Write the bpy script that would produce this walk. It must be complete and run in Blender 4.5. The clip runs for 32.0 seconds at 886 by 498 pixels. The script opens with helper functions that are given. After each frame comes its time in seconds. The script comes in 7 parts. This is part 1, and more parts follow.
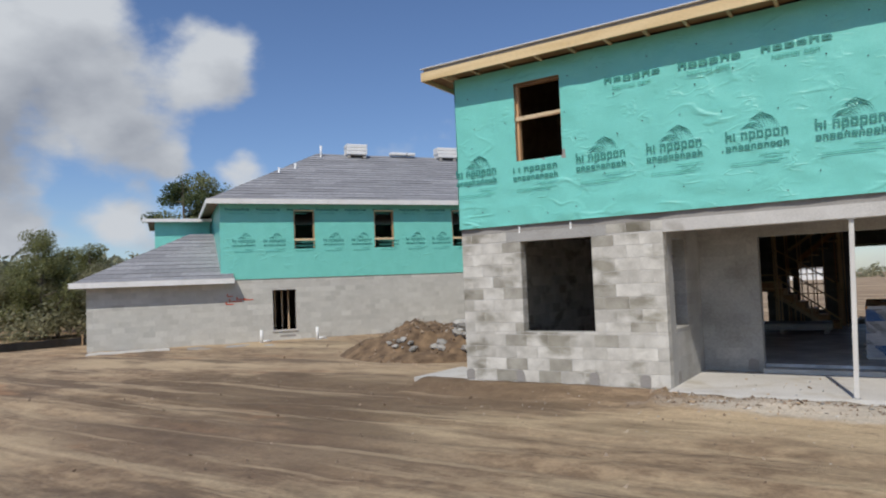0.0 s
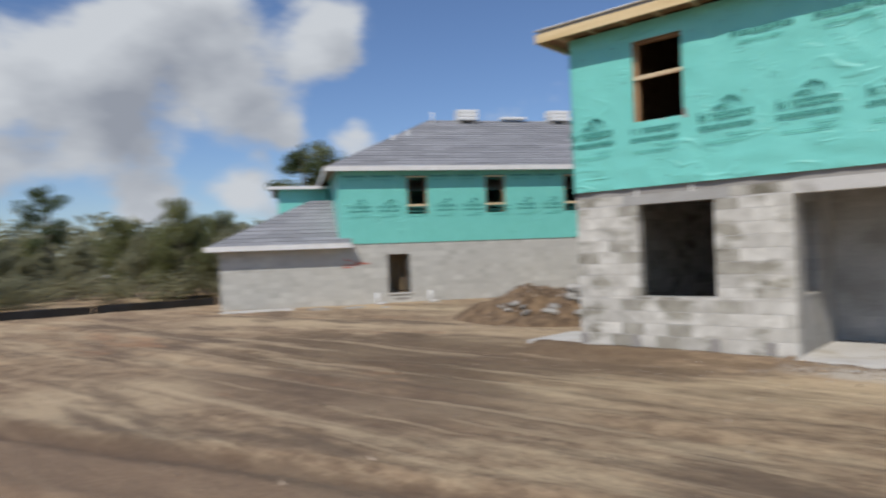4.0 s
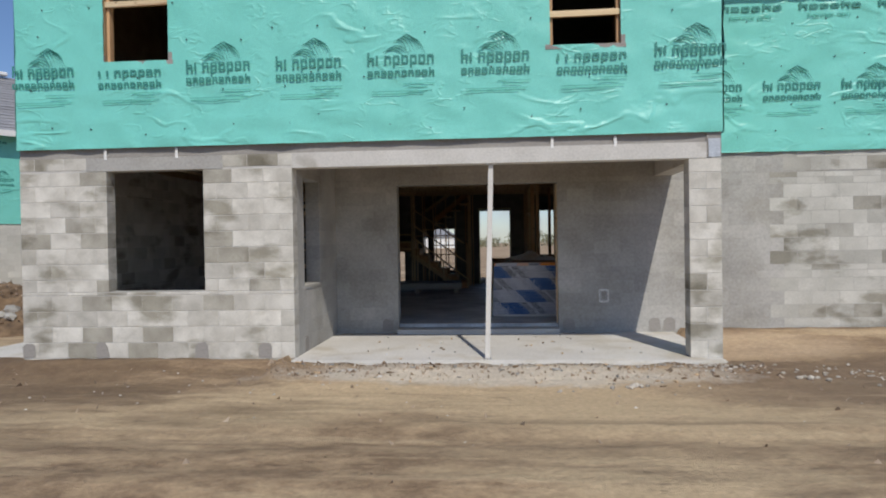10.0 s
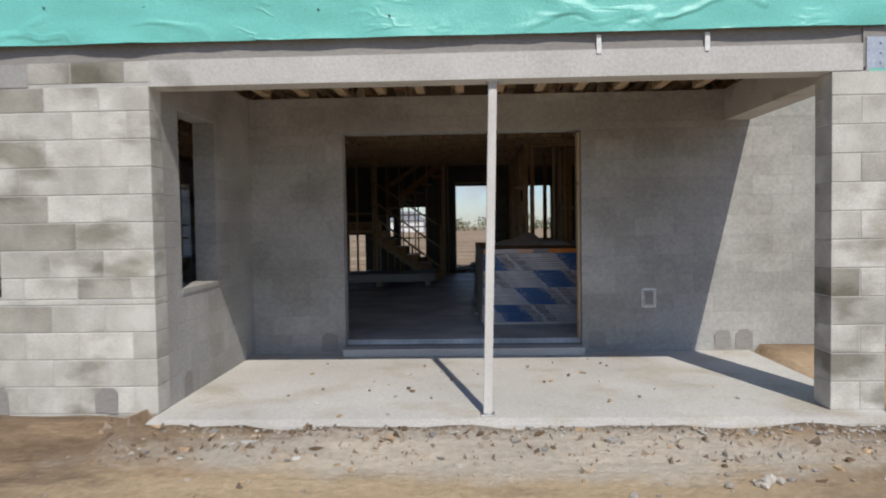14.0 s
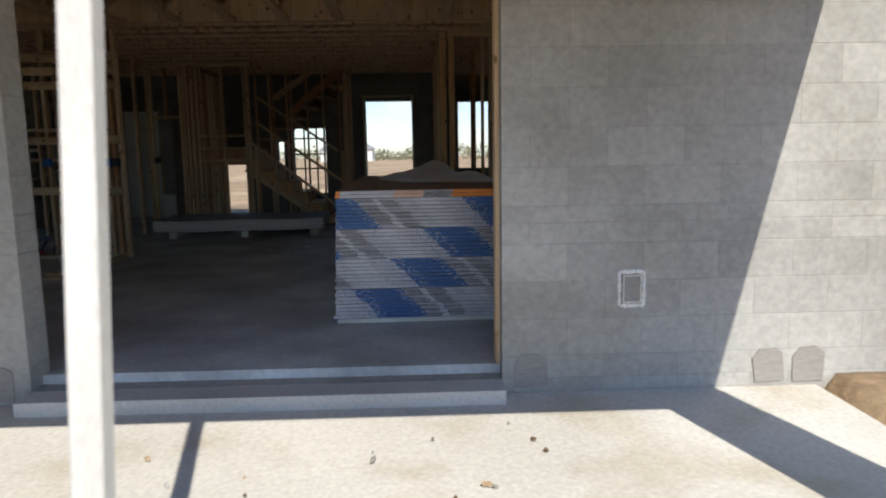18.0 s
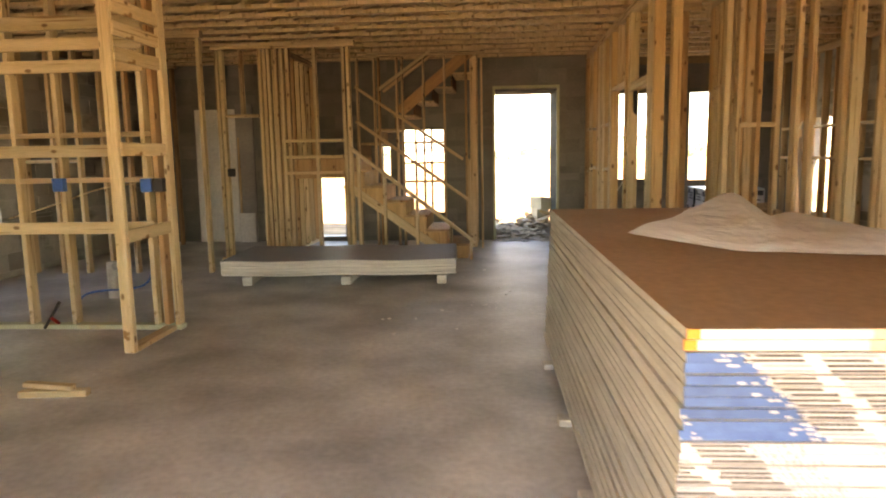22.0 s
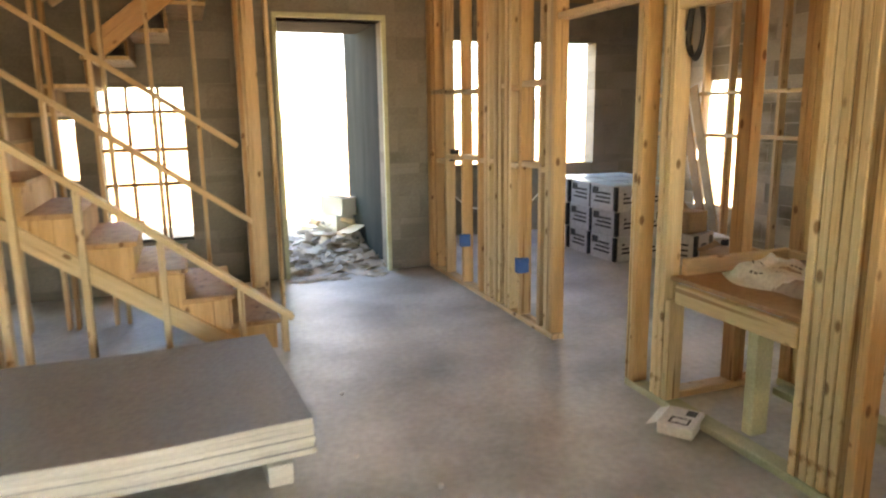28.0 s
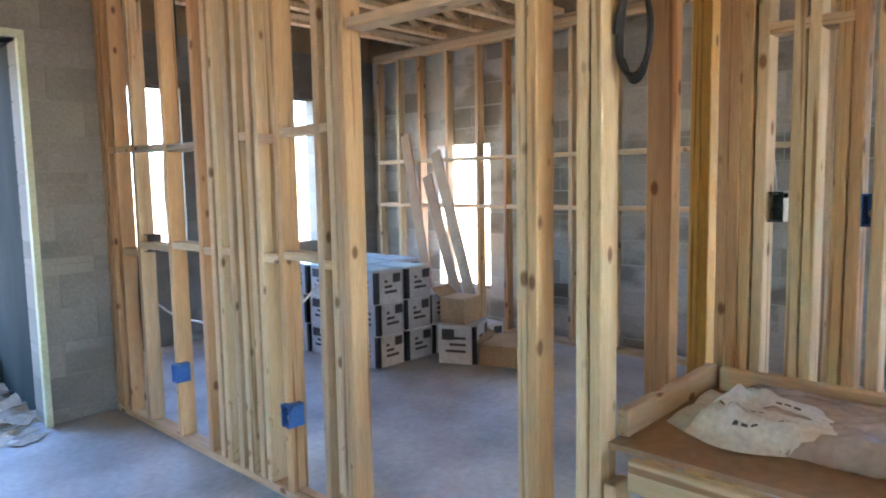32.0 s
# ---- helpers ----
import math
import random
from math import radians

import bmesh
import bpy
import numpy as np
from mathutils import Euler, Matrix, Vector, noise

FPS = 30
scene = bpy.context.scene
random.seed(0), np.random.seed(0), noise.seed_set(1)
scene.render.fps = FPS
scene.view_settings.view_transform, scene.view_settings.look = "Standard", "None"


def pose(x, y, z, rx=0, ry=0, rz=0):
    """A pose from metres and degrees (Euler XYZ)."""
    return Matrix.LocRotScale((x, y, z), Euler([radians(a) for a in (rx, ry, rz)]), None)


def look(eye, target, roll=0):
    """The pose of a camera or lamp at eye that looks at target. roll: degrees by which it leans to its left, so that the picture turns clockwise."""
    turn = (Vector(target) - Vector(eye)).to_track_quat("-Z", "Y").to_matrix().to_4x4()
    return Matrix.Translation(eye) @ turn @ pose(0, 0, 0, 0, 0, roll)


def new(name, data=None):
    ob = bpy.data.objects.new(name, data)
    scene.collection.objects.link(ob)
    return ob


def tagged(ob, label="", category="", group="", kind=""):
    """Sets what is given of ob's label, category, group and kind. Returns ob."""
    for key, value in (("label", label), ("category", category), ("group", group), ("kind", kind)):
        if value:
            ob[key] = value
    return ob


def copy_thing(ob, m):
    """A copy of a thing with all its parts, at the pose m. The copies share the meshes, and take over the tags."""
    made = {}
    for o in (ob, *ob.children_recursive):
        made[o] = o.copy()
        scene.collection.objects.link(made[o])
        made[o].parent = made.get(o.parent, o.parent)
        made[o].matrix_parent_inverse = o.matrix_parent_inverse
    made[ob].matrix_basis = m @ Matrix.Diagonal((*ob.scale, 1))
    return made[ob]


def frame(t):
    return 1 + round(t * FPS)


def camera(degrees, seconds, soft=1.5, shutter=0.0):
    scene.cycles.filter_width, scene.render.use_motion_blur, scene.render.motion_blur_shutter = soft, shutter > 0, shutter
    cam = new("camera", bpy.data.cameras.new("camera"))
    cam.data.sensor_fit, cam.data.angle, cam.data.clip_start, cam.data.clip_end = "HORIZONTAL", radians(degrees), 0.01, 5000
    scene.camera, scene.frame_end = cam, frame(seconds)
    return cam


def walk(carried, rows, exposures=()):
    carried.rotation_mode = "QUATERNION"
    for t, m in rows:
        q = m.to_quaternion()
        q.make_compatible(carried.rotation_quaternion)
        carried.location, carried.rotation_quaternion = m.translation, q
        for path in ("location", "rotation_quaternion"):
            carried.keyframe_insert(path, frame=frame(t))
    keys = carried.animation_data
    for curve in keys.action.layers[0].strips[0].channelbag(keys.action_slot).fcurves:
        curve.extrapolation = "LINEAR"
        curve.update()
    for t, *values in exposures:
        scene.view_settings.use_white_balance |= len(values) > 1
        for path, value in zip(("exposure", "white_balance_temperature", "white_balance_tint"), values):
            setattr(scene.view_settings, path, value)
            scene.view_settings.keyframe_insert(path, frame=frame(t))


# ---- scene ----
cam = camera(65.7, 32.0, soft=2.0, shutter=0.5)
PATH = [
    (0, (0.492, -10.73, 1.605), (-0.593, -9.053, 1.708), -2.3),
    (0.5, (0.49, -10.774, 1.615), (-0.631, -9.12, 1.701), -2.3),
    (1, (0.474, -10.792, 1.62), (-0.644, -9.135, 1.69), -2.2),
    (1.5, (0.468, -10.804, 1.608), (-0.69, -9.174, 1.661), -2.2),
    (2, (0.483, -10.826, 1.602), (-1.061, -9.556, 1.655), -2.8),
    (2.5, (0.529, -10.82, 1.589), (-1.226, -9.863, 1.644), -3.1),
    (3, (0.548, -10.837, 1.585), (-1.214, -9.892, 1.63), -2.9),
    (3.5, (0.549, -10.893, 1.582), (-1.154, -9.845, 1.617), -2.8),
    (4, (0.505, -10.913, 1.576), (-0.835, -9.428, 1.591), -2.1),
    (4.5, (0.488, -10.925, 1.573), (-0.384, -9.125, 1.58), -1.4),
    (6.5, (0.451, -10.687, 1.45), (0.34, -8.69, 1.453), -1.1),
    (7, (0.435, -10.526, 1.434), (0.312, -8.529, 1.436), -1.1),
    (7.5, (0.366, -10.339, 1.425), (0.224, -8.344, 1.418), -1.0),
    (8, (0.284, -10.078, 1.423), (0.132, -8.083, 1.42), -1.1),
    (8.5, (0.303, -9.744, 1.404), (0.147, -7.75, 1.389), -1.3),
    (9, (0.296, -9.336, 1.375), (0.131, -7.343, 1.351), -1.0),
    (9.5, (0.242, -8.931, 1.364), (0.076, -6.938, 1.339), -0.9),
    (10, (0.187, -8.5, 1.339), (0.026, -6.507, 1.313), -0.9),
    (10.5, (0.105, -8.122, 1.328), (-0.061, -6.13, 1.3), -0.9),
    (11, (-0.019, -7.723, 1.33), (-0.178, -5.729, 1.292), -0.8),
    (11.5, (-0.137, -7.269, 1.338), (-0.286, -5.275, 1.293), -0.7),
    (12, (-0.216, -6.848, 1.334), (-0.37, -4.855, 1.287), -0.7),
    (12.5, (-0.197, -6.403, 1.296), (-0.34, -4.409, 1.244), -0.8),
    (13, (-0.184, -5.906, 1.261), (-0.311, -3.911, 1.201), -0.8),
    (13.5, (-0.174, -5.462, 1.252), (-0.283, -3.466, 1.188), -0.7),
    (14, (-0.094, -4.964, 1.25), (-0.165, -2.966, 1.176), -0.9),
    (14.5, (-0.038, -4.478, 1.225), (-0.077, -2.48, 1.141), -0.8),
    (15, (0.089, -4.013, 1.195), (0.082, -2.015, 1.104), -0.9),
    (15.5, (0.16, -3.528, 1.187), (0.2, -1.532, 1.082), -0.7),
    (17.5, (0.631, -1.781, 1.194), (0.680, 0.209, 1.000), -1.01),
    (18, (0.688, -1.275, 1.178), (0.749, 0.705, 0.898), -0.94),
    (18.5, (0.660, -0.777, 1.201), (0.734, 1.199, 0.905), -0.84),
    (19, (0.625, -0.271, 1.182), (0.704, 1.703, 0.875), -0.83),
    (19.5, (0.485, 0.174, 1.244), (0.557, 2.150, 0.941), -0.55),
    (20, (0.338, 0.520, 1.333), (0.390, 2.498, 1.040), -0.97),
    (20.5, (0.286, 0.863, 1.320), (0.201, 2.841, 1.042), -1.49),
    (21, (0.072, 1.201, 1.321), (-0.075, 3.177, 1.049), -1.35),
    (21.5, (-0.146, 1.557, 1.304), (-0.301, 3.531, 1.027), -1.18),
    (22, (-0.307, 1.919, 1.319), (-0.472, 3.893, 1.042), -1.00),
    (22.5, (-0.453, 2.247, 1.350), (-0.616, 4.220, 1.066), -1.23),
    (23, (-0.544, 2.637, 1.316), (-0.689, 4.610, 1.024), -1.28),
    (23.5, (-0.652, 3.005, 1.379), (-0.762, 4.978, 1.071), -1.38),
    (24, (-0.772, 3.333, 1.395), (-0.855, 5.298, 1.030), -1.26),
    (24.5, (-0.837, 3.639, 1.392), (-0.872, 5.597, 0.983), -1.25),
    (26.5, (-1.068, 5.191, 1.387), (-0.790, 7.115, 0.916), -0.76),
    (27, (-1.149, 5.542, 1.431), (-0.745, 7.445, 0.966), -0.97),
    (27.5, (-1.159, 5.893, 1.431), (-0.623, 7.763, 0.970), -1.03),
    (28, (-1.150, 6.216, 1.448), (-0.470, 8.056, 1.056), -0.81),
    (28.5, (-1.181, 6.507, 1.477), (-0.359, 8.297, 1.128), -0.79),
    (29, (-1.146, 6.758, 1.461), (-0.164, 8.471, 1.142), -0.94),
    (29.5, (-1.070, 6.982, 1.441), (0.012, 8.640, 1.157), -0.64),
    (30, (-1.039, 7.204, 1.441), (0.114, 8.816, 1.174), -0.49),
    (30.5, (-1.036, 7.358, 1.448), (0.245, 8.875, 1.213), -0.57),
    (31, (-0.802, 7.809, 1.385), (0.606, 9.216, 1.189), -0.94),
    (31.5, (-0.743, 7.898, 1.374), (0.712, 9.260, 1.198), -0.98),
    (32, (-0.703, 7.886, 1.410), (0.748, 9.248, 1.209), -1.03),
]
walk(cam, [(t, look(eye, target, roll)) for t, eye, target, roll in PATH], exposures=[(0, -0.40, 6500, 10), (13.5, -0.40, 6500, 10), (15, -0.05, 6500, 10), (17.5, 0.2, 6600, 8), (18.5, 0.85, 7000, 8), (19, 1.45, 8000, 9), (20, 2.35, 7900, 10), (20.5, 2.8, 8800, 12), (21, 3.15, 12600, 17), (22, 3.70, 14600, 19), (23, 4.15, 9500, 11), (24, 4.42, 9500, 14), (27, 4.60, 10900, 15), (29, 4.80, 12200, 15), (31, 5.0, 10800, 15), (32, 5.08, 6400, 10)])

# ---- sky, sun and exposure ----
SUN_EL = 49.0
SUN_TO = Vector((0.273 * math.cos(radians(SUN_EL)), -0.962 * math.cos(radians(SUN_EL)), math.sin(radians(SUN_EL))))
wd = bpy.data.worlds.new("sky_world")
scene.world = wd
wd.use_nodes = True
wn, wl = wd.node_tree.nodes, wd.node_tree.links
bg = wn["Background"]
bg.inputs[1].default_value = 0.12
sky = wn.new("ShaderNodeTexSky")
sky.sky_type = "NISHITA"
sky.sun_disc = False
sky.sun_elevation = radians(SUN_EL)
sky.sun_rotation = radians(164)
sky.altitude = 0
sky.air_density = 1.0
sky.dust_density = 0.3
sky.ozone_density = 2.5
tc = wn.new("ShaderNodeTexCoord")
# cumulus banks: direction, angular radius, weight
CLOUD_BANKS = (((-0.979, 0.123, 0.165), 0.114, 0.24), ((-0.960, 0.210, 0.184), 0.123, 0.24), ((-0.932, 0.306, 0.195), 0.142, 0.25), ((-0.887, 0.410, 0.212), 0.161, 0.25), ((-0.886, 0.361, 0.292), 0.109, 0.24), ((-0.837, 0.461, 0.295), 0.133, 0.24), ((-0.788, 0.542, 0.293), 0.133, 0.22), ((-0.736, 0.601, 0.311), 0.104, 0.20),
    ((-0.828, 0.516, 0.221), 0.114, 0.18), ((-0.971, 0.216, 0.103), 0.095, 0.20), ((-0.990, 0.087, 0.109), 0.066, 0.22), ((-0.902, 0.427, 0.071), 0.085, 0.22), ((-0.849, 0.521, 0.094), 0.076, 0.22), ((-0.739, 0.653, 0.166), 0.081, 0.24), ((-0.797, 0.579, 0.174), 0.047, 0.20), ((-0.985, -0.053, 0.164), 0.123, 0.20),
    ((-0.58, 0.80, 0.16), 0.13, 0.20), ((0.1, 0.97, 0.16), 0.30, 0.22), ((0.5, 0.85, 0.2), 0.35, 0.22), ((0.3, -0.9, 0.3), 0.3, 0.2))


def cloud_density(shift):
    """Noise lifted inside the banks; shift looks a little further up."""
    up = wn.new("ShaderNodeVectorMath")
    up.operation = "ADD"
    up.inputs[1].default_value = shift
    wl.new(tc.outputs["Generated"], up.inputs[0])
    mp = wn.new("ShaderNodeMapping")
    mp.inputs["Scale"].default_value = (1.0, 1.0, 1.5)
    cn = wn.new("ShaderNodeTexNoise")
    cn.inputs["Scale"].default_value = 6.5
    cn.inputs["Detail"].default_value = 9
    cn.inputs["Roughness"].default_value = 0.50
    wl.new(up.outputs[0], mp.inputs[0])
    wl.new(mp.outputs[0], cn.inputs["Vector"])
    calm = wn.new("ShaderNodeMath")
    calm.operation = "MULTIPLY_ADD"
    calm.inputs[1].default_value, calm.inputs[2].default_value = 0.8, 0.125
    wl.new(cn.outputs["Fac"], calm.inputs[0])
    last = calm.outputs[0]
    for d, radius, gain in CLOUD_BANKS:
        ds = wn.new("ShaderNodeVectorMath")
        ds.operation = "DISTANCE"
        ds.inputs[1].default_value = Vector(d).normalized()
        wl.new(up.outputs[0], ds.inputs[0])
        mr = wn.new("ShaderNodeMapRange")
        mr.interpolation_type = "SMOOTHSTEP"
        mr.inputs["From Min"].default_value = 0.0
        mr.inputs["From Max"].default_value = radius
        mr.inputs["To Min"].default_value = gain
        mr.inputs["To Max"].default_value = 0.0
        wl.new(ds.outputs["Value"], mr.inputs["Value"])
        ad = wn.new("ShaderNodeMath")
        ad.operation = "ADD"
        wl.new(last, ad.inputs[0])
        wl.new(mr.outputs[0], ad.inputs[1])
        last = ad.outputs[0]
    return last


cr = wn.new("ShaderNodeValToRGB")
cr.color_ramp.elements[0].position, cr.color_ramp.elements[1].position = 0.63, 0.79
cr.color_ramp.interpolation = "EASE"
wl.new(cloud_density((0, 0, 0)), cr.inputs[0])
cc = wn.new("ShaderNodeValToRGB")
cc.color_ramp.elements[0].position, cc.color_ramp.elements[1].position = 0.64, 0.94
cc.color_ramp.elements[0].color, cc.color_ramp.elements[1].color = (6.4, 6.75, 7.2, 1), (3.2, 3.5, 4.1, 1)
wl.new(cloud_density((-0.02, -0.03, 0.05)), cc.inputs[0])
mx = wn.new("ShaderNodeMix")
mx.data_type = "RGBA"
wl.new(cr.outputs[0], mx.inputs[0])
tint = wn.new("ShaderNodeMix")
tint.data_type, tint.blend_type = "RGBA", "MULTIPLY"
tint.inputs[0].default_value = 1.0
tint.inputs[7].default_value = (0.84, 0.93, 1.12, 1)
wl.new(sky.outputs[0], tint.inputs[6])
wl.new(tint.outputs[2], mx.inputs[6])
wl.new(cc.outputs[0], mx.inputs[7])
wl.new(mx.outputs[2], bg.inputs[0])

sun = new("sun", bpy.data.lights.new("sun", "SUN"))
sun.data.energy = 4.2
sun.data.angle = radians(0.5)
sun.data.color = (1.0, 0.95, 0.87)
sun.rotation_euler = (-SUN_TO).to_track_quat("-Z", "Y").to_euler()

# ---- materials ----


def material(name, c1, c2, rough=0.85, scale=3.0, fine=60.0, bump=0.15, rand=0.0, island=False, stretch=(1, 1, 1), metal=0.0, stains=None, detail=6.0, coords="Object", world_stains=False, knots=False, stain_stretch=(1, 1, 1), odd=None):
    """Two tones by broad noise, fine grain on top, relief, and a tone of its own for each piece."""
    m = bpy.data.materials.new(name)
    m.use_nodes = True
    n, l = m.node_tree.nodes, m.node_tree.links
    b = n["Principled BSDF"]
    b.inputs["Roughness"].default_value = rough
    b.inputs["Metallic"].default_value = metal
    t = n.new("ShaderNodeTexCoord")
    mp = n.new("ShaderNodeMapping")
    mp.inputs["Scale"].default_value = stretch
    info = n.new("ShaderNodeObjectInfo")
    geo = n.new("ShaderNodeNewGeometry")
    seed = geo.outputs["Random Per Island"] if island else info.outputs["Random"]
    place = geo.outputs["Position"] if coords == "World" else t.outputs["Object"]
    add = n.new("ShaderNodeVectorMath")
    add.operation = "MULTIPLY_ADD"
    add.inputs[1].default_value = (1, 1, 1)
    mul = n.new("ShaderNodeMath")
    mul.operation = "MULTIPLY"
    mul.inputs[1].default_value = 37.0 if rand and coords != "World" else 0.0
    l.new(seed, mul.inputs[0])
    l.new(place, add.inputs[0])
    l.new(mul.outputs[0], add.inputs[2])
    l.new(add.outputs[0], mp.inputs[0])
    a = n.new("ShaderNodeTexNoise")
    a.inputs["Scale"].default_value = scale
    a.inputs["Detail"].default_value = detail
    f = n.new("ShaderNodeTexNoise")
    f.inputs["Scale"].default_value = fine
    f.inputs["Detail"].default_value = 4
    l.new(mp.outputs[0], a.inputs["Vector"])
    l.new(mp.outputs[0], f.inputs["Vector"])
    ramp = n.new("ShaderNodeValToRGB")
    ramp.color_ramp.elements[0].position, ramp.color_ramp.elements[1].position = 0.32, 0.68
    ramp.color_ramp.elements[0].color, ramp.color_ramp.elements[1].color = (*c1, 1), (*c2, 1)
    l.new(a.outputs["Fac"], ramp.inputs[0])
    hs = n.new("ShaderNodeHueSaturation")
    l.new(ramp.outputs[0], hs.inputs["Color"])
    v1 = n.new("ShaderNodeMapRange")
    v1.inputs["To Min"].default_value, v1.inputs["To Max"].default_value = 1 - rand, 1 + rand
    l.new(seed, v1.inputs["Value"])
    v2 = n.new("ShaderNodeMapRange")
    v2.inputs["From Min"].default_value, v2.inputs["From Max"].default_value = 0.25, 0.75
    v2.inputs["To Min"].default_value, v2.inputs["To Max"].default_value = 0.86, 1.14
    l.new(f.outputs["Fac"], v2.inputs["Value"])
    vm = n.new("ShaderNodeMath")
    vm.operation = "MULTIPLY"
    l.new(v1.outputs[0], vm.inputs[0])
    l.new(v2.outputs[0], vm.inputs[1])
    l.new(vm.outputs[0], hs.inputs["Value"])
    out = hs.outputs[0]
    if stains:
        sc, colour, lo, hi = stains
        s = n.new("ShaderNodeTexNoise")
        s.inputs["Scale"].default_value = sc
        s.inputs["Detail"].default_value = 5
        smap = n.new("ShaderNodeMapping")
        smap.inputs["Scale"].default_value = stain_stretch
        l.new(geo.outputs["Position"] if world_stains else place, smap.inputs[0])
        l.new(smap.outputs[0], s.inputs["Vector"])
        sr = n.new("ShaderNodeMapRange")
        sr.inputs["From Min"].default_value, sr.inputs["From Max"].default_value = lo, hi
        l.new(s.outputs["Fac"], sr.inputs["Value"])
        sm = n.new("ShaderNodeMix")
        sm.data_type = "RGBA"
        sm.blend_type = "MULTIPLY"
        sm.inputs[7].default_value = (*colour, 1)
        l.new(sr.outputs[0], sm.inputs[0])
        l.new(out, sm.inputs[6])
        out = sm.outputs[2]
    if odd:
        # a share of the pieces is of a darker make
        share, colour = odd
        od = n.new("ShaderNodeMapRange")
        od.inputs["From Min"].default_value, od.inputs["From Max"].default_value = share, share * 0.4
        l.new(seed, od.inputs["Value"])
        om = n.new("ShaderNodeMix")
        om.data_type, om.blend_type = "RGBA", "MULTIPLY"
        om.inputs[7].default_value = (*colour, 1)
        l.new(od.outputs[0], om.inputs[0])
        l.new(out, om.inputs[6])
        out = om.outputs[2]
    if knots:
        kv = n.new("ShaderNodeTexVoronoi")
        kv.inputs["Scale"].default_value = 1.0
        km = n.new("ShaderNodeMapping")
        km.inputs["Scale"].default_value = (9, 9, 5.0)
        l.new(add.outputs[0], km.inputs[0])
        l.new(km.outputs[0], kv.inputs["Vector"])
        kr = n.new("ShaderNodeMapRange")
        kr.inputs["From Min"].default_value, kr.inputs["From Max"].default_value = 0.09, 0.16
        kr.inputs["To Min"].default_value, kr.inputs["To Max"].default_value = 0.85, 0.0
        l.new(kv.outputs["Distance"], kr.inputs["Value"])
        kx = n.new("ShaderNodeMix")
        kx.data_type, kx.blend_type = "RGBA", "MULTIPLY"
        kx.inputs[7].default_value = (0.26, 0.14, 0.07, 1)
        l.new(kr.outputs[0], kx.inputs[0])
        l.new(out, kx.inputs[6])
        out = kx.outputs[2]
        # long drying checks along the grain
        cm = n.new("ShaderNodeMapping")
        cm.inputs["Scale"].default_value = (34, 34, 0.9)
        cn = n.new("ShaderNodeTexNoise")
        cn.inputs["Scale"].default_value = 1.0
        cn.inputs["Detail"].default_value = 2
        l.new(add.outputs[0], cm.inputs[0])
        l.new(cm.outputs[0], cn.inputs["Vector"])
        cr = n.new("ShaderNodeMapRange")
        cr.inputs["From Min"].default_value, cr.inputs["From Max"].default_value = 0.62, 0.69
        cr.inputs["To Max"].default_value = 0.85
        l.new(cn.outputs["Fac"], cr.inputs["Value"])
        cx = n.new("ShaderNodeMix")
        cx.data_type, cx.blend_type = "RGBA", "MULTIPLY"
        cx.inputs[7].default_value = (0.45, 0.30, 0.20, 1)
        l.new(cr.outputs[0], cx.inputs[0])
        l.new(out, cx.inputs[6])
        out = cx.outputs[2]
    l.new(out, b.inputs["Base Color"])
    if bump:
        bp = n.new("ShaderNodeBump")
        bp.inputs["Strength"].default_value = bump
        bp.inputs["Distance"].default_value = 0.02
        sumn = n.new("ShaderNodeMath")
        sumn.operation = "MULTIPLY_ADD"
        sumn.inputs[1].default_value = 0.4
        l.new(f.outputs["Fac"], sumn.inputs[0])
        l.new(a.outputs["Fac"], sumn.inputs[2])
        l.new(sumn.outputs[0], bp.inputs["Height"])
        l.new(bp.outputs[0], b.inputs["Normal"])
    return m


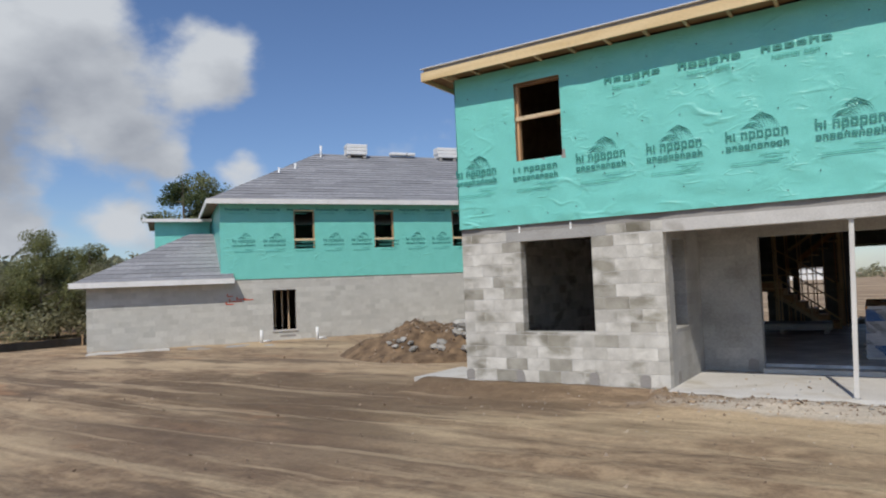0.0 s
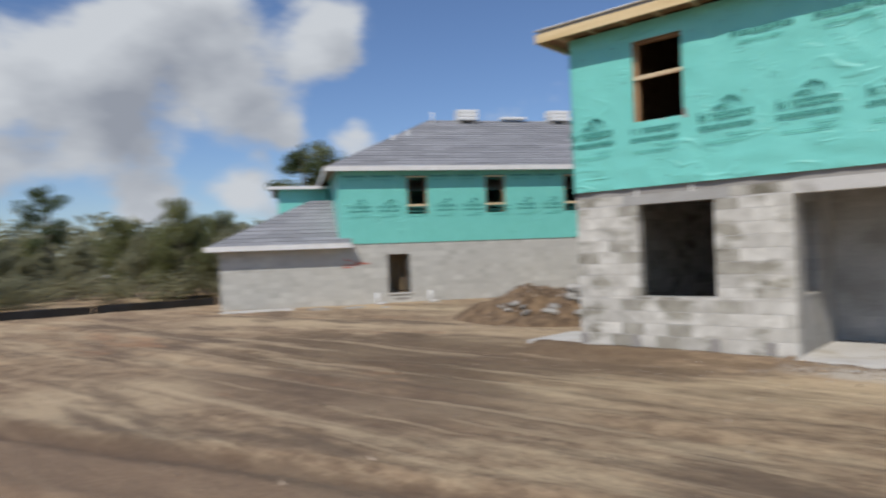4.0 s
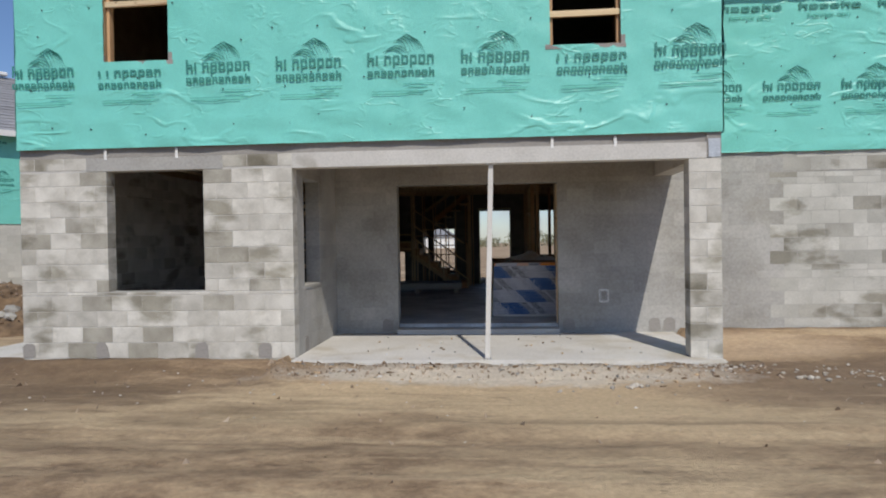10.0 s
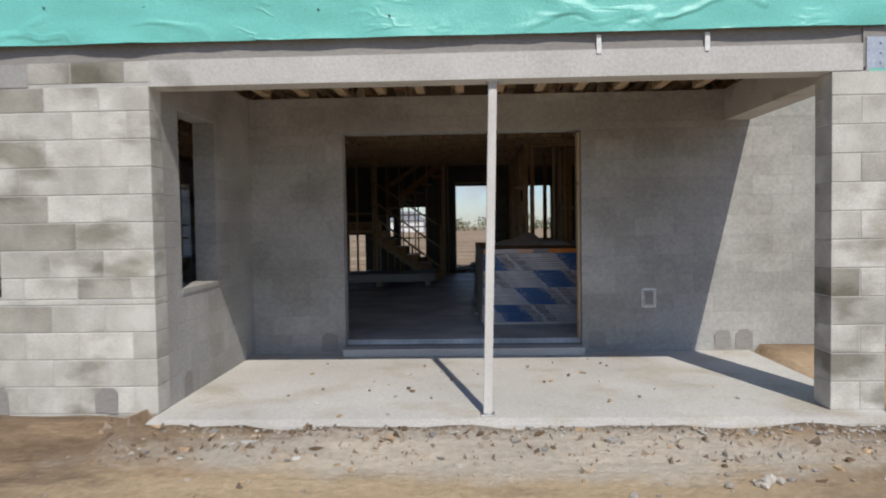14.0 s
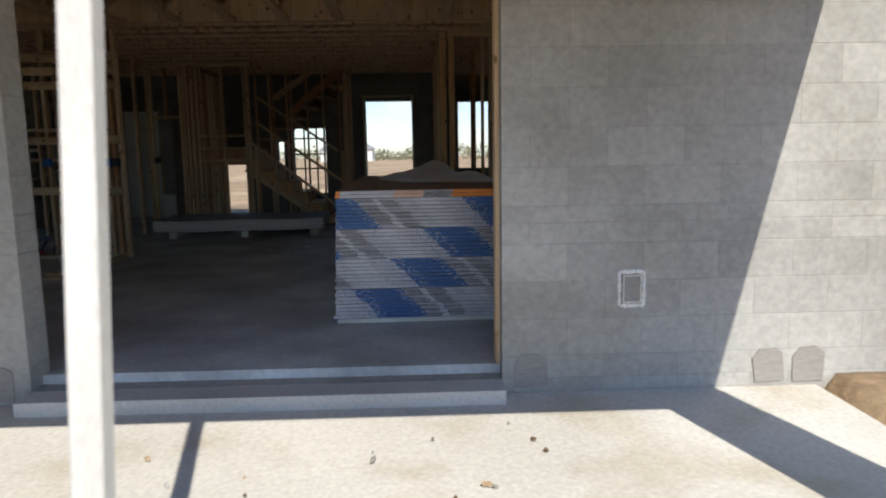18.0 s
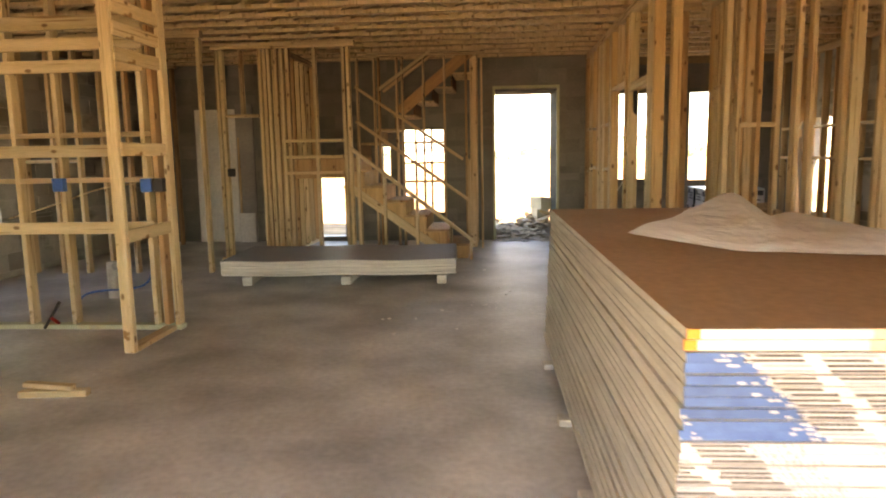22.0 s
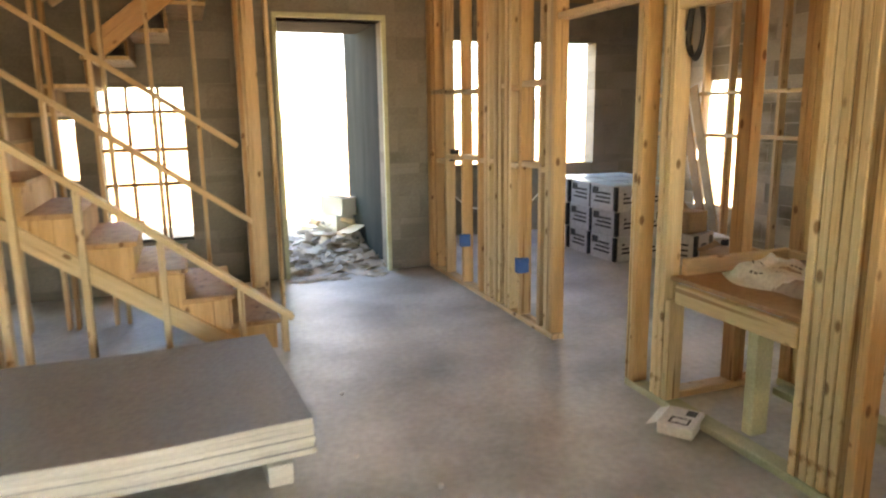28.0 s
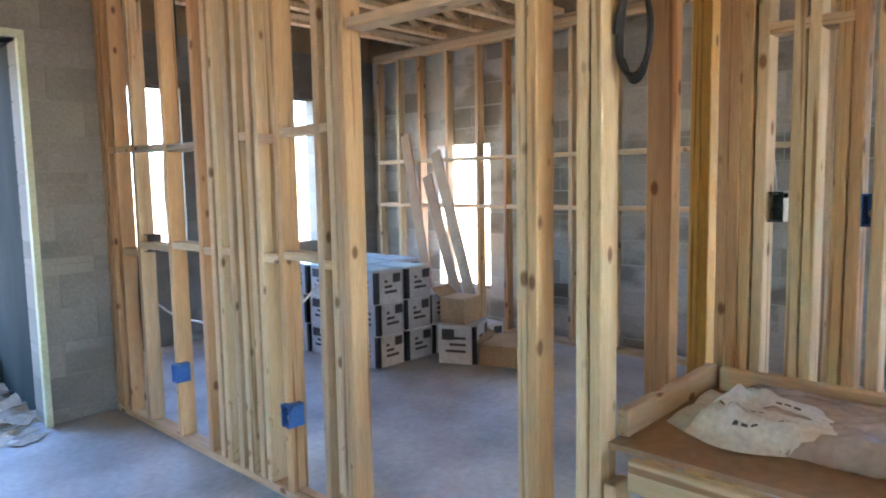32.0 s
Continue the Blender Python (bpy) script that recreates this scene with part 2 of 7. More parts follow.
def dirt_material():
    """Trodden sandy ground: brown soil, pale sand, dark damp streaks along the wheel tracks, small relief."""
    m = bpy.data.materials.new("bare_dirt")
    m.use_nodes = True
    n, l = m.node_tree.nodes, m.node_tree.links
    b = n["Principled BSDF"]
    b.inputs["Roughness"].default_value = 0.96
    t = n.new("ShaderNodeTexCoord")

    def tex(scale, stretch=(1, 1, 1), detail=8, turn=0.0, rough=0.55):
        mp = n.new("ShaderNodeMapping")
        mp.inputs["Scale"].default_value = stretch
        mp.inputs["Rotation"].default_value = (0, 0, turn)
        q = n.new("ShaderNodeTexNoise")
        q.inputs["Scale"].default_value = scale
        q.inputs["Detail"].default_value = detail
        q.inputs["Roughness"].default_value = rough
        l.new(t.outputs["Object"], mp.inputs[0])
        l.new(mp.outputs[0], q.inputs["Vector"])
        return q.outputs["Fac"]

    def blend(base, colour, fac, lo, hi, amount=1.0):
        r = n.new("ShaderNodeMapRange")
        r.inputs["From Min"].default_value, r.inputs["From Max"].default_value = lo, hi
        r.inputs["To Max"].default_value = amount
        l.new(fac, r.inputs["Value"])
        x = n.new("ShaderNodeMix")
        x.data_type = "RGBA"
        l.new(r.outputs[0], x.inputs[0])
        if isinstance(base, tuple):
            x.inputs[6].default_value = (*base, 1)
        else:
            l.new(base, x.inputs[6])
        x.inputs[7].default_value = (*colour, 1)
        return x.outputs[2]

    streak = tex(0.75, (0.28, 1.0, 1), 11, 0.20, 0.66)
    streak2 = tex(1.1, (0.28, 1.0, 1), 11, 0.10, 0.66)
    broad = tex(0.22, (0.6, 1.2, 1), 9)
    mid = tex(2.8, (0.8, 1.2, 1), 11, rough=0.72)
    fine = tex(17.0, detail=9, rough=0.7)
    c = blend((0.225, 0.148, 0.087), (0.415, 0.292, 0.175), mid, 0.40, 0.60)
    c = blend(c, (0.550, 0.411, 0.254), broad, 0.48, 0.61, 0.85)
    c = blend(c, (0.520, 0.388, 0.238), streak2, 0.53, 0.61, 0.75)
    c = blend(c, (0.150, 0.100, 0.063), streak, 0.52, 0.61, 0.80)
    c = blend(c, (0.110, 0.080, 0.056), tex(4.2, (0.5, 1.0, 1), 9, 0.3, 0.7), 0.60, 0.72, 0.6)
    def zone(cx, cy, sx, sy, ragged, turn=0.0):
        """One where a patch of ground lies, with a ragged edge."""
        mp = n.new("ShaderNodeMapping")
        mp.vector_type = "TEXTURE"
        mp.inputs["Location"].default_value = (cx, cy, 0)
        mp.inputs["Rotation"].default_value = (0, 0, turn)
        mp.inputs["Scale"].default_value = (sx, sy, 1000)
        l.new(t.outputs["Object"], mp.inputs[0])
        ln = n.new("ShaderNodeVectorMath")
        ln.operation = "LENGTH"
        l.new(mp.outputs[0], ln.inputs[0])
        sb = n.new("ShaderNodeMath")
        sb.operation = "MULTIPLY_ADD"
        sb.inputs[1].default_value = 1.6
        l.new(ragged, sb.inputs[0])
        iv = n.new("ShaderNodeMath")
        iv.operation = "SUBTRACT"
        l.new(ln.outputs["Value"], sb.inputs[2])
        iv.inputs[0].default_value = 2.2
        l.new(sb.outputs[0], iv.inputs[1])
        return iv.outputs[0]

    c = blend(c, (0.135, 0.087, 0.048), zone(-8.5, -1.6, 6.5, 3.2, streak2), 0.40, 0.75, 0.70)
    c = blend(c, (0.540, 0.402, 0.218), zone(-10.0, -10.6, 4.6, 1.5, mid), 0.40, 0.70, 0.75)
    c = blend(c, (0.165, 0.106, 0.065), zone(-6.8, -4.9, 4.2, 1.5, streak), 0.35, 0.80, 0.60)
    c = blend(c, (0.165, 0.106, 0.065), zone(5.0, -0.5, 3.2, 1.5, streak), 0.35, 0.80, 0.72)
    c = blend(c, (0.560, 0.409, 0.268), zone(3.4, 1.4, 1.8, 0.7, mid), 0.35, 0.75, 0.6)
    c = blend(c, (0.440, 0.239, 0.123), tex(0.55, (0.35, 1.0, 1), 8, 0.15, 0.6), 0.60, 0.68, 0.55)
    # cement wash in front of the slab
    c = blend(c, (0.58, 0.52, 0.43), zone(0.2, -0.62, 2.7, 0.40, mid), 0.35, 0.80, 0.75)
    # drawn-out ruts, pale crests and dark bottoms
    rut = tex(2.7, (0.055, 1.0, 1), 7, 0.02, 0.62)
    c = blend(c, (0.60, 0.455, 0.285), rut, 0.555, 0.635, 0.46)
    c = blend(c, (0.165, 0.110, 0.068), tex(2.2, (0.06, 1.0, 1), 7, -0.03, 0.62), 0.575, 0.65, 0.46)
    # compacted wheel tracks, browner than the loose sand beside them
    c = blend(c, (0.275, 0.180, 0.110), zone(-6, -8.5, 13.0, 1.15, streak2, 0.24), 0.30, 0.80, 0.75)
    c = blend(c, (0.150, 0.095, 0.056), zone(-6, -7.7, 13.0, 0.30, mid, 0.24), 0.20, 0.75, 0.7)
    c = blend(c, (0.150, 0.095, 0.056), zone(-6, -9.4, 13.0, 0.28, mid, 0.24), 0.20, 0.75, 0.6)
    hs = n.new("ShaderNodeHueSaturation")
    v = n.new("ShaderNodeMapRange")
    v.inputs["From Min"].default_value, v.inputs["From Max"].default_value = 0.28, 0.72
    v.inputs["To Min"].default_value, v.inputs["To Max"].default_value = 0.80, 1.20
    l.new(fine, v.inputs["Value"])
    l.new(v.outputs[0], hs.inputs["Value"])
    l.new(c, hs.inputs["Color"])
    l.new(hs.outputs[0], b.inputs["Base Color"])
    bp = n.new("ShaderNodeBump")
    bp.inputs["Strength"].default_value = 0.9
    bp.inputs["Distance"].default_value = 0.060
    sm = n.new("ShaderNodeMath")
    sm.operation = "MULTIPLY_ADD"
    sm.inputs[1].default_value = 0.35
    l.new(fine, sm.inputs[0])
    l.new(mid, sm.inputs[2])
    rs = n.new("ShaderNodeMath")
    rs.operation = "MULTIPLY_ADD"
    rs.inputs[1].default_value = 0.9
    l.new(rut, rs.inputs[0])
    l.new(sm.outputs[0], rs.inputs[2])
    l.new(rs.outputs[0], bp.inputs["Height"])
    l.new(bp.outputs[0], b.inputs["Normal"])
    return m


def foliage(name, c1, c2):
    """Thin leaves that let some light through."""
    m = material(name, c1, c2, 0.7, 0.5, 5, 0.0, rand=0.20, island=True)
    n, l = m.node_tree.nodes, m.node_tree.links
    b = n["Principled BSDF"]
    tr = n.new("ShaderNodeBsdfTranslucent")
    l.new(b.inputs["Base Color"].links[0].from_socket, tr.inputs[0])
    mix = n.new("ShaderNodeMixShader")
    mix.inputs[0].default_value = 0.58
    l.new(b.outputs[0], mix.inputs[1])
    l.new(tr.outputs[0], mix.inputs[2])
    l.new(mix.outputs[0], n["Material Output"].inputs[0])
    return m


M_BLOCK = material("concrete_block", (0.43, 0.407, 0.355), (0.665, 0.64, 0.575), 0.92, 3.2, 90, 0.2, rand=0.10, stains=(1.6, (0.54, 0.525, 0.475), 0.53, 0.64), world_stains=True, stain_stretch=(0.8, 0.8, 1.6), odd=(0.20, (0.68, 0.665, 0.62)))
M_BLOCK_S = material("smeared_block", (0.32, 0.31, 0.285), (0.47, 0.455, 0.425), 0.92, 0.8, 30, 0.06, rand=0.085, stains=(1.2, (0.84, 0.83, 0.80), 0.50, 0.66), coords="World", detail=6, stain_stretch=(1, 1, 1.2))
# darker block tone, used for the front walls only
M_BLOCK_D = material("dark_block", (0.195, 0.185, 0.16), (0.28, 0.265, 0.235), 0.92, 1.4, 60, 0.15, rand=0.03, island=True, stains=(0.6, (0.70, 0.68, 0.64), 0.50, 0.66))
M_BLOCK_FAR = material("concrete_block_far", (0.38, 0.37, 0.33), (0.57, 0.555, 0.505), 0.92, 1.4, 60, 0.2, rand=0.08, island=True, stains=(1.5, (0.56, 0.54, 0.49), 0.54, 0.63), world_stains=True, stain_stretch=(0.8, 0.8, 1.6), odd=(0.12, (0.72, 0.70, 0.66)))
M_BLOCK_NB = material("weathered_block_far", (0.45, 0.44, 0.395), (0.56, 0.55, 0.50), 0.92, 0.8, 40, 0.1, rand=0.07, island=True)
M_MORTAR = material("mortar", (0.44, 0.42, 0.39), (0.56, 0.54, 0.50), 0.95, 4, 120, 0.3)
M_BEAM = material("poured_beam", (0.50, 0.48, 0.44), (0.60, 0.58, 0.54), 0.9, 1.5, 50, 0.15, stains=(2.0, (0.75, 0.73, 0.70), 0.58, 0.68))
M_BAND = material("weathered_plate", (0.26, 0.24, 0.22), (0.36, 0.34, 0.31), 0.9, 2.0, 70, 0.2, stretch=(0.3, 1, 1))
M_SLAB = material("patio_concrete", (0.52, 0.495, 0.45), (0.63, 0.605, 0.555), 0.9, 0.9, 40, 0.06, stains=(2.2, (0.85, 0.81, 0.73), 0.52, 0.70), detail=9)
M_FLOOR = material("floor_concrete", (0.40, 0.415, 0.41), (0.72, 0.735, 0.725), 0.52, 1.5, 25, 0.08, stains=(1.1, (0.74, 0.745, 0.74), 0.47, 0.66), detail=12)
M_PAPER = material("white_paper", (0.84, 0.84, 0.84), (0.91, 0.91, 0.91), 0.6, 6, 60, 0.1)
M_WRAP = material("green_house_wrap", (0.185, 0.60, 0.51), (0.205, 0.64, 0.55), 0.34, 2.4, 120, 0.35, stretch=(1, 1, 0.8), detail=3)
# creased sheet: sharp ridges gathered in patches
wt, wk = M_WRAP.node_tree.nodes, M_WRAP.node_tree.links
crease_at = wt.new("ShaderNodeTexCoord")
crease_map = wt.new("ShaderNodeMapping")
crease_map.inputs["Scale"].default_value = (0.55, 0.55, 1.15)
crease_map.inputs["Rotation"].default_value = (0, radians(14), 0)
wk.new(crease_at.outputs["Object"], crease_map.inputs[0])
last_height = None
for crease_scale, crease_gain in ((1.7, 1.0), (4.3, 0.45)):
    crease = wt.new("ShaderNodeTexNoise")
    crease.inputs["Scale"].default_value = crease_scale
    crease.inputs["Detail"].default_value = 2.5
    crease.inputs["Distortion"].default_value = 0.5
    wk.new(crease_map.outputs[0], crease.inputs["Vector"])
    ridge = wt.new("ShaderNodeMath")
    ridge.operation = "SUBTRACT"
    ridge.inputs[1].default_value = 0.5
    wk.new(crease.outputs["Fac"], ridge.inputs[0])
    fold = wt.new("ShaderNodeMath")
    fold.operation = "ABSOLUTE"
    wk.new(ridge.outputs[0], fold.inputs[0])
    sharp = wt.new("ShaderNodeMapRange")
    sharp.inputs["From Min"].default_value, sharp.inputs["From Max"].default_value = 0.0, 0.055
    sharp.inputs["To Min"].default_value, sharp.inputs["To Max"].default_value = crease_gain, 0.0
    sharp.interpolation_type = "SMOOTHSTEP"
    wk.new(fold.outputs[0], sharp.inputs["Value"])
    patch = wt.new("ShaderNodeTexNoise")
    patch.inputs["Scale"].default_value = 0.55 * crease_scale
    wk.new(crease_at.outputs["Object"], patch.inputs["Vector"])
    where = wt.new("ShaderNodeMapRange")
    where.inputs["From Min"].default_value, where.inputs["From Max"].default_value = 0.50, 0.66
    wk.new(patch.outputs["Fac"], where.inputs["Value"])
    both = wt.new("ShaderNodeMath")
    both.operation = "MULTIPLY_ADD"
    wk.new(sharp.outputs[0], both.inputs[0])
    wk.new(where.outputs[0], both.inputs[1])
    both.inputs[2].default_value = 0.0
    if last_height:
        wk.new(last_height, both.inputs[2])
    last_height = both.outputs[0]
crease_bump = wt.new("ShaderNodeBump")
crease_bump.inputs["Strength"].default_value = 1.0
crease_bump.inputs["Distance"].default_value = 0.012
wk.new(last_height, crease_bump.inputs["Height"])
for nd in wt:
    if nd.bl_idname == "ShaderNodeBump" and nd != crease_bump:
        wk.new(crease_bump.outputs[0], nd.inputs["Normal"])
M_PRINT = material("dark_print", (0.03, 0.20, 0.17), (0.05, 0.26, 0.22), 0.6, 5, 60, 0.0)
M_PRINT_FAINT = material("faint_print", (0.07, 0.36, 0.30), (0.09, 0.42, 0.35), 0.6, 5, 60, 0.0)
M_WOOD = material("spruce_lumber", (0.55, 0.385, 0.22), (0.70, 0.53, 0.34), 0.7, 3.0, 40, 0.10, rand=0.18, stretch=(5, 5, 0.35), stains=(9.0, (0.55, 0.38, 0.25), 0.66, 0.72), knots=True)
M_WOOD_Y = material("yellow_pine_lumber", (0.63, 0.475, 0.265), (0.76, 0.61, 0.395), 0.68, 3.0, 40, 0.12, rand=0.14, stretch=(6, 6, 0.35), stains=(7.0, (0.48, 0.33, 0.21), 0.65, 0.70), knots=True)
M_WOOD_R = material("reddish_lumber", (0.47, 0.275, 0.14), (0.61, 0.38, 0.20), 0.7, 3.0, 40, 0.1, rand=0.12, stretch=(5, 5, 0.35), knots=True)
M_WOOD_O = material("orange_lumber", (0.58, 0.36, 0.175), (0.70, 0.475, 0.25), 0.7, 3.0, 40, 0.1, rand=0.08, stretch=(5, 5, 0.35), stains=(8.0, (0.5, 0.32, 0.2), 0.67, 0.72), knots=True)
M_WOOD_A = material("amber_lumber", (0.58, 0.33, 0.07), (0.70, 0.43, 0.11), 0.65, 3.0, 40, 0.1, rand=0.08, stretch=(5, 5, 0.35), knots=True)
M_WOOD_G = material("treated_green_plate", (0.47, 0.50, 0.33), (0.60, 0.62, 0.44), 0.75, 3.0, 40, 0.1, rand=0.1, stretch=(2, 2, 2))
# darker brown tone for soffits, corner studs, back risers and window strips
M_WOOD_D = material("dark_brown_lumber", (0.22, 0.12, 0.06), (0.33, 0.20, 0.10), 0.75, 3, 40, 0.1, rand=0.2, stretch=(1, 1, 1))
M_DECK = material("subfloor_panel", (0.30, 0.20, 0.11), (0.40, 0.29, 0.17), 0.8, 5, 50, 0.1)
M_FASCIA = material("fascia_board", (0.62, 0.45, 0.22), (0.74, 0.57, 0.32), 0.7, 2.0, 40, 0.08, stretch=(0.4, 4, 4))
M_WHITE = material("white_trim", (0.72, 0.71, 0.68), (0.82, 0.81, 0.78), 0.6, 2.0, 40, 0.05)
M_GYP = material("gypsum_core_edge", (0.60, 0.585, 0.525), (0.78, 0.765, 0.70), 0.85, 4.0, 60, 0.3, rand=0.07, stretch=(0.8, 0.8, 5))
M_GYP_FACE = material("grey_board_face", (0.30, 0.312, 0.33), (0.37, 0.382, 0.40), 0.6, 1.2, 40, 0.04)
M_KRAFT = material("brown_paper_face", (0.35, 0.22, 0.13), (0.45, 0.30, 0.19), 0.75, 0.8, 30, 0.05)
M_TAPE_B = material("blue_edge_tape", (0.022, 0.085, 0.25), (0.04, 0.125, 0.33), 0.5, 20, 200, 0.0, rand=0.12)
M_TAPE_W = material("white_edge_tape", (0.53, 0.52, 0.54), (0.64, 0.63, 0.65), 0.5, 20, 200, 0.0, rand=0.06)
M_TAPE_K = material("black_print", (0.05, 0.047, 0.047), (0.09, 0.085, 0.085), 0.6, 20, 200, 0.0)
M_TAPE_P = material("peach_edge_tape", (0.70, 0.44, 0.30), (0.78, 0.52, 0.38), 0.5, 20, 200, 0.0)
M_TAPE_G = material("grey_fine_print", (0.28, 0.26, 0.30), (0.38, 0.36, 0.40), 0.5, 20, 200, 0.0)
M_TAPE_O = material("orange_edge_tape", (0.75, 0.22, 0.02), (0.85, 0.30, 0.05), 0.5, 20, 200, 0.0)
M_SHINGLE = material("grey_roof_shingle", (0.235, 0.235, 0.245), (0.30, 0.30, 0.31), 0.95, 6, 60, 0.1, rand=0.16, island=True)
M_DIRT = dirt_material()
M_MOUND = material("dark_loose_soil", (0.095, 0.060, 0.034), (0.245, 0.162, 0.092), 0.95, 3.5, 16, 1.0, detail=12)
M_ROCK = material("concrete_rubble", (0.25, 0.235, 0.21), (0.42, 0.40, 0.365), 0.9, 3, 40, 0.4, rand=0.3)
M_CRUMB = material("pale_cement_crumbs", (0.33, 0.29, 0.24), (0.53, 0.48, 0.41), 0.95, 6, 60, 0.3, rand=0.25, island=True)
M_CLOD = material("soil_clods", (0.16, 0.11, 0.075), (0.42, 0.33, 0.24), 0.95, 3, 40, 0.3, rand=0.35, island=True)
M_LEAF = foliage("olive_foliage", (0.21, 0.22, 0.095), (0.33, 0.34, 0.15))
M_LEAF_P = foliage("pine_foliage", (0.10, 0.135, 0.055), (0.17, 0.21, 0.10))
M_LEAF_G = foliage("grey_moss_foliage", (0.29, 0.285, 0.175), (0.41, 0.40, 0.25))
M_BARK = material("bark", (0.10, 0.08, 0.06), (0.19, 0.16, 0.13), 0.95, 6, 40, 0.4)
M_BLACK = material("black_plastic", (0.012, 0.012, 0.013), (0.025, 0.025, 0.026), 0.45, 5, 60, 0.02)
M_BLUEBOX = material("blue_plastic", (0.02, 0.10, 0.34), (0.03, 0.15, 0.44), 0.45, 5, 60, 0.02)
M_METAL = material("galvanised_steel", (0.55, 0.55, 0.55), (0.68, 0.68, 0.67), 0.4, 8, 60, 0.02, metal=0.8)
M_PVC = material("white_pvc", (0.72, 0.72, 0.70), (0.80, 0.80, 0.78), 0.35, 6, 60, 0.0)
M_PROP = material("pale_painted_post", (0.57, 0.545, 0.50), (0.67, 0.645, 0.60), 0.65, 3, 60, 0.08, stretch=(3, 3, 0.5))
M_CARTON = material("white_carton", (0.62, 0.63, 0.65), (0.74, 0.75, 0.77), 0.7, 2, 30, 0.03, rand=0.10)
M_CARD = material("brown_cardboard", (0.42, 0.29, 0.17), (0.55, 0.40, 0.25), 0.8, 3, 40, 0.05, rand=0.2)
M_TRASH = material("mixed_scraps", (0.38, 0.30, 0.21), (0.76, 0.71, 0.62), 0.8, 1.0, 30, 0.1, rand=0.3, island=True)
M_CYAN = material("pale_blue_wrap", (0.44, 0.66, 0.74), (0.60, 0.80, 0.86), 0.3, 3, 30, 0.02)
M_ORANGE = material("red_paint", (0.55, 0.06, 0.02), (0.65, 0.10, 0.03), 0.6, 3, 30, 0.0)
M_REDTOOL = material("red_plastic", (0.40, 0.02, 0.02), (0.50, 0.04, 0.03), 0.4, 3, 30, 0.0)
# near-black base colour carries the shade of the covered entry
M_DARKWALL = material("shade_dark_panel", (0.012, 0.020, 0.022), (0.024, 0.034, 0.036), 0.95, 2, 40, 0.05, stretch=(3, 3, 0.6))
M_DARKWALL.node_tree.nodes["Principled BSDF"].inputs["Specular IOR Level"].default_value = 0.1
M_ROAD = material("pale_road", (0.50, 0.49, 0.47), (0.60, 0.59, 0.57), 0.9, 0.5, 20, 0.05)

M_FILM_B = material("brown_film_wrap", (0.50, 0.41, 0.37), (0.66, 0.57, 0.53), 0.22, 7, 40, 0.5)

M_FILM = bpy.data.materials.new("cloudy_plastic_sheet")
M_FILM.use_nodes = True
fb = M_FILM.node_tree.nodes["Principled BSDF"]
fb.inputs["Base Color"].default_value = (0.86, 0.84, 0.82, 1)
fb.inputs["Roughness"].default_value = 0.28
fb.inputs["Alpha"].default_value = 0.88
fn = M_FILM.node_tree.nodes.new("ShaderNodeTexNoise")
fn.inputs["Scale"].default_value = 9
fn.inputs["Detail"].default_value = 8
fbp = M_FILM.node_tree.nodes.new("ShaderNodeBump")
fbp.inputs["Strength"].default_value = 0.5
fbp.inputs["Distance"].default_value = 0.05
M_FILM.node_tree.links.new(fn.outputs["Fac"], fbp.inputs["Height"])
M_FILM.node_tree.links.new(fbp.outputs[0], fb.inputs["Normal"])

# ---- building blocks ----


def box_into(bm, x0, x1, y0, y1, z0, z1):
    vs = [bm.verts.new(p) for p in ((x0, y0, z0), (x1, y0, z0), (x1, y1, z0), (x0, y1, z0), (x0, y0, z1), (x1, y0, z1), (x1, y1, z1), (x0, y1, z1))]
    return [bm.faces.new([vs[i] for i in f]) for f in ((3, 2, 1, 0), (4, 5, 6, 7), (0, 1, 5, 4), (1, 2, 6, 5), (2, 3, 7, 6), (3, 0, 4, 7))]


def to_mesh(name, bm, mats):
    me = bpy.data.meshes.new(name)
    bm.to_mesh(me)
    bm.free()
    for m in mats if isinstance(mats, (list, tuple)) else (mats,):
        me.materials.append(m)
    return me


def part(name, bm, mats, parent, label="", at=None):
    """One mesh object under a thing or a part; bm may be a finished mesh."""
    me = bm if isinstance(bm, bpy.types.Mesh) else to_mesh(name, bm, mats)
    ob = new(name, me)
    ob.parent = parent
    if at is not None:
        ob.matrix_basis = at
    return tagged(ob, label)


def solid(name, boxes, mats, label="", category="", kind="", parent=None, group="", at=None):
    bm = bmesh.new()
    for b in boxes:
        box_into(bm, *b)
    ob = part(name, bm, mats, parent, at=at)
    return tagged(ob, label, category, group, kind)


def holder(name, label, category, x=0, y=0, z=0, rz=0, group="", kind=""):
    e = new(name)
    e.empty_display_size = 0.2
    e.matrix_basis = pose(x, y, z, 0, 0, rz)
    return tagged(e, label, category, group, kind)


CACHE = {}


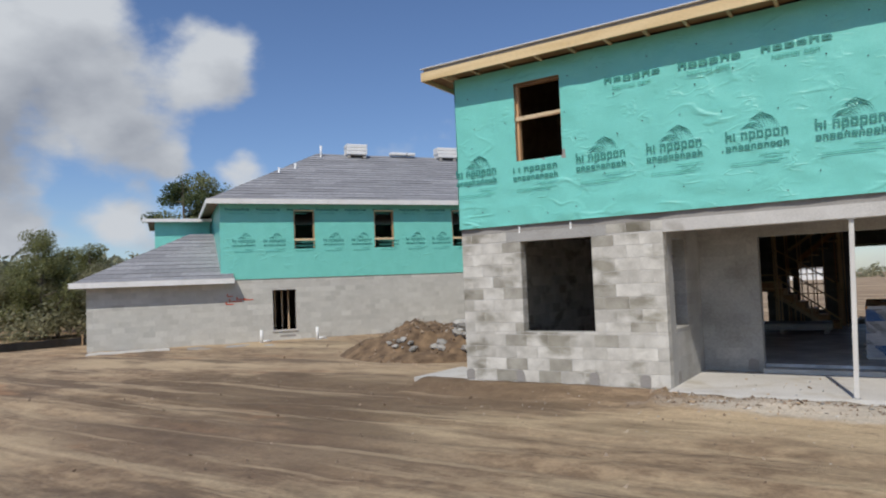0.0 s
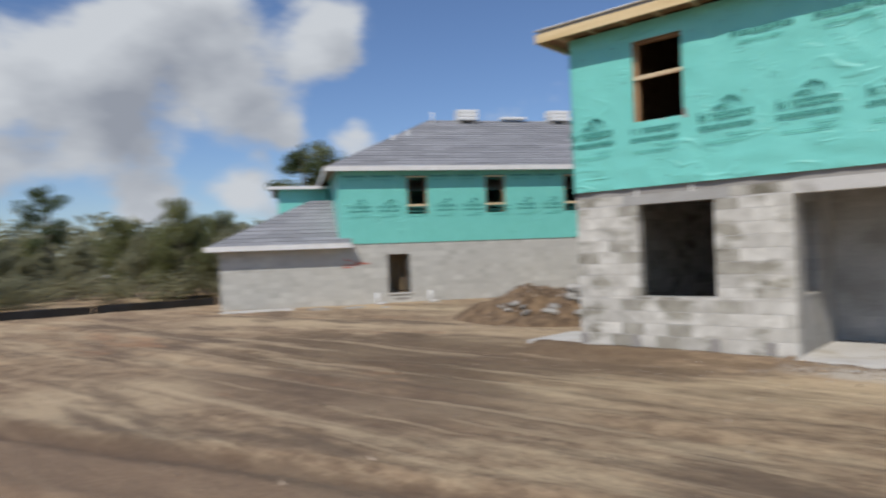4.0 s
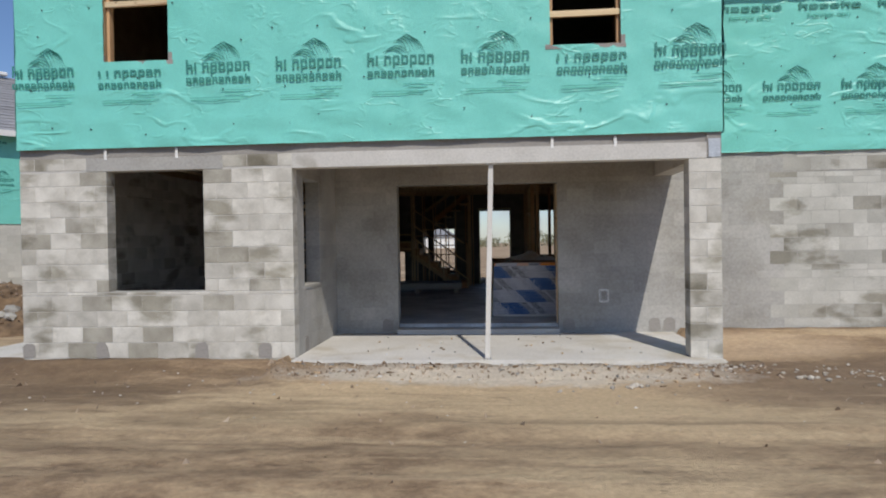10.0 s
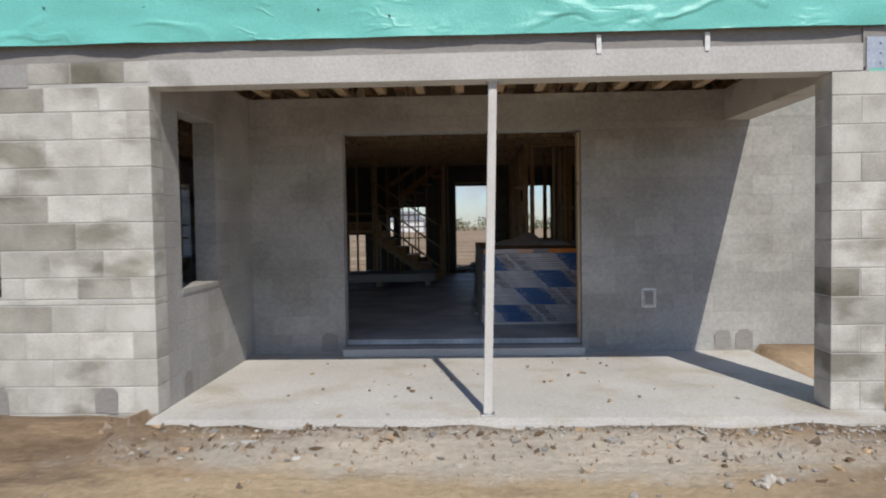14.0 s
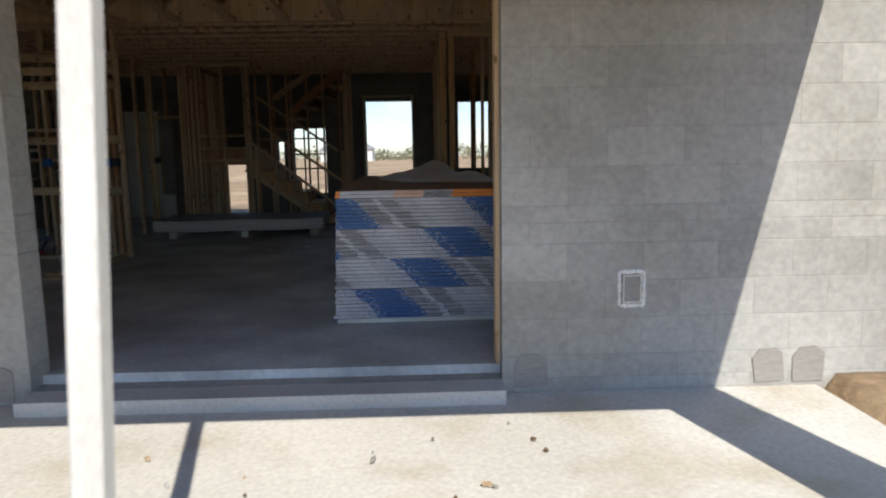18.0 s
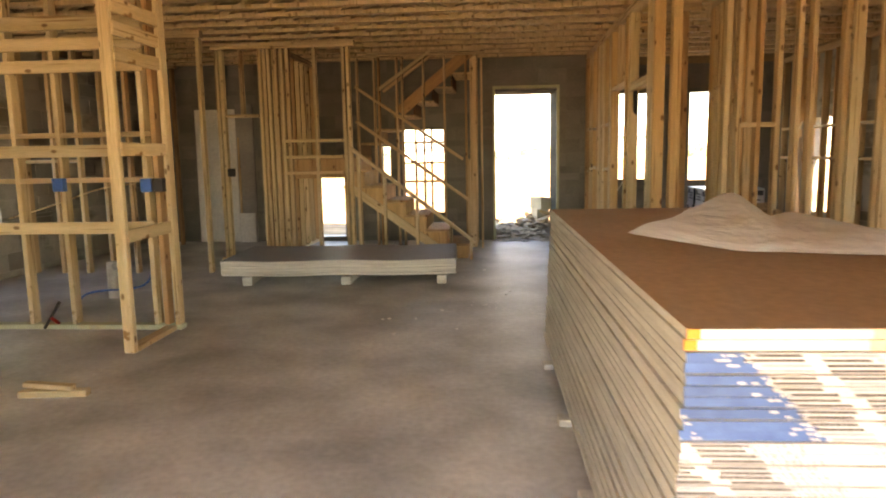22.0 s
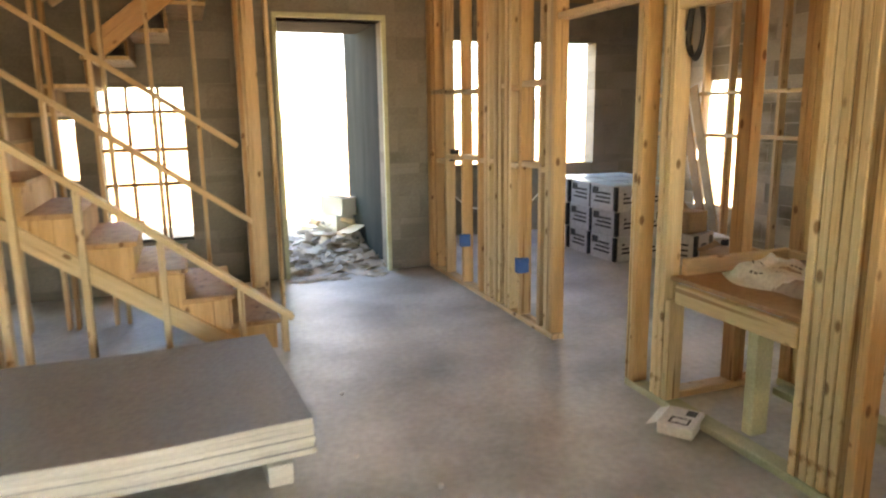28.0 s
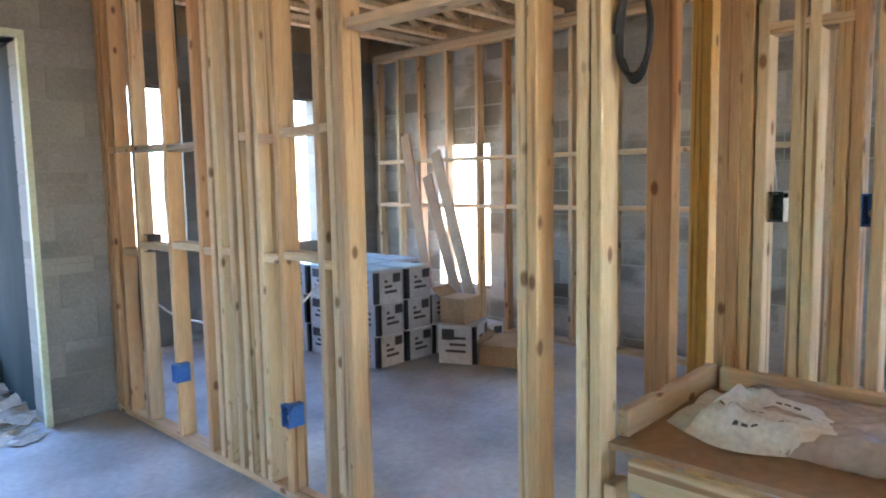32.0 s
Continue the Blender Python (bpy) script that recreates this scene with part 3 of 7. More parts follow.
def chamfered(sx, sy, sz, c, mat):
    """A box with broken edges, centred, shared between alike pieces."""
    key = (round(sx, 3), round(sy, 3), round(sz, 3), c, mat.name)
    if key not in CACHE:
        h = (sx / 2, sy / 2, sz / 2)
        bm = bmesh.new()
        v = {}
        for i in (-1, 1):
            for j in (-1, 1):
                for k in (-1, 1):
                    for ax in range(3):
                        p = [i * (h[0] - c), j * (h[1] - c), k * (h[2] - c)]
                        p[ax] += (i, j, k)[ax] * c
                        v[i, j, k, ax] = bm.verts.new(p)
        for ax in range(3):
            a, b = [q for q in range(3) if q != ax]
            for s in (-1, 1):
                loop = []
                for ia, ib in ((-1, -1), (1, -1), (1, 1), (-1, 1)):
                    q = [0, 0, 0]
                    q[ax], q[a], q[b] = s, ia, ib
                    loop.append(v[(*q, ax)])
                bm.faces.new(loop)
            for ia in (-1, 1):
                for ib in (-1, 1):
                    q, r = [0, 0, 0], [0, 0, 0]
                    q[ax], q[a], q[b] = -1, ia, ib
                    r[ax], r[a], r[b] = 1, ia, ib
                    bm.faces.new((v[(*q, a)], v[(*r, a)], v[(*r, b)], v[(*q, b)]))
        for i in (-1, 1):
            for j in (-1, 1):
                for k in (-1, 1):
                    bm.faces.new([v[i, j, k, ax] for ax in range(3)])
        bmesh.ops.recalc_face_normals(bm, faces=bm.faces)
        CACHE[key] = to_mesh("lumber", bm, mat)
    return CACHE[key]


WOODS = (M_WOOD, M_WOOD, M_WOOD, M_WOOD_Y, M_WOOD_R)


def beam(name, p, q, w, d, mat, parent, up=(0, 1, 0), label=""):
    """A length of lumber from p to q; w across, d along `up` sideways."""
    p, q = Vector(p), Vector(q)
    z = (q - p).normalized()
    yv = Vector(up)
    xv = yv.cross(z).normalized()
    yv = z.cross(xv)
    m = Matrix((xv, yv, z)).transposed().to_4x4()
    m.translation = (p + q) / 2
    return part(name, chamfered(w, d, (q - p).length, 0.004, mat), None, parent, label, at=m)


def stud_wall(name, axis, fixed, a, b, z1, studs, label, openings=(), blocking=(), mat=None, thick=0.089, top=True, base=True, sub=0.038):
    """Framing along an axis. studs: places along it; openings: (from, to, head) with a header; blocking: (from, to, z)."""
    rng = random.Random(name)
    e = holder(name, label, "stud wall", kind="structure")

    def pt(u, v, z):
        return (u, fixed + v, z) if axis == "x" else (fixed + v, u, z)

    across = (0, 1, 0) if axis == "x" else (1, 0, 0)
    if base:
        cuts = sorted((o[0], o[1]) for o in openings)
        u = a
        for c0, c1 in [*cuts, (b, b)]:
            if c0 - u > 0.05:
                beam("bottom_plate", pt(u, 0, 0.019), pt(c0, 0, 0.019), sub, thick, M_WOOD_G if rng.random() < 0.4 else M_WOOD, e, across)
            u = c1
    if top:
        for k in (0, 1):
            beam("top_plate", pt(a, 0, z1 - 0.019 - 0.039 * k), pt(b, 0, z1 - 0.019 - 0.039 * k), sub, thick, M_WOOD, e, across)
    for s in studs:
        u, mt = s if isinstance(s, tuple) else (s, mat or rng.choice(WOODS))
        beam("stud", pt(u, rng.uniform(-0.004, 0.004), 0.04 if base else 0.0), pt(u + rng.uniform(-0.006, 0.006), 0, z1 - 0.08 if top else z1), sub, thick, mt, e, across)
    for o0, o1, head in openings:
        beam("header", pt(o0, 0, head + 0.02), pt(o1, 0, head + 0.02), 0.038, thick, M_WOOD, e, across)
        n = max(1, int((o1 - o0) / 0.4))
        for i in range(n):
            u = o0 + (i + 0.5) * (o1 - o0) / n
            beam("cripple", pt(u, 0, head + 0.04), pt(u, 0, z1 - 0.08), 0.038, thick, M_WOOD, e, across)
    for b0, b1, z in blocking:
        beam("blocking", pt(b0, 0, z), pt(b1, 0, z), 0.038, thick * 0.98, rng.choice(WOODS), e, across)
    return e


BLOCKS = {}


def block_mesh(l, h, t, mat):
    key = (round(l, 2), round(h, 2), round(t, 2), mat.name)
    if key not in BLOCKS:
        BLOCKS[key] = chamfered(l, t, h, 0.003 if mat is M_BLOCK else 0.001, mat)
    return BLOCKS[key]


def block_wall(name, axis, fixed, a, b, z0, z1, openings, label, thick=0.2, near=None, far_mat=None, parent=None, mat=None, joint=0.004, mortar=None, recess=0.004):
    """Concrete blocks in running bond with mortar between; openings (u0, u1, z0, z1) go through. near(u): True where blocks are objects."""
    far_mat = far_mat or M_BLOCK_FAR
    bm = bmesh.new()

    def put(bmx, u0, u1, w0, w1, e0, e1):
        if axis == "x":
            box_into(bmx, u0, u1, fixed + e0, fixed + e1, w0, w1)
        else:
            box_into(bmx, fixed + e0, fixed + e1, u0, u1, w0, w1)

    us = sorted({a, b, *[o[0] for o in openings], *[o[1] for o in openings]})
    zs = sorted({z0, z1, *[o[2] for o in openings], *[o[3] for o in openings]})

    def open_at(u, z):
        return not (a < u < b and z0 < z < z1) or any(o[0] < u < o[1] and o[2] < z < o[3] for o in openings)

    for i in range(len(us) - 1):
        for j in range(len(zs) - 1):
            cu, cz = (us[i] + us[i + 1]) / 2, (zs[j] + zs[j + 1]) / 2
            if open_at(cu, cz):
                continue
            k = 0.004
            l = k if open_at(us[i] - 0.01, cz) else 0
            r = k if open_at(us[i + 1] + 0.01, cz) else 0
            d = k if open_at(cu, zs[j] - 0.01) else 0
            u = k if open_at(cu, zs[j + 1] + 0.01) else 0
            put(bm, us[i] + l, us[i + 1] - r, zs[j] + d, zs[j + 1] - u, recess, thick - recess)
    wall = part(name, bm, mortar or M_MORTAR, parent)
    tagged(wall, label, "wall", kind="structure")
    far = bmesh.new()
    course, n = z0, 0
    while course < z1 - 0.02:
        top = min(course + 0.2032, z1)
        cuts = sorted({course, top, *[z for o in openings for z in (o[2], o[3]) if course < z < top]})
        for w0, w1 in zip(cuts, cuts[1:]):
            if w1 - w0 < 0.025:
                continue
            wz = (w0 + w1) / 2
            segs, u = [], a
            for o in sorted(o for o in openings if o[2] < wz < o[3]):
                segs.append((u, o[0]))
                u = o[1]
            segs.append((u, b))
            for s0, s1 in segs:
                if s1 - s0 < 0.03:
                    continue
                first = a + (0.2032 if n % 2 else 0.4064)
                marks = [s0]
                k = first
                while k < s1:
                    if k > s0 + 0.06 and k < s1 - 0.06:
                        marks.append(k)
                    k += 0.4064
                marks.append(s1)
                for m0, m1 in zip(marks, marks[1:]):
                    g0 = joint if m0 > s0 else 0
                    g1 = joint if m1 < s1 else 0
                    gl, gh = joint, joint
                    if near is None or near((m0 + m1) / 2):
                        me = block_mesh(m1 - m0 - g0 - g1, w1 - w0 - gl - gh, thick, mat or M_BLOCK)
                        c = ((m0 + g0 + m1 - g1) / 2, fixed + thick / 2, wz)
                        mt = pose(*c) if axis == "x" else pose(c[1], c[0], c[2], 0, 0, 90)
                        part("block", me, None, wall, at=mt)
                    else:
                        put(far, m0 + g0, m1 - g1, w0 + gl, w1 - gh, 0, thick)
        course, n = top, n + 1
    if far.verts:
        tagged(part("blocks", far, far_mat, wall), "rows of grey concrete blocks in mortar", kind="stuff")
    else:
        far.free()
    return wall


def wrap_sheet(name, axis, fixed, a, b, z0, z1, openings, label, out=-1, depth=0.15, step=0.075, seed=0.0):
    """Sheathed upper wall covered by loose green sheet with folds; openings go through."""
    us = sorted({round(a + i * (b - a) / max(1, round((b - a) / step)), 4) for i in range(int(round((b - a) / step)) + 1)})
    zs = sorted({round(z0 + i * (z1 - z0) / max(1, round((z1 - z0) / step)), 4) for i in range(int(round((z1 - z0) / step)) + 1)})

    def snap(vals, at):
        i = min(range(len(vals)), key=lambda q: abs(vals[q] - at))
        vals[i] = at

    for o in openings:
        for q in o[:2]:
            snap(us, q)
        for q in o[2:]:
            snap(zs, q)
    bm = bmesh.new()

    def off(u, z):
        f = abs(noise.noise((u * 0.9 + z * 0.8 + seed, z * 0.9 - u * 0.25, seed))) ** 0.5
        g = noise.noise((u * 2.6 + seed, z * 3.4, seed + 4))
        low = max(0.0, 1 - (z - z0) / 0.5)
        return 0.012 + 0.018 * (1 - f) + 0.006 * g + 0.018 * (1 - abs(noise.noise((u * 2.3 + z * 2.0 + seed, z * 1.2 - u * 0.6, seed + 2))) ** 0.5) + 0.045 * low * abs(noise.noise((u * 1.3, z * 5.0, seed + 9))) + 0.022 * max(0.0, 0.35 + noise.noise((u * 0.5, z * 0.6, seed + 7))) * max(0.0, 1 - 3.5 * abs(noise.noise((u * 1.5 + z * 2.2 + seed, z * 2.6 - u * 0.9, seed + 6))))

    grid = {}
    for i, u in enumerate(us):
        for j, z in enumerate(zs):
            v = fixed + out * off(u, z)
            grid[i, j] = bm.verts.new((u, v, z) if axis == "x" else (v, u, z))
    inside = []
    for i in range(len(us) - 1):
        for j in range(len(zs) - 1):
            cu, cz = (us[i] + us[i + 1]) / 2, (zs[j] + zs[j + 1]) / 2
            if any(o[0] < cu < o[1] and o[2] < cz < o[3] for o in openings):
                continue
            f = bm.faces.new((grid[i, j], grid[i + 1, j], grid[i + 1, j + 1], grid[i, j + 1]))
            f.smooth = True
            inside.append(f)
    bmesh.ops.recalc_face_normals(bm, faces=bm.faces)
    sheet = bmesh.new()
    us2 = sorted({a, b, *[q for o in openings for q in o[:2]]})
    zs2 = sorted({z0 + 0.03, z1, *[q for o in openings for q in o[2:]]})
    for i in range(len(us2) - 1):
        for j in range(len(zs2) - 1):
            cu, cz = (us2[i] + us2[i + 1]) / 2, (zs2[j] + zs2[j + 1]) / 2
            if any(o[0] < cu < o[1] and o[2] < cz < o[3] for o in openings):
                continue
            d0, d1 = (0, depth) if out < 0 else (-depth, 0)
            if axis == "x":
                box_into(sheet, us2[i], us2[i + 1], fixed + d0, fixed + d1, zs2[j], zs2[j + 1])
            else:
                box_into(sheet, fixed + d0, fixed + d1, us2[i], us2[i + 1], zs2[j], zs2[j + 1])
    wall = tagged(part(name, sheet, M_DECK, None), label, "wall", kind="structure")
    part("house_wrap", bm, M_WRAP, wall, "loose green house wrap with folds and print")
    return wall


def blob_rock(bm, c, r, rng, flat=0.7):
    res = bmesh.ops.create_icosphere(bm, subdivisions=1, radius=1.0)
    for v in res["verts"]:
        k = r * rng.uniform(0.72, 1.2)
        v.co = Vector(c) + Vector((v.co.x * k, v.co.y * k * rng.uniform(0.8, 1.1), v.co.z * k * flat))


def tube(name, pts, r, mat, parent=None, label="", category="", cyclic=False):
    cu = bpy.data.curves.new(name, "CURVE")
    cu.dimensions = "3D"
    cu.bevel_depth = r
    cu.bevel_resolution = 2
    cu.resolution_u = 4
    sp = cu.splines.new("NURBS")
    sp.points.add(len(pts) - 1)
    for i, p in enumerate(pts):
        sp.points[i].co = (*p, 1)
    sp.order_u = 3
    sp.use_endpoint_u = not cyclic
    sp.use_cyclic_u = cyclic
    tmp = bpy.data.objects.new("tmp", cu)
    me = bpy.data.meshes.new_from_object(tmp)
    bpy.data.objects.remove(tmp)
    me.materials.clear()
    me.materials.append(mat)
    ob = new(name, me)
    ob.parent = parent
    return tagged(ob, label, category)


def round_bar(name, p, q, r, mat, parent, seg=12, label=""):
    bm = bmesh.new()
    d = Vector(q) - Vector(p)
    bmesh.ops.create_cone(bm, cap_ends=True, segments=seg, radius1=r, radius2=r, depth=d.length)
    for f in bm.faces:
        f.smooth = len(f.verts) == 4
    rot = d.to_track_quat("Z", "Y").to_matrix().to_4x4()
    bmesh.ops.transform(bm, matrix=Matrix.Translation((Vector(p) + Vector(q)) / 2) @ rot, verts=bm.verts)
    return part(name, bm, mat, parent, label)

# ---- ground ----


def steps_out(lo, hi, step, far):
    vals = [lo + i * step for i in range(int((hi - lo) / step) + 1)]
    d, left, right = step, lo, hi
    while left > -far or right < far:
        d *= 1.35
        left, right = left - d, right + d
        vals = [left, *vals, right]
    return vals


def ground_z(x, y):
    z = -0.30 + 0.030 * noise.noise((x * 0.35, y * 0.5, 1.0)) + 0.018 * noise.noise((x * 1.1, y * 1.7, 5.0))
    z += 0.012 * noise.noise((x * 3.1, y * 4.2, 8.0)) + 0.006 * noise.noise((x * 6.0, y * 7.0, 3.0))
    # wheel ruts along the yard
    if y < 1.5:
        for c, k in ((-6.2, 0.085), (-7.9, 0.075), (-4.4, 0.04), (-2.9, 0.035)):
            w = y - c - (0.245 if c < -5.5 else 0.02) * x - 0.3 * noise.noise((x * 0.15, c, 0))
            z -= k * math.exp(-((w / 0.20) ** 2))
            z += 0.7 * k * math.exp(-(((w - 0.33) / 0.14) ** 2)) * (0.7 + 0.6 * noise.noise((x * 2.0, c, 4)))
    # soil left against the walls
    if -7.0 < x < -2.3 and -1.4 < y < 0.4:
        z += 0.17 * math.exp(-((y / 0.55) ** 2)) * min(1.0, (-2.3 - x) / 0.4)
    if 2.9 < x < 12 and y > 0.8:
        z += 0.22 * math.exp(-(((y - 2.3) / 0.9) ** 2))
    if -2.6 < x < 3.3 and -1.6 < y < 0.0:
        z += 0.165 * math.exp(-(((y + 0.2) / 0.55) ** 2)) * (0.92 + 0.30 * noise.noise((x * 2.5, y * 3, 2)))
    if -2.39 < x < 2.86 and -0.2 < y < 2.3:
        z = min(z, -0.40)
    if -6.0 < x < 9.4 and 2.4 < y < 13.0 or (-6.0 < x < -2.5 and 0.1 < y < 3):
        z = -0.45
    d = math.hypot(x + 10.0, y + 2.0)
    if d > 40:
        z += min(0.0, -(d - 40) * 0.004)
    return z


xs, ys = steps_out(-26.0, 12.0, 0.16, 900), steps_out(-12.5, 3.0, 0.13, 900)
verts = [(x, y, ground_z(x, y)) for y in ys for x in xs]
w = len(xs)
faces = [(j * w + i, j * w + i + 1, (j + 1) * w + i + 1, (j + 1) * w + i) for j in range(len(ys) - 1) for i in range(w - 1)]
gm = bpy.data.meshes.new("ground")
gm.from_pydata(verts, [], faces)
gm.materials.append(M_DIRT)
for p in gm.polygons:
    p.use_smooth = True
tagged(new("ground", gm), "bare brown construction dirt with wheel ruts", "ground", kind="structure")


def mound_height(u, v, px, py, h, seed):
    r = math.hypot(u, v) + 0.16 * noise.noise((u * 2 + seed, v * 2, seed))
    f = max(0.0, 1 - r)
    k = h * min(f ** 0.95, 0.50 + 0.16 * f) * (1 + 0.25 * noise.noise((u * 3, v * 3, seed + 2)))
    return k + f ** 0.6 * (0.22 * noise.noise((px * 1.5, py * 1.5, seed)) + 0.16 * abs(noise.noise((px * 4, py * 4, seed))) + 0.09 * noise.noise((px * 8, py * 8, seed)))


def dirt_mound(name, x, y, rx, ry, h, seed, label, mat):
    n = 90
    bm = bmesh.new()
    g = {}
    for i in range(n + 1):
        for j in range(n + 1):
            u, v = i / n * 2 - 1, j / n * 2 - 1
            px, py = x + u * rx, y + v * ry
            k = mound_height(u, v, px, py, h, seed)
            g[i, j] = bm.verts.new((px, py, ground_z(px, py) - 0.07 + k))
    for i in range(n):
        for j in range(n):
            bm.faces.new((g[i, j], g[i + 1, j], g[i + 1, j + 1], g[i, j + 1]))
    for f in bm.faces:
        f.smooth = True
    return tagged(part(name, bm, mat, None), label, "dirt mound")


dirt_mound("dirt_mound", -15.9, -9.35, 3.2, 2.5, 1.95, 3.0, "large heap of loose brown soil on bare ground", M_MOUND)
dirt_mound("dirt_mound", -10.2, 5.2, 3.0, 2.2, 1.25, 7.0, "dark heap of soil mixed with broken concrete", M_MOUND)

rng = random.Random(4)
for i in range(40):
    px, py = -9.0 + rng.gauss(0, 0.45), 4.85 + rng.gauss(0, 0.42)
    if i > 28:
        px, py = -10.6 + rng.uniform(-0.6, 0.9), 3.75 + rng.uniform(-0.25, 0.3)
    bm = bmesh.new()
    size = rng.uniform(0.06, 0.24) * (0.5 if i > 28 else 1)
    blob_rock(bm, (0, 0, 0), size, rng, 0.55)
    top = ground_z(px, py) - 0.03 + mound_height((px + 10.2) / 3.0, (py - 5.2) / 2.2, px, py, 1.25, 7.0)
    tagged(part("concrete_rubble", bm, M_ROCK, None, at=pose(px, py, top + size * 0.12, rng.uniform(-30, 30), rng.uniform(-30, 30), rng.uniform(0, 360))), "broken lump of pale concrete on soil heap", "rubble", "rubble on the soil heap")

# clods and chips scattered over the yard
bm = bmesh.new()
for i in range(2600):
    px = rng.uniform(-22, 9)
    py = -rng.random() ** 1.6 * 10.5 - 0.35
    if rng.random() < 0.35:
        px, py = rng.uniform(-2.6, 3.4), rng.uniform(-0.75, -0.3)
    r = rng.choice((0.008, 0.012, 0.018, 0.03)) * rng.uniform(0.7, 1.5)
    lift = 0.0
    if i % 4 == 0:
        u, v = rng.gauss(0, 0.45), rng.gauss(0, 0.45)
        mx_, my_, mrx, mry, mh, ms = rng.choice(((-15.9, -9.35, 3.2, 2.5, 1.95, 3.0), (-10.2, 5.2, 3.0, 2.2, 1.25, 7.0)))
        px, py, r = mx_ + u * mrx, my_ + v * mry, rng.uniform(0.02, 0.075)
        lift = max(0.0, mound_height(u, v, px, py, mh, ms) - 0.03)
    if py < -8.5 and abs(px - 0.5) < 2.5:
        continue
    c = Vector((px, py, ground_z(px, py) + lift + r * 0.25))
    vs = [bm.verts.new(c + Vector((rng.uniform(-1, 1), rng.uniform(-1, 1), k)) * r) for k in (-0.4, -0.4, -0.3, 0.8)]
    for q in ((0, 1, 2), (0, 1, 3), (1, 2, 3), (2, 0, 3)):
        bm.faces.new([vs[k] for k in q])
bmesh.ops.recalc_face_normals(bm, faces=bm.faces)
tagged(part("soil_clods", bm, M_CLOD, None), "small clods, stones and chips strewn over dirt", "debris", kind="stuff")

# tread marks pressed up by tyres
bm = bmesh.new()
p0, p1 = Vector((-10.4, -10.66, 0)), Vector((-5.4, -10.08, 0))
along = (p1 - p0).normalized()
side = Vector((-along.y, along.x, 0))
for k in range(46):
    for sgn in (-1, 1):
        c = p0 + along * k * 0.11 + side * 0.10 * sgn + along * 0.04 * sgn
        d = (side * sgn + along * 0.55).normalized()
        e = Vector((-d.y, d.x, 0))
        ln, wd = rng.uniform(0.06, 0.09), rng.uniform(0.016, 0.026)
        hi = rng.uniform(0.010, 0.022)
        z0 = ground_z(c.x, c.y) - 0.006
        low = [c + d * a * ln + e * b * wd for a, b in ((-1, -1), (1, -1), (1, 1), (-1, 1))]
        base = [bm.verts.new((q.x, q.y, z0)) for q in low]
        ridge = [bm.verts.new((q.x, q.y, z0 + hi)) for q in (c - d * ln * 0.8, c + d * ln * 0.8)]
        bm.faces.new((base[0], base[1], ridge[1], ridge[0]))
        bm.faces.new((base[2], base[3], ridge[0], ridge[1]))
        bm.faces.new((base[1], base[2], ridge[1]))
        bm.faces.new((base[3], base[0], ridge[0]))
bmesh.ops.recalc_face_normals(bm, faces=bm.faces)
tagged(part("tyre_tread_print", bm, M_DIRT, None), "chevron tyre tread pressed into pale sand", "tyre track", kind="stuff")

# ---- house shell: blocks, beam, slabs ----
B = 2.315
solid("floor", [(-6.0, 4.5, 2.43, 13.1, -0.34, 0.0), (0.98, 4.5, 13.1, 13.72, -0.34, 0.0), (4.5, 9.4, 2.43, 7.7, -0.34, 0.0), (-6.0, -2.62, 0.1, 2.43, -0.34, 0.0)], M_FLOOR, "smooth grey concrete floor slab with stains", "floor", "structure")
solid("door_sill", [(-1.41, 1.11, 2.14, 2.43, -0.3, -0.055)], M_BEAM, "recessed concrete sill of the patio opening", "sill", "structure")
slab = bmesh.new()
nx, ny = 44, 22
gv = {}
for i in range(nx + 1):
    for j in range(ny + 1):
        x, y = -2.40 + i * 5.25 / nx, -0.27 + j * 2.585 / ny
        e = 0.025 * noise.noise((x * 4, 3, 1)) if j == 0 else 0
        gv[i, j] = slab.verts.new((x, y + e, -0.13 - (0.02 if j == 0 else 0) + 0.003 * noise.noise((x * 2, y * 2, 0))))
for i in range(nx):
    for j in range(ny):
        slab.faces.new((gv[i, j], gv[i + 1, j], gv[i + 1, j + 1], gv[i, j + 1]))
    a, b = gv[i, 0], gv[i + 1, 0]
    c, d = slab.verts.new((b.co.x, b.co.y - 0.02, -0.4)), slab.verts.new((a.co.x, a.co.y - 0.02, -0.4))
    slab.faces.new((d, c, b, a))
for j in range(ny):
    a, b = gv[nx, j], gv[nx, j + 1]
    slab.faces.new((a, slab.verts.new((a.co.x, a.co.y, -0.4)), slab.verts.new((b.co.x, b.co.y, -0.4)), b))
tagged(part("porch_slab", slab, M_SLAB, None), "pale poured concrete porch slab dusted with dirt", "slab", kind="structure")

block_wall("wall_wing", "x", 0.0, -6.03, -2.40, -0.33, 2.47, [(-4.85, -3.56, 0.73, 2.29)], "bare grey concrete block wall, stained")
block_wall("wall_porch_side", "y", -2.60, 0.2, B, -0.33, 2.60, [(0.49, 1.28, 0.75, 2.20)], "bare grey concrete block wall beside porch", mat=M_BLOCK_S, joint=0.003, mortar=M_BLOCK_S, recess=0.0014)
block_wall("porch_pillar", "x", 0.0, 2.49, 2.87, -0.33, 2.28, [], "grey concrete block pillar at the porch corner", thick=0.24)
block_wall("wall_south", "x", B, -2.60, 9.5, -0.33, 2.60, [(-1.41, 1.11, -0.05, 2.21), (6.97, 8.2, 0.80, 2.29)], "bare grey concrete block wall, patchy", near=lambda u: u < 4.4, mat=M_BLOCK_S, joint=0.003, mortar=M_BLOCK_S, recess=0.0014)
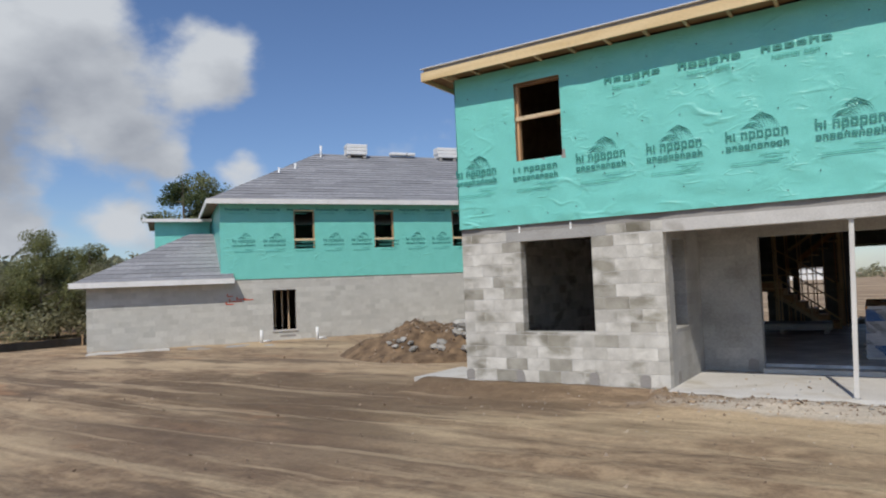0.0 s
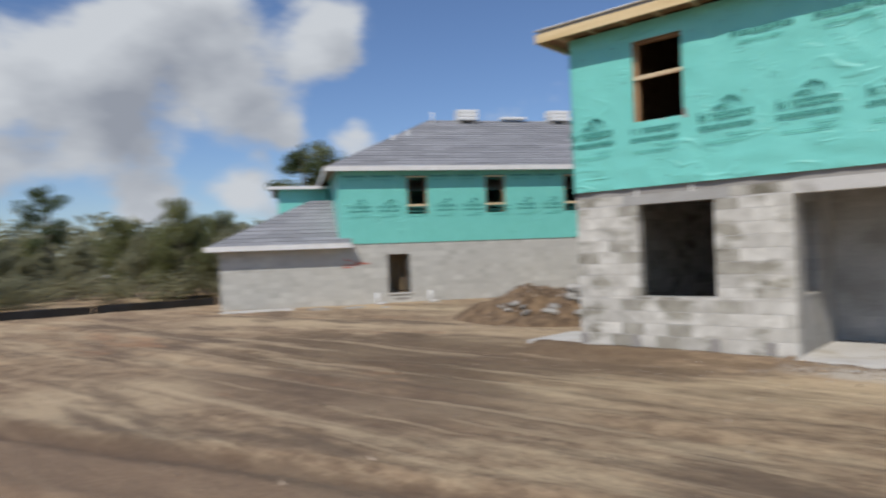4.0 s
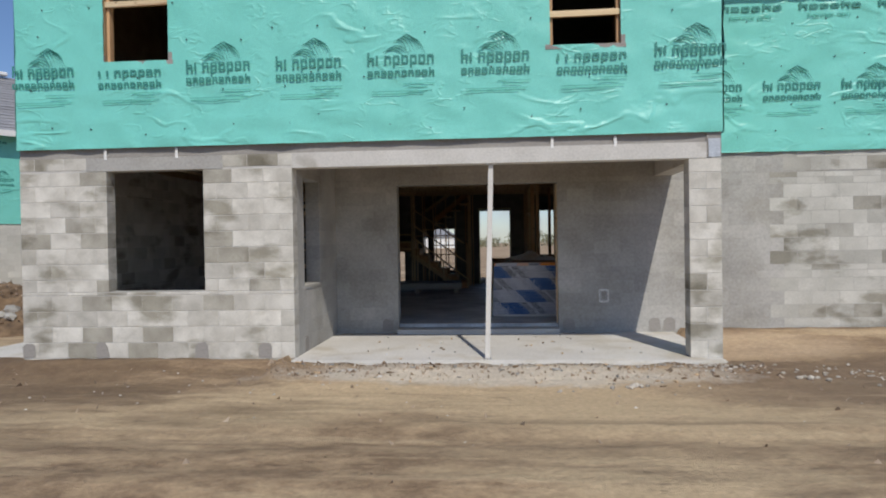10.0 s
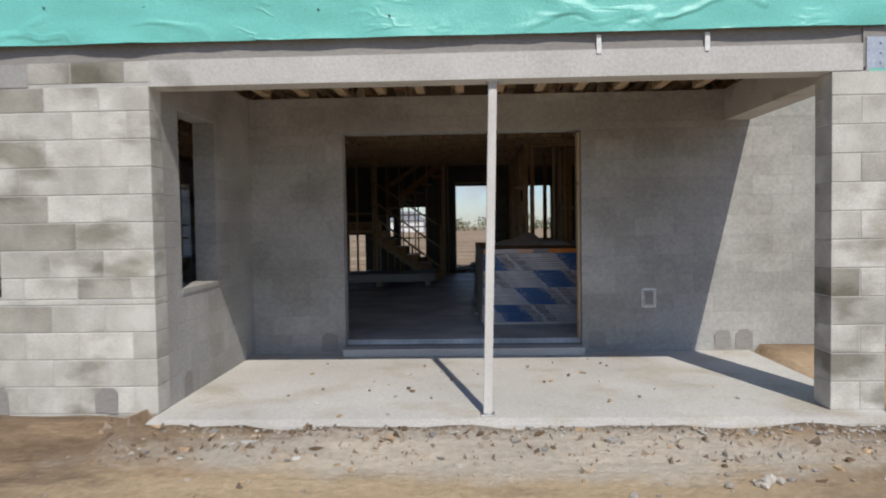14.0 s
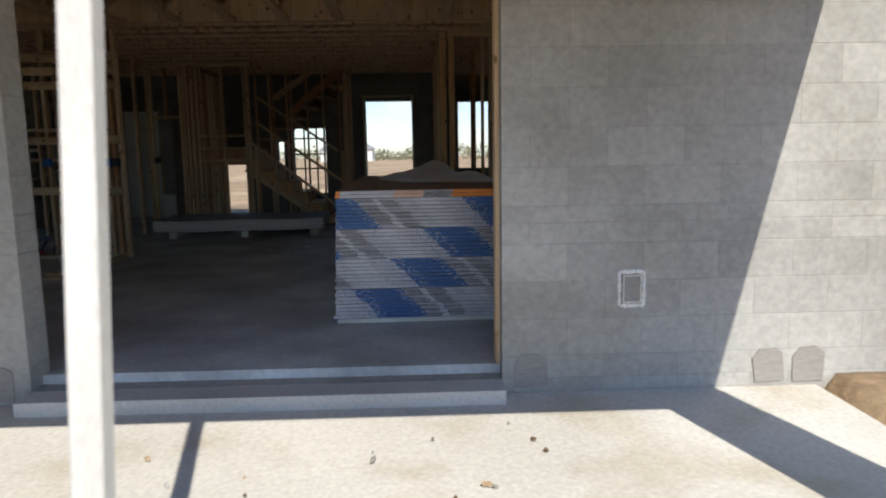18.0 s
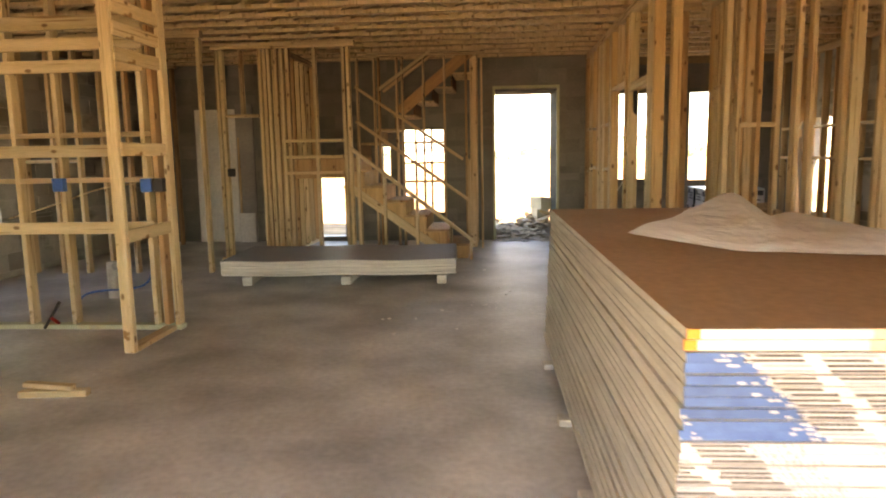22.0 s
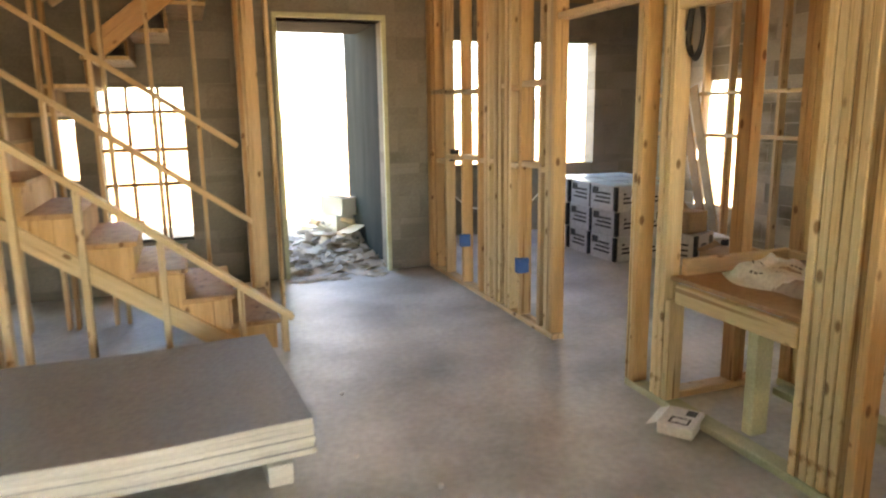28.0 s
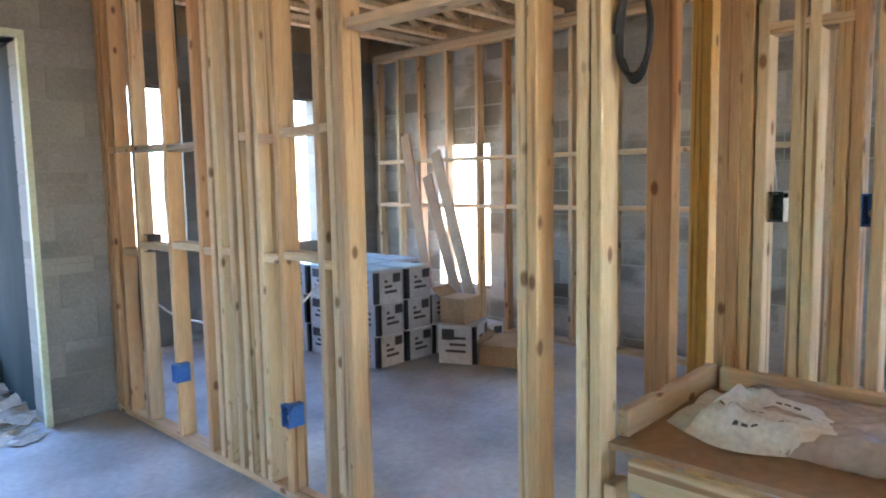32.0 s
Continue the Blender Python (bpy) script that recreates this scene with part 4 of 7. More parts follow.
block_wall("wall_west", "y", -6.03, 0.2, 12.6, -0.33, 2.60, [(8.35, 9.1, 0.64, 2.15)], "grey concrete block side wall", near=lambda u: False)
# the southern opening lies out of view, added to let daylight in
block_wall("wall_east", "y", 4.4, 7.6, 13.69, -0.33, 2.70, [(12.05, 12.72, 0.35, 1.75), (7.85, 8.30, 0.0, 2.1)], "grey concrete block wall seen between studs", near=lambda u: False)
block_wall("wall_north", "x", 12.3, -6.03, 0.98, -0.33, 2.70, [(-0.37, 0.555, 0.0, 2.235), (-1.77, -1.14, 0.42, 1.67), (-2.08, -1.95, 0.95, 1.42), (-3.10, -2.67, 0.05, 0.99)], "dark concrete block front wall", near=lambda u: False, far_mat=M_BLOCK_D, mortar=M_BLOCK_D)
block_wall("wall_north_room", "x", 13.7, 0.98, 4.6, -0.33, 2.70, [(1.52, 2.18, 0.83, 2.24), (2.82, 3.64, 0.80, 2.24)], "dark concrete block front wall", near=lambda u: False, far_mat=M_BLOCK_D, mortar=M_BLOCK_D)
# rear wing openings are unseen, added to brighten the rooms inside
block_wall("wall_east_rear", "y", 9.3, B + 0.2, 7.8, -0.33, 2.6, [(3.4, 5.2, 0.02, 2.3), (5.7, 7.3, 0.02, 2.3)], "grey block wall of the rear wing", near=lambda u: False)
block_wall("wall_rear_wing", "x", 7.6, 4.6, 9.3, -0.33, 2.6, [(4.8, 6.4, 0.0, 2.2)], "grey block wall of the rear wing with openings", near=lambda u: False)
# entry recess, its shade painted into the wall colour
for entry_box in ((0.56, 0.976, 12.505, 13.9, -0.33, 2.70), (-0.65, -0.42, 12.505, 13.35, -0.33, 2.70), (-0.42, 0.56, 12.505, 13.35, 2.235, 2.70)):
    solid("wall_entry", [entry_box], M_DARKWALL, "side wall of the entry recess, shade put into its dark colour", "wall", "structure")
solid("entry_slab", [(-1.4, 1.4, 13.1, 14.6, -0.4, -0.03), (-0.42, 0.54, 12.3, 13.1, -0.3, -0.004)], M_SLAB, "pale concrete entry slab under rubbish", "slab", "structure")
solid("door_frame", [(0.54, 0.575, 12.255, 12.30, 0.0, 2.24), (-0.40, -0.365, 12.255, 12.30, 0.0, 2.24), (-0.40, 0.575, 12.255, 12.30, 2.24, 2.28)], M_WOOD_G, "thin pale wooden buck round the entry", "door frame", "structure")

solid("porch_beam", [(-2.40, 2.70, -0.004, 0.2, 2.28, 2.47), (2.60, 2.86, 0.2, B, 2.28, 2.60)], M_BEAM, "smooth pale poured concrete beam over the porch", "beam", "structure")
solid("plate_band", [(-6.03, 2.87, 0.012, 0.2, 2.47, 2.60), (2.70, 2.872, -0.004, 0.012, 2.30, 2.58)], M_BAND, "dull brown plate above beam and blocks", "trim", "structure")
solid("lintel", [(-5.12, -3.30, -0.003, 0.1, 2.295, 2.465)], M_BLOCK_S, "smooth concrete lintel over the window opening", "lintel", "structure")
solid("window_sill", [(-4.856, -3.554, 0.012, 0.2, 0.70, 0.736)], M_BLOCK_S, "rough concrete sill of the window opening", "sill", "structure")
solid("window_sill", [(-2.60, -2.392, 0.484, 1.286, 0.72, 0.756)], M_BLOCK_S, "rough concrete sill of the porch side window", "sill", "structure")
solid("lintel", [(-1.62, 1.32, B - 0.004, B + 0.1, 2.215, 2.40)], M_BLOCK_S, "smooth concrete lintel over the patio opening", "lintel", "structure")
solid("window_sill", [(6.9, 8.27, B - 0.03, B + 0.2, 0.75, 0.80)], M_BEAM, "rough concrete sill of a far window opening", "sill", "structure")
# patched weep holes along the wall's foot
for i, (x, y, rz) in enumerate(((-4.95, 0, 0), (-5.95, 0, 0), (-3.62, 0, 0), (-2.78, 0, 0), (1.27, B, 0), (-1.58, B, 0), (2.58, B, 0), (2.80, B, 0), (-2.40, 0.55, 90))):
    bm = bmesh.new()
    pts = [(-0.085, 0), (0.085, 0), (0.08, 0.15), (0.045, 0.19), (-0.05, 0.19), (-0.09, 0.14)]
    f = bm.faces.new([bm.verts.new((p[0] + rng.uniform(-0.012, 0.012), -0.003, p[1] + rng.uniform(-0.01, 0.01))) for p in pts])
    ex = bmesh.ops.extrude_face_region(bm, geom=[f])
    bmesh.ops.translate(bm, vec=(0, 0.012, 0), verts=[v for v in ex["geom"] if isinstance(v, bmesh.types.BMVert)])
    bmesh.ops.recalc_face_normals(bm, faces=bm.faces)
    tagged(part("mortar_patch", bm, M_BAND, None, at=pose(x, y - (0.004 if rz == 0 else 0), -0.12 if y < 2 else -0.10, 0, 0, rz)), "darker mortar patch at the wall's foot", "mortar patch", "patched holes")

# ---- upper storey ----
UPPER_W = [(-4.83, -3.97, 3.69, 5.06), (0.85, 1.70, 3.69, 5.06)]
w1 = wrap_sheet("wall_upper_wing", "x", 0.0, -6.03, 2.88, 2.585, 5.36, UPPER_W, "upper wall in printed green house wrap", seed=1.0)
wrap_sheet("wall_upper_side", "y", 2.88, 0.0, B, 2.585, 5.36, [], "upper side wall in green house wrap", out=1, seed=4.0)
w3 = wrap_sheet("wall_upper_south", "x", B, 2.88, 9.5, 2.60, 5.36, [(7.0, 7.9, 3.90, 5.10)], "upper wall in printed green house wrap", seed=7.0)
wrap_sheet("wall_upper_west", "y", -6.03, 0.0, 12.6, 2.585, 5.36, [], "upper side wall in green house wrap", out=-1, seed=11.0, step=0.3)
for far_box in ((-6.0, 4.2, 12.45, 12.6, 2.715, 5.36), (9.35, 9.5, B, 7.8, 2.6, 5.36), (4.05, 4.2, 7.8, 12.45, 2.70, 5.36), (4.2, 9.35, 7.65, 7.8, 2.6, 5.36)):
    solid("wall_upper_far", [far_box], M_DECK, "plain upper wall of bare panels", "wall", "structure")
solid("floor_upper", [(-5.9, 2.74, 0.16, 2.3, 3.12, 3.15), (-5.9, 9.3, 2.47, 7.6, 3.12, 3.15), (-5.9, 4.0, 7.6, 12.44, 3.12, 3.15)], M_DECK, "bare panel floor of upper storey", "floor", "structure")


def open_window(name, x0, x1, z0, z1, y, bar, parent):
    e = holder(name, "rough upper window opening with wooden cross bar", "window", kind="structure")
    beam("window_jamb", (x0 + 0.02, y + 0.1, z0), (x0 + 0.02, y + 0.1, z1), 0.038, 0.10, M_WOOD_R, e)
    beam("window_jamb", (x1 - 0.02, y + 0.1, z0), (x1 - 0.02, y + 0.1, z1), 0.038, 0.10, M_WOOD_R, e)
    beam("window_header", (x0, y + 0.1, z1 - 0.02), (x1, y + 0.1, z1 - 0.02), 0.038, 0.10, M_WOOD_D, e)
    beam("cross_bar", (x0, y + 0.03, bar), (x1, y + 0.03, bar + 0.005), 0.075, 0.038, M_WOOD_Y, e)
    solid("sill_flashing", [(x0 - 0.06, x1 + 0.06, y - 0.035, y + 0.0, z0 - 0.05, z0), (x1, x1 + 0.05, y - 0.035, y, z0, z0 + 0.1), (x0 - 0.05, x0, y - 0.035, y, z0, z0 + 0.1)], M_BAND, parent=e)
    return e


open_window("window_1", -4.83, -3.97, 3.69, 5.06, 0.0, 4.44, w1)
open_window("window_2", 0.85, 1.70, 3.69, 5.06, 0.0, 4.08, w1)
open_window("window_3", 7.0, 7.9, 3.90, 5.10, B, 4.5, w3)


def mark_shapes():
    """Printed marks as plain shapes: a wide row with a finer row, and a leaf of strokes over two rows."""

    def cells(bm, x, z, wd, hg, kinds, stroke):
        """A row of plain bars, arches and rings; t: tall bar, a: arch, r: ring, d: arch with a low bar, h: half-high bar."""
        step = wd / len(kinds)
        for i, k in enumerate(kinds):
            x0, x1 = x + i * step, x + (i + 0.80) * step
            top = z + hg * (1.0 if k == "t" else 0.72)
            low = z - (hg * 0.25 if k == "d" else 0.0)
            box_into(bm, x0, x0 + stroke, -0.002, 0.0, low, top)
            if k in "ard":
                box_into(bm, x1 - stroke, x1, -0.002, 0.0, z + stroke * 0.3, top - stroke * 0.5)
                box_into(bm, x0 + stroke, x1 - stroke * 0.4, -0.002, 0.0, top - stroke * 0.8, top)
            if k in "rd":
                box_into(bm, x0 + stroke, x1 - stroke * 0.4, -0.002, 0.0, z, z + stroke * 0.8)
            if k in "tl":
                mid = z + hg * 0.42
                box_into(bm, x0 + stroke, x1, -0.002, 0.0, mid, mid + stroke)
                box_into(bm, x1 - stroke, x1, -0.002, 0.0, z, mid)

    def stroke_into(bm, pts, wide):
        prev = None
        n = len(pts) - 1
        for i, (px, pz) in enumerate(pts):
            w = wide * math.sin(math.pi * (i + 0.35) / (n + 0.7)) + 0.003
            cur = (bm.verts.new((px, -0.001, pz)), bm.verts.new((px, -0.001, pz + w)))
            if prev:
                bm.faces.new((prev[0], cur[0], cur[1], prev[1]))
            prev = cur

    def leaf(bm):
        """Curved strokes that fan out into a dome, with two low sweeps before it."""
        for k in range(7):
            lean = 0.035 * k
            pts = []
            for i in range(9):
                t = i / 8
                pts.append((0.33 + lean + 0.19 * t, 0.205 + 0.012 * (6 - abs(k - 3)) - 0.16 * t * t + 0.05 * math.sin(math.pi * t) + 0.008 * (3 - abs(k - 3))))
            stroke_into(bm, pts, 0.016)
        for k in range(3):
            pts = [(0.20 + 0.03 * k + 0.26 * i / 8, 0.125 + 0.022 * k + 0.05 * math.sin(math.pi * i / 8) - 0.05 * i / 8) for i in range(9)]
            stroke_into(bm, pts, 0.014)

    a = bmesh.new()
    cells(a, 0, 0, 0.92, 0.105, "trrrtr", 0.036)
    b = bmesh.new()
    cells(b, 0.13, -0.125, 0.62, 0.07, "traarhrra", 0.012)
    c = bmesh.new()
    cells(c, 0, -0.02, 0.85, 0.15, "thadrdra", 0.026)
    cells(c, 0.0, -0.17, 0.85, 0.10, "rarrararrt", 0.023)
    leaf(c)
    plain = bmesh.new()
    cells(plain, 0, -0.02, 0.85, 0.11, "hhadrdra", 0.026)
    cells(plain, 0.0, -0.17, 0.85, 0.10, "rarrararrt", 0.023)
    d = bmesh.new()
    for z, x0, x1 in ((-0.27, 0.44, 0.84), (-0.31, 0.50, 0.74), (-0.36, 0.05, 0.80), (-0.39, 0.05, 0.70)):
        box_into(d, x0, x1, -0.002, 0.0, z, z + 0.008)
    return to_mesh("print_row", a, M_PRINT), to_mesh("fine_print", b, M_PRINT_FAINT), to_mesh("print_emblem", c, M_PRINT), to_mesh("fine_lines", d, M_PRINT_FAINT), to_mesh("print_emblem", plain, M_PRINT)


MARKS = mark_shapes()


def print_wall(parent, x0, x1, first_a, first_b, za, zb, y, holes, base=Matrix.Identity(4), pitch=1.165):
    def free(u0, u1, z0, z1):
        return all(u1 < h[0] + 0.12 or u0 > h[1] - 0.12 or z1 < h[2] - 0.02 or z0 > h[3] for h in holes)
    u = first_a
    while u < x1 - 0.5:
        if u > x0 - 0.1 and free(u, u + 0.9, za, za + 0.12):
            part("print_row", MARKS[0], None, parent, at=base @ pose(u, y, za))
            part("fine_print", MARKS[1], None, parent, at=base @ pose(u, y, za))
        u += pitch
    u = first_b
    while u < x1 - 0.5:
        if u > x0 - 0.1 and free(u, u + 0.84, zb - 0.05, zb + 0.2):
            part("print_emblem", MARKS[2], None, parent, at=base @ pose(u, y, zb))
        elif u > x0 - 0.1:
            part("print_emblem", MARKS[4], None, parent, at=base @ pose(u, y, zb - 0.03))
        part("fine_lines", MARKS[3], None, parent, at=base @ pose(u, y, zb))
        u += pitch


print_wall(w1, -6.0, 2.88, -3.18 - 2 * 1.165, -3.75 - 1.165 * 2 + 0.02, 4.74, 3.545, -0.056, [(-4.83, -3.97, 3.69, 5.06), (0.85, 1.70, 3.69, 5.06)])
print_wall(w3, 3.0, 9.3, 3.60, 3.07, 4.72, 3.54, B - 0.056, [(7.0, 7.9, 3.9, 5.1)], pitch=1.145)

# dark fastener caps holding the wrap
for wall, u0, u1, yy in ((w1, -5.95, 2.8, 0.0), (w3, 3.0, 9.2, B)):
    bm = bmesh.new()
    for row in range(5):
        for k in range(int((u1 - u0) / 0.62)):
            u, z = u0 + (k + 0.5) * 0.62 + rng.uniform(-0.2, 0.2), 2.85 + row * 0.55 + rng.uniform(-0.12, 0.12)
            if any(o[0] - 0.05 < u < o[1] + 0.05 and o[2] - 0.05 < z < o[3] + 0.05 for o in (*UPPER_W, (7.0, 7.9, 3.9, 5.1))):
                continue
            ring = [(u + 0.009 * math.cos(a * 1.047), z + 0.009 * math.sin(a * 1.047)) for a in range(6)]
            f = bm.faces.new([bm.verts.new((p, yy - 0.054, q)) for p, q in ring])
            ex = bmesh.ops.extrude_face_region(bm, geom=[f])
            bmesh.ops.translate(bm, vec=(0, 0.045, 0), verts=[v for v in ex["geom"] if isinstance(v, bmesh.types.BMVert)])
    bmesh.ops.recalc_face_normals(bm, faces=bm.faces)
    tagged(part("fastener_caps", bm, M_BLACK, wall), "small dark caps of fasteners through the wrap", kind="stuff")

# roof of the house: eaves, fascia, rafters, covering
roof = bmesh.new()


def slope(bm, x0, x1, y0, z0, y1, z1, t=0.09):
    vs = [bm.verts.new(p) for p in ((x0, y0, z0), (x1, y0, z0), (x1, y1, z1), (x0, y1, z1), (x0, y0, z0 + t), (x1, y0, z0 + t), (x1, y1, z1 + t), (x0, y1, z1 + t))]
    for f in ((3, 2, 1, 0), (4, 5, 6, 7), (0, 1, 5, 4), (1, 2, 6, 5), (2, 3, 7, 6), (3, 0, 4, 7)):
        bm.faces.new([vs[i] for i in f])


slope(roof, -6.45, 3.30, -0.42, 5.46, 6.6, 8.2)
slope(roof, 3.30, 9.9, 1.90, 5.46, 5.0, 6.9)
slope(roof, 3.30, 9.9, 8.2, 5.46, 5.0, 6.9)
slope(roof, 3.30, 4.6, 2.0, 6.40, 6.6, 8.2)
slope(roof, -6.45, 4.6, 13.0, 5.46, 6.6, 8.2)
rf = tagged(part("roof", roof, M_SHINGLE, None), "grey shingle roof with bare wooden fascia", "roof", kind="structure")
for n_, b_, m_ in (("fascia", (-6.46, 3.32, -0.455, -0.42, 5.33, 5.49), M_FASCIA), ("fascia", (3.32, 9.9, 1.865, 1.90, 5.33, 5.49), M_FASCIA), ("fascia", (-6.49, -6.455, -0.455, 13.0, 5.33, 5.49), M_FASCIA), ("fascia", (3.285, 3.32, -0.42, 1.865, 5.33, 5.49), M_FASCIA), ("drip_edge", (-6.50, 3.33, -0.47, -0.40, 5.553, 5.565), M_WHITE)):
    solid(n_, [b_], m_, parent=rf)
solid("soffit", [(-6.44, 3.28, -0.42, 0.0, 5.40, 5.41), (3.32, 9.9, 1.9, B, 5.40, 5.41), (-6.44, -6.03, 0.0, 12.9, 5.40, 5.41)], M_WOOD_D, parent=rf)
for i in range(16):
    beam("rafter_tail", (-6.1 + i * 0.61, -0.40, 5.37), (-6.1 + i * 0.61, 0.0, 5.37), 0.038, 0.05, M_WOOD, rf, up=(1, 0, 0))
for gx, pts in ((-6.03, ((-0.42, 5.36), (13.0, 5.36), (13.0, 5.46), (6.6, 8.2), (-0.42, 5.46))), (3.2, ((-0.42, 5.36), (13.0, 5.36), (13.0, 5.46), (6.6, 8.2), (-0.42, 5.46))), (4.4, ((2.4, 5.36), (13.0, 5.36), (13.0, 5.46), (6.6, 8.2), (2.4, 6.5))), (9.4, ((1.9, 5.36), (8.2, 5.36), (8.2, 5.46), (5.0, 6.9), (1.9, 5.46)))):
    gb = bmesh.new()
    gf = gb.faces.new([gb.verts.new((gx, py, pz)) for py, pz in pts])
    ge = bmesh.ops.extrude_face_region(gb, geom=[gf])
    bmesh.ops.translate(gb, vec=(0.1, 0, 0), verts=[v for v in ge["geom"] if isinstance(v, bmesh.types.BMVert)])
    bmesh.ops.recalc_face_normals(gb, faces=gb.faces)
    part("gable", gb, M_DECK, rf)

# ---- ceilings of bare joists and trusses ----


def slant_into(bm, p, q, w, h, mi=0):
    """A stick from p to q in the mesh; w sideways, h in its plane."""
    p, q = Vector(p), Vector(q)
    z = (q - p).normalized()
    x = z.cross(Vector((0, 0, 1)))
    x = (Vector((1, 0, 0)) if x.length < 1e-4 else x.normalized())
    y = z.cross(x)
    vs = []
    for e in (p, q):
        for a, b in ((-1, -1), (1, -1), (1, 1), (-1, 1)):
            vs.append(bm.verts.new(e + x * a * w / 2 + y * b * h / 2))
    for f in ((0, 1, 2, 3), (7, 6, 5, 4), (0, 4, 5, 1), (1, 5, 6, 2), (2, 6, 7, 3), (3, 7, 4, 0)):
        bm.faces.new([vs[i] for i in f]).material_index = mi


def truss(bm, axis, fixed, a, b, z0, z1):
    def pt(u, z):
        return (u, fixed, z) if axis == "x" else (fixed, u, z)
    slant_into(bm, pt(a, z0 + 0.02), pt(b, z0 + 0.02), 0.089, 0.038)
    slant_into(bm, pt(a, z1 - 0.02), pt(b, z1 - 0.02), 0.089, 0.038)
    n = max(2, int((b - a) / 0.55))
    for i in range(n):
        u0, u1 = a + (b - a) * i / n, a + (b - a) * (i + 1) / n
        lo, hi = (z0 + 0.04, z1 - 0.04) if i % 2 else (z1 - 0.04, z0 + 0.04)
        slant_into(bm, pt(u0, lo), pt(u1, hi), 0.089, 0.036)


cl = bmesh.new()
x = -5.7
while x < 9.2:
    truss(cl, "y", x, 2.52, 6.95, 2.70, 3.10)
    x += 0.61
slant_into(cl, (-5.9, 7.0, 2.90), (4.4, 7.0, 2.90), 0.09, 0.40)
y = 7.25
while y < 13.0:
    truss(cl, "x", y, -5.9, 4.35, 2.70, 3.10)
    y += 0.42
for cb in ((-5.98, 9.3, 2.33, 7.7, 3.10, 3.118), (-5.98, 4.45, 7.7, 13.85, 3.10, 3.118), (0.98, 4.45, 13.72, 13.85, 2.70, 3.10), (4.4, 4.44, 7.6, 13.72, 2.70, 3.10), (0.6, 0.64, 12.62, 13.85, 2.70, 3.10), (-5.98, 0.6, 12.61, 12.64, 2.73, 3.10), (4.5, 9.3, 7.6, 7.64, 2.6, 3.10)):
    for f in box_into(cl, *cb):
        f.material_index = 1
tagged(part("ceiling", cl, [M_WOOD, M_DECK], None), "open wooden floor trusses under bare panels", "ceiling", kind="structure")
pc = bmesh.new()
x = -2.2
while x < 2.7:
    truss(pc, "y", x, 0.2, B, 2.62, 2.98)
    x += 0.41
for f in box_into(pc, -2.6, 2.87, 0.15, B, 2.99, 3.0):
    f.material_index = 1
x = -5.7
while x < -2.7:
    slant_into(pc, (x, 0.2, 2.80), (x, 2.4, 2.80), 0.04, 0.24)
    x += 0.41
for f in box_into(pc, -6.0, -2.6, 0.15, 2.4, 2.99, 3.0):
    f.material_index = 1
tagged(part("ceiling_porch", pc, [M_WOOD, M_DECK], None), "bare joists above the porch", "ceiling", kind="structure")

# ---- stud walls ----
ZC = 2.70
stud_wall("wall_stud_hall", "y", 1.0, 7.74, 12.28, ZC, [(7.80, M_WOOD_O), (7.876, M_WOOD_Y), (7.918, M_WOOD_Y), (7.961, M_WOOD_Y), (8.003, M_WOOD_Y), (8.047, M_WOOD_Y), (8.865, M_WOOD_Y), (8.912, M_WOOD_Y), (9.08, M_WOOD_O), (9.121, M_WOOD_Y), (9.95, M_WOOD_O), (9.99, M_WOOD), (10.03, M_WOOD_Y), (10.12, M_WOOD), (10.40, M_WOOD_O), (10.56, M_WOOD_Y), (10.62, M_WOOD), (10.72, M_WOOD_Y), (10.80, M_WOOD), (10.92, M_WOOD_Y), (10.98, M_WOOD), (11.10, M_WOOD_R), (11.44, M_WOOD_O), (11.83, M_WOOD), 12.08, (12.20, M_WOOD_R), 12.26],
    "bare stud partition beside the hallway", openings=[(9.14, 9.92, 1.97)], blocking=[(8.07, 8.845, 1.90), (8.07, 8.845, 1.94), (10.05, 10.38, 1.62), (10.42, 10.54, 1.60), (10.64, 10.70, 1.62), (11.12, 11.42, 1.60), (11.46, 11.81, 1.61), (11.85, 12.18, 1.62), (10.05, 10.10, 1.08), (10.14, 10.38, 1.10), (10.42, 10.54, 1.08), (10.82, 10.90, 1.09), (11.0, 11.08, 1.08), (11.12, 11.42, 1.09), (11.46, 11.81, 1.07), (11.85, 12.06, 1.02)])
stud_wall("wall_stud_nook", "x", 7.70, 1.06, 2.45, ZC, [(1.085, M_WOOD_O), (1.126, M_WOOD_O), 1.50, 1.60, 1.75, 1.90, 2.05, 2.16, 2.40], "bare stud wall behind the board stack", blocking=[(1.1, 1.5, 0.72), (1.6, 1.9, 1.5)])
stud_wall("wall_stud_south", "y", 2.45, 2.56, 7.66, ZC, [2.6, 3.0, 3.4, 3.8, 4.2, 4.6, 5.0, 5.3, 5.42, 5.8, 5.86, 6.2, 6.55, 6.7, 7.1, 7.2, 7.6], "bare stud partition with blocking", blocking=[(4.6, 5.3, 1.62), (5.42, 5.8, 1.6), (5.86, 6.2, 1.62), (6.2, 6.55, 1.6), (4.6, 5.3, 1.18), (5.42, 5.8, 1.2), (5.86, 6.2, 1.18), (3.4, 4.2, 1.6)])
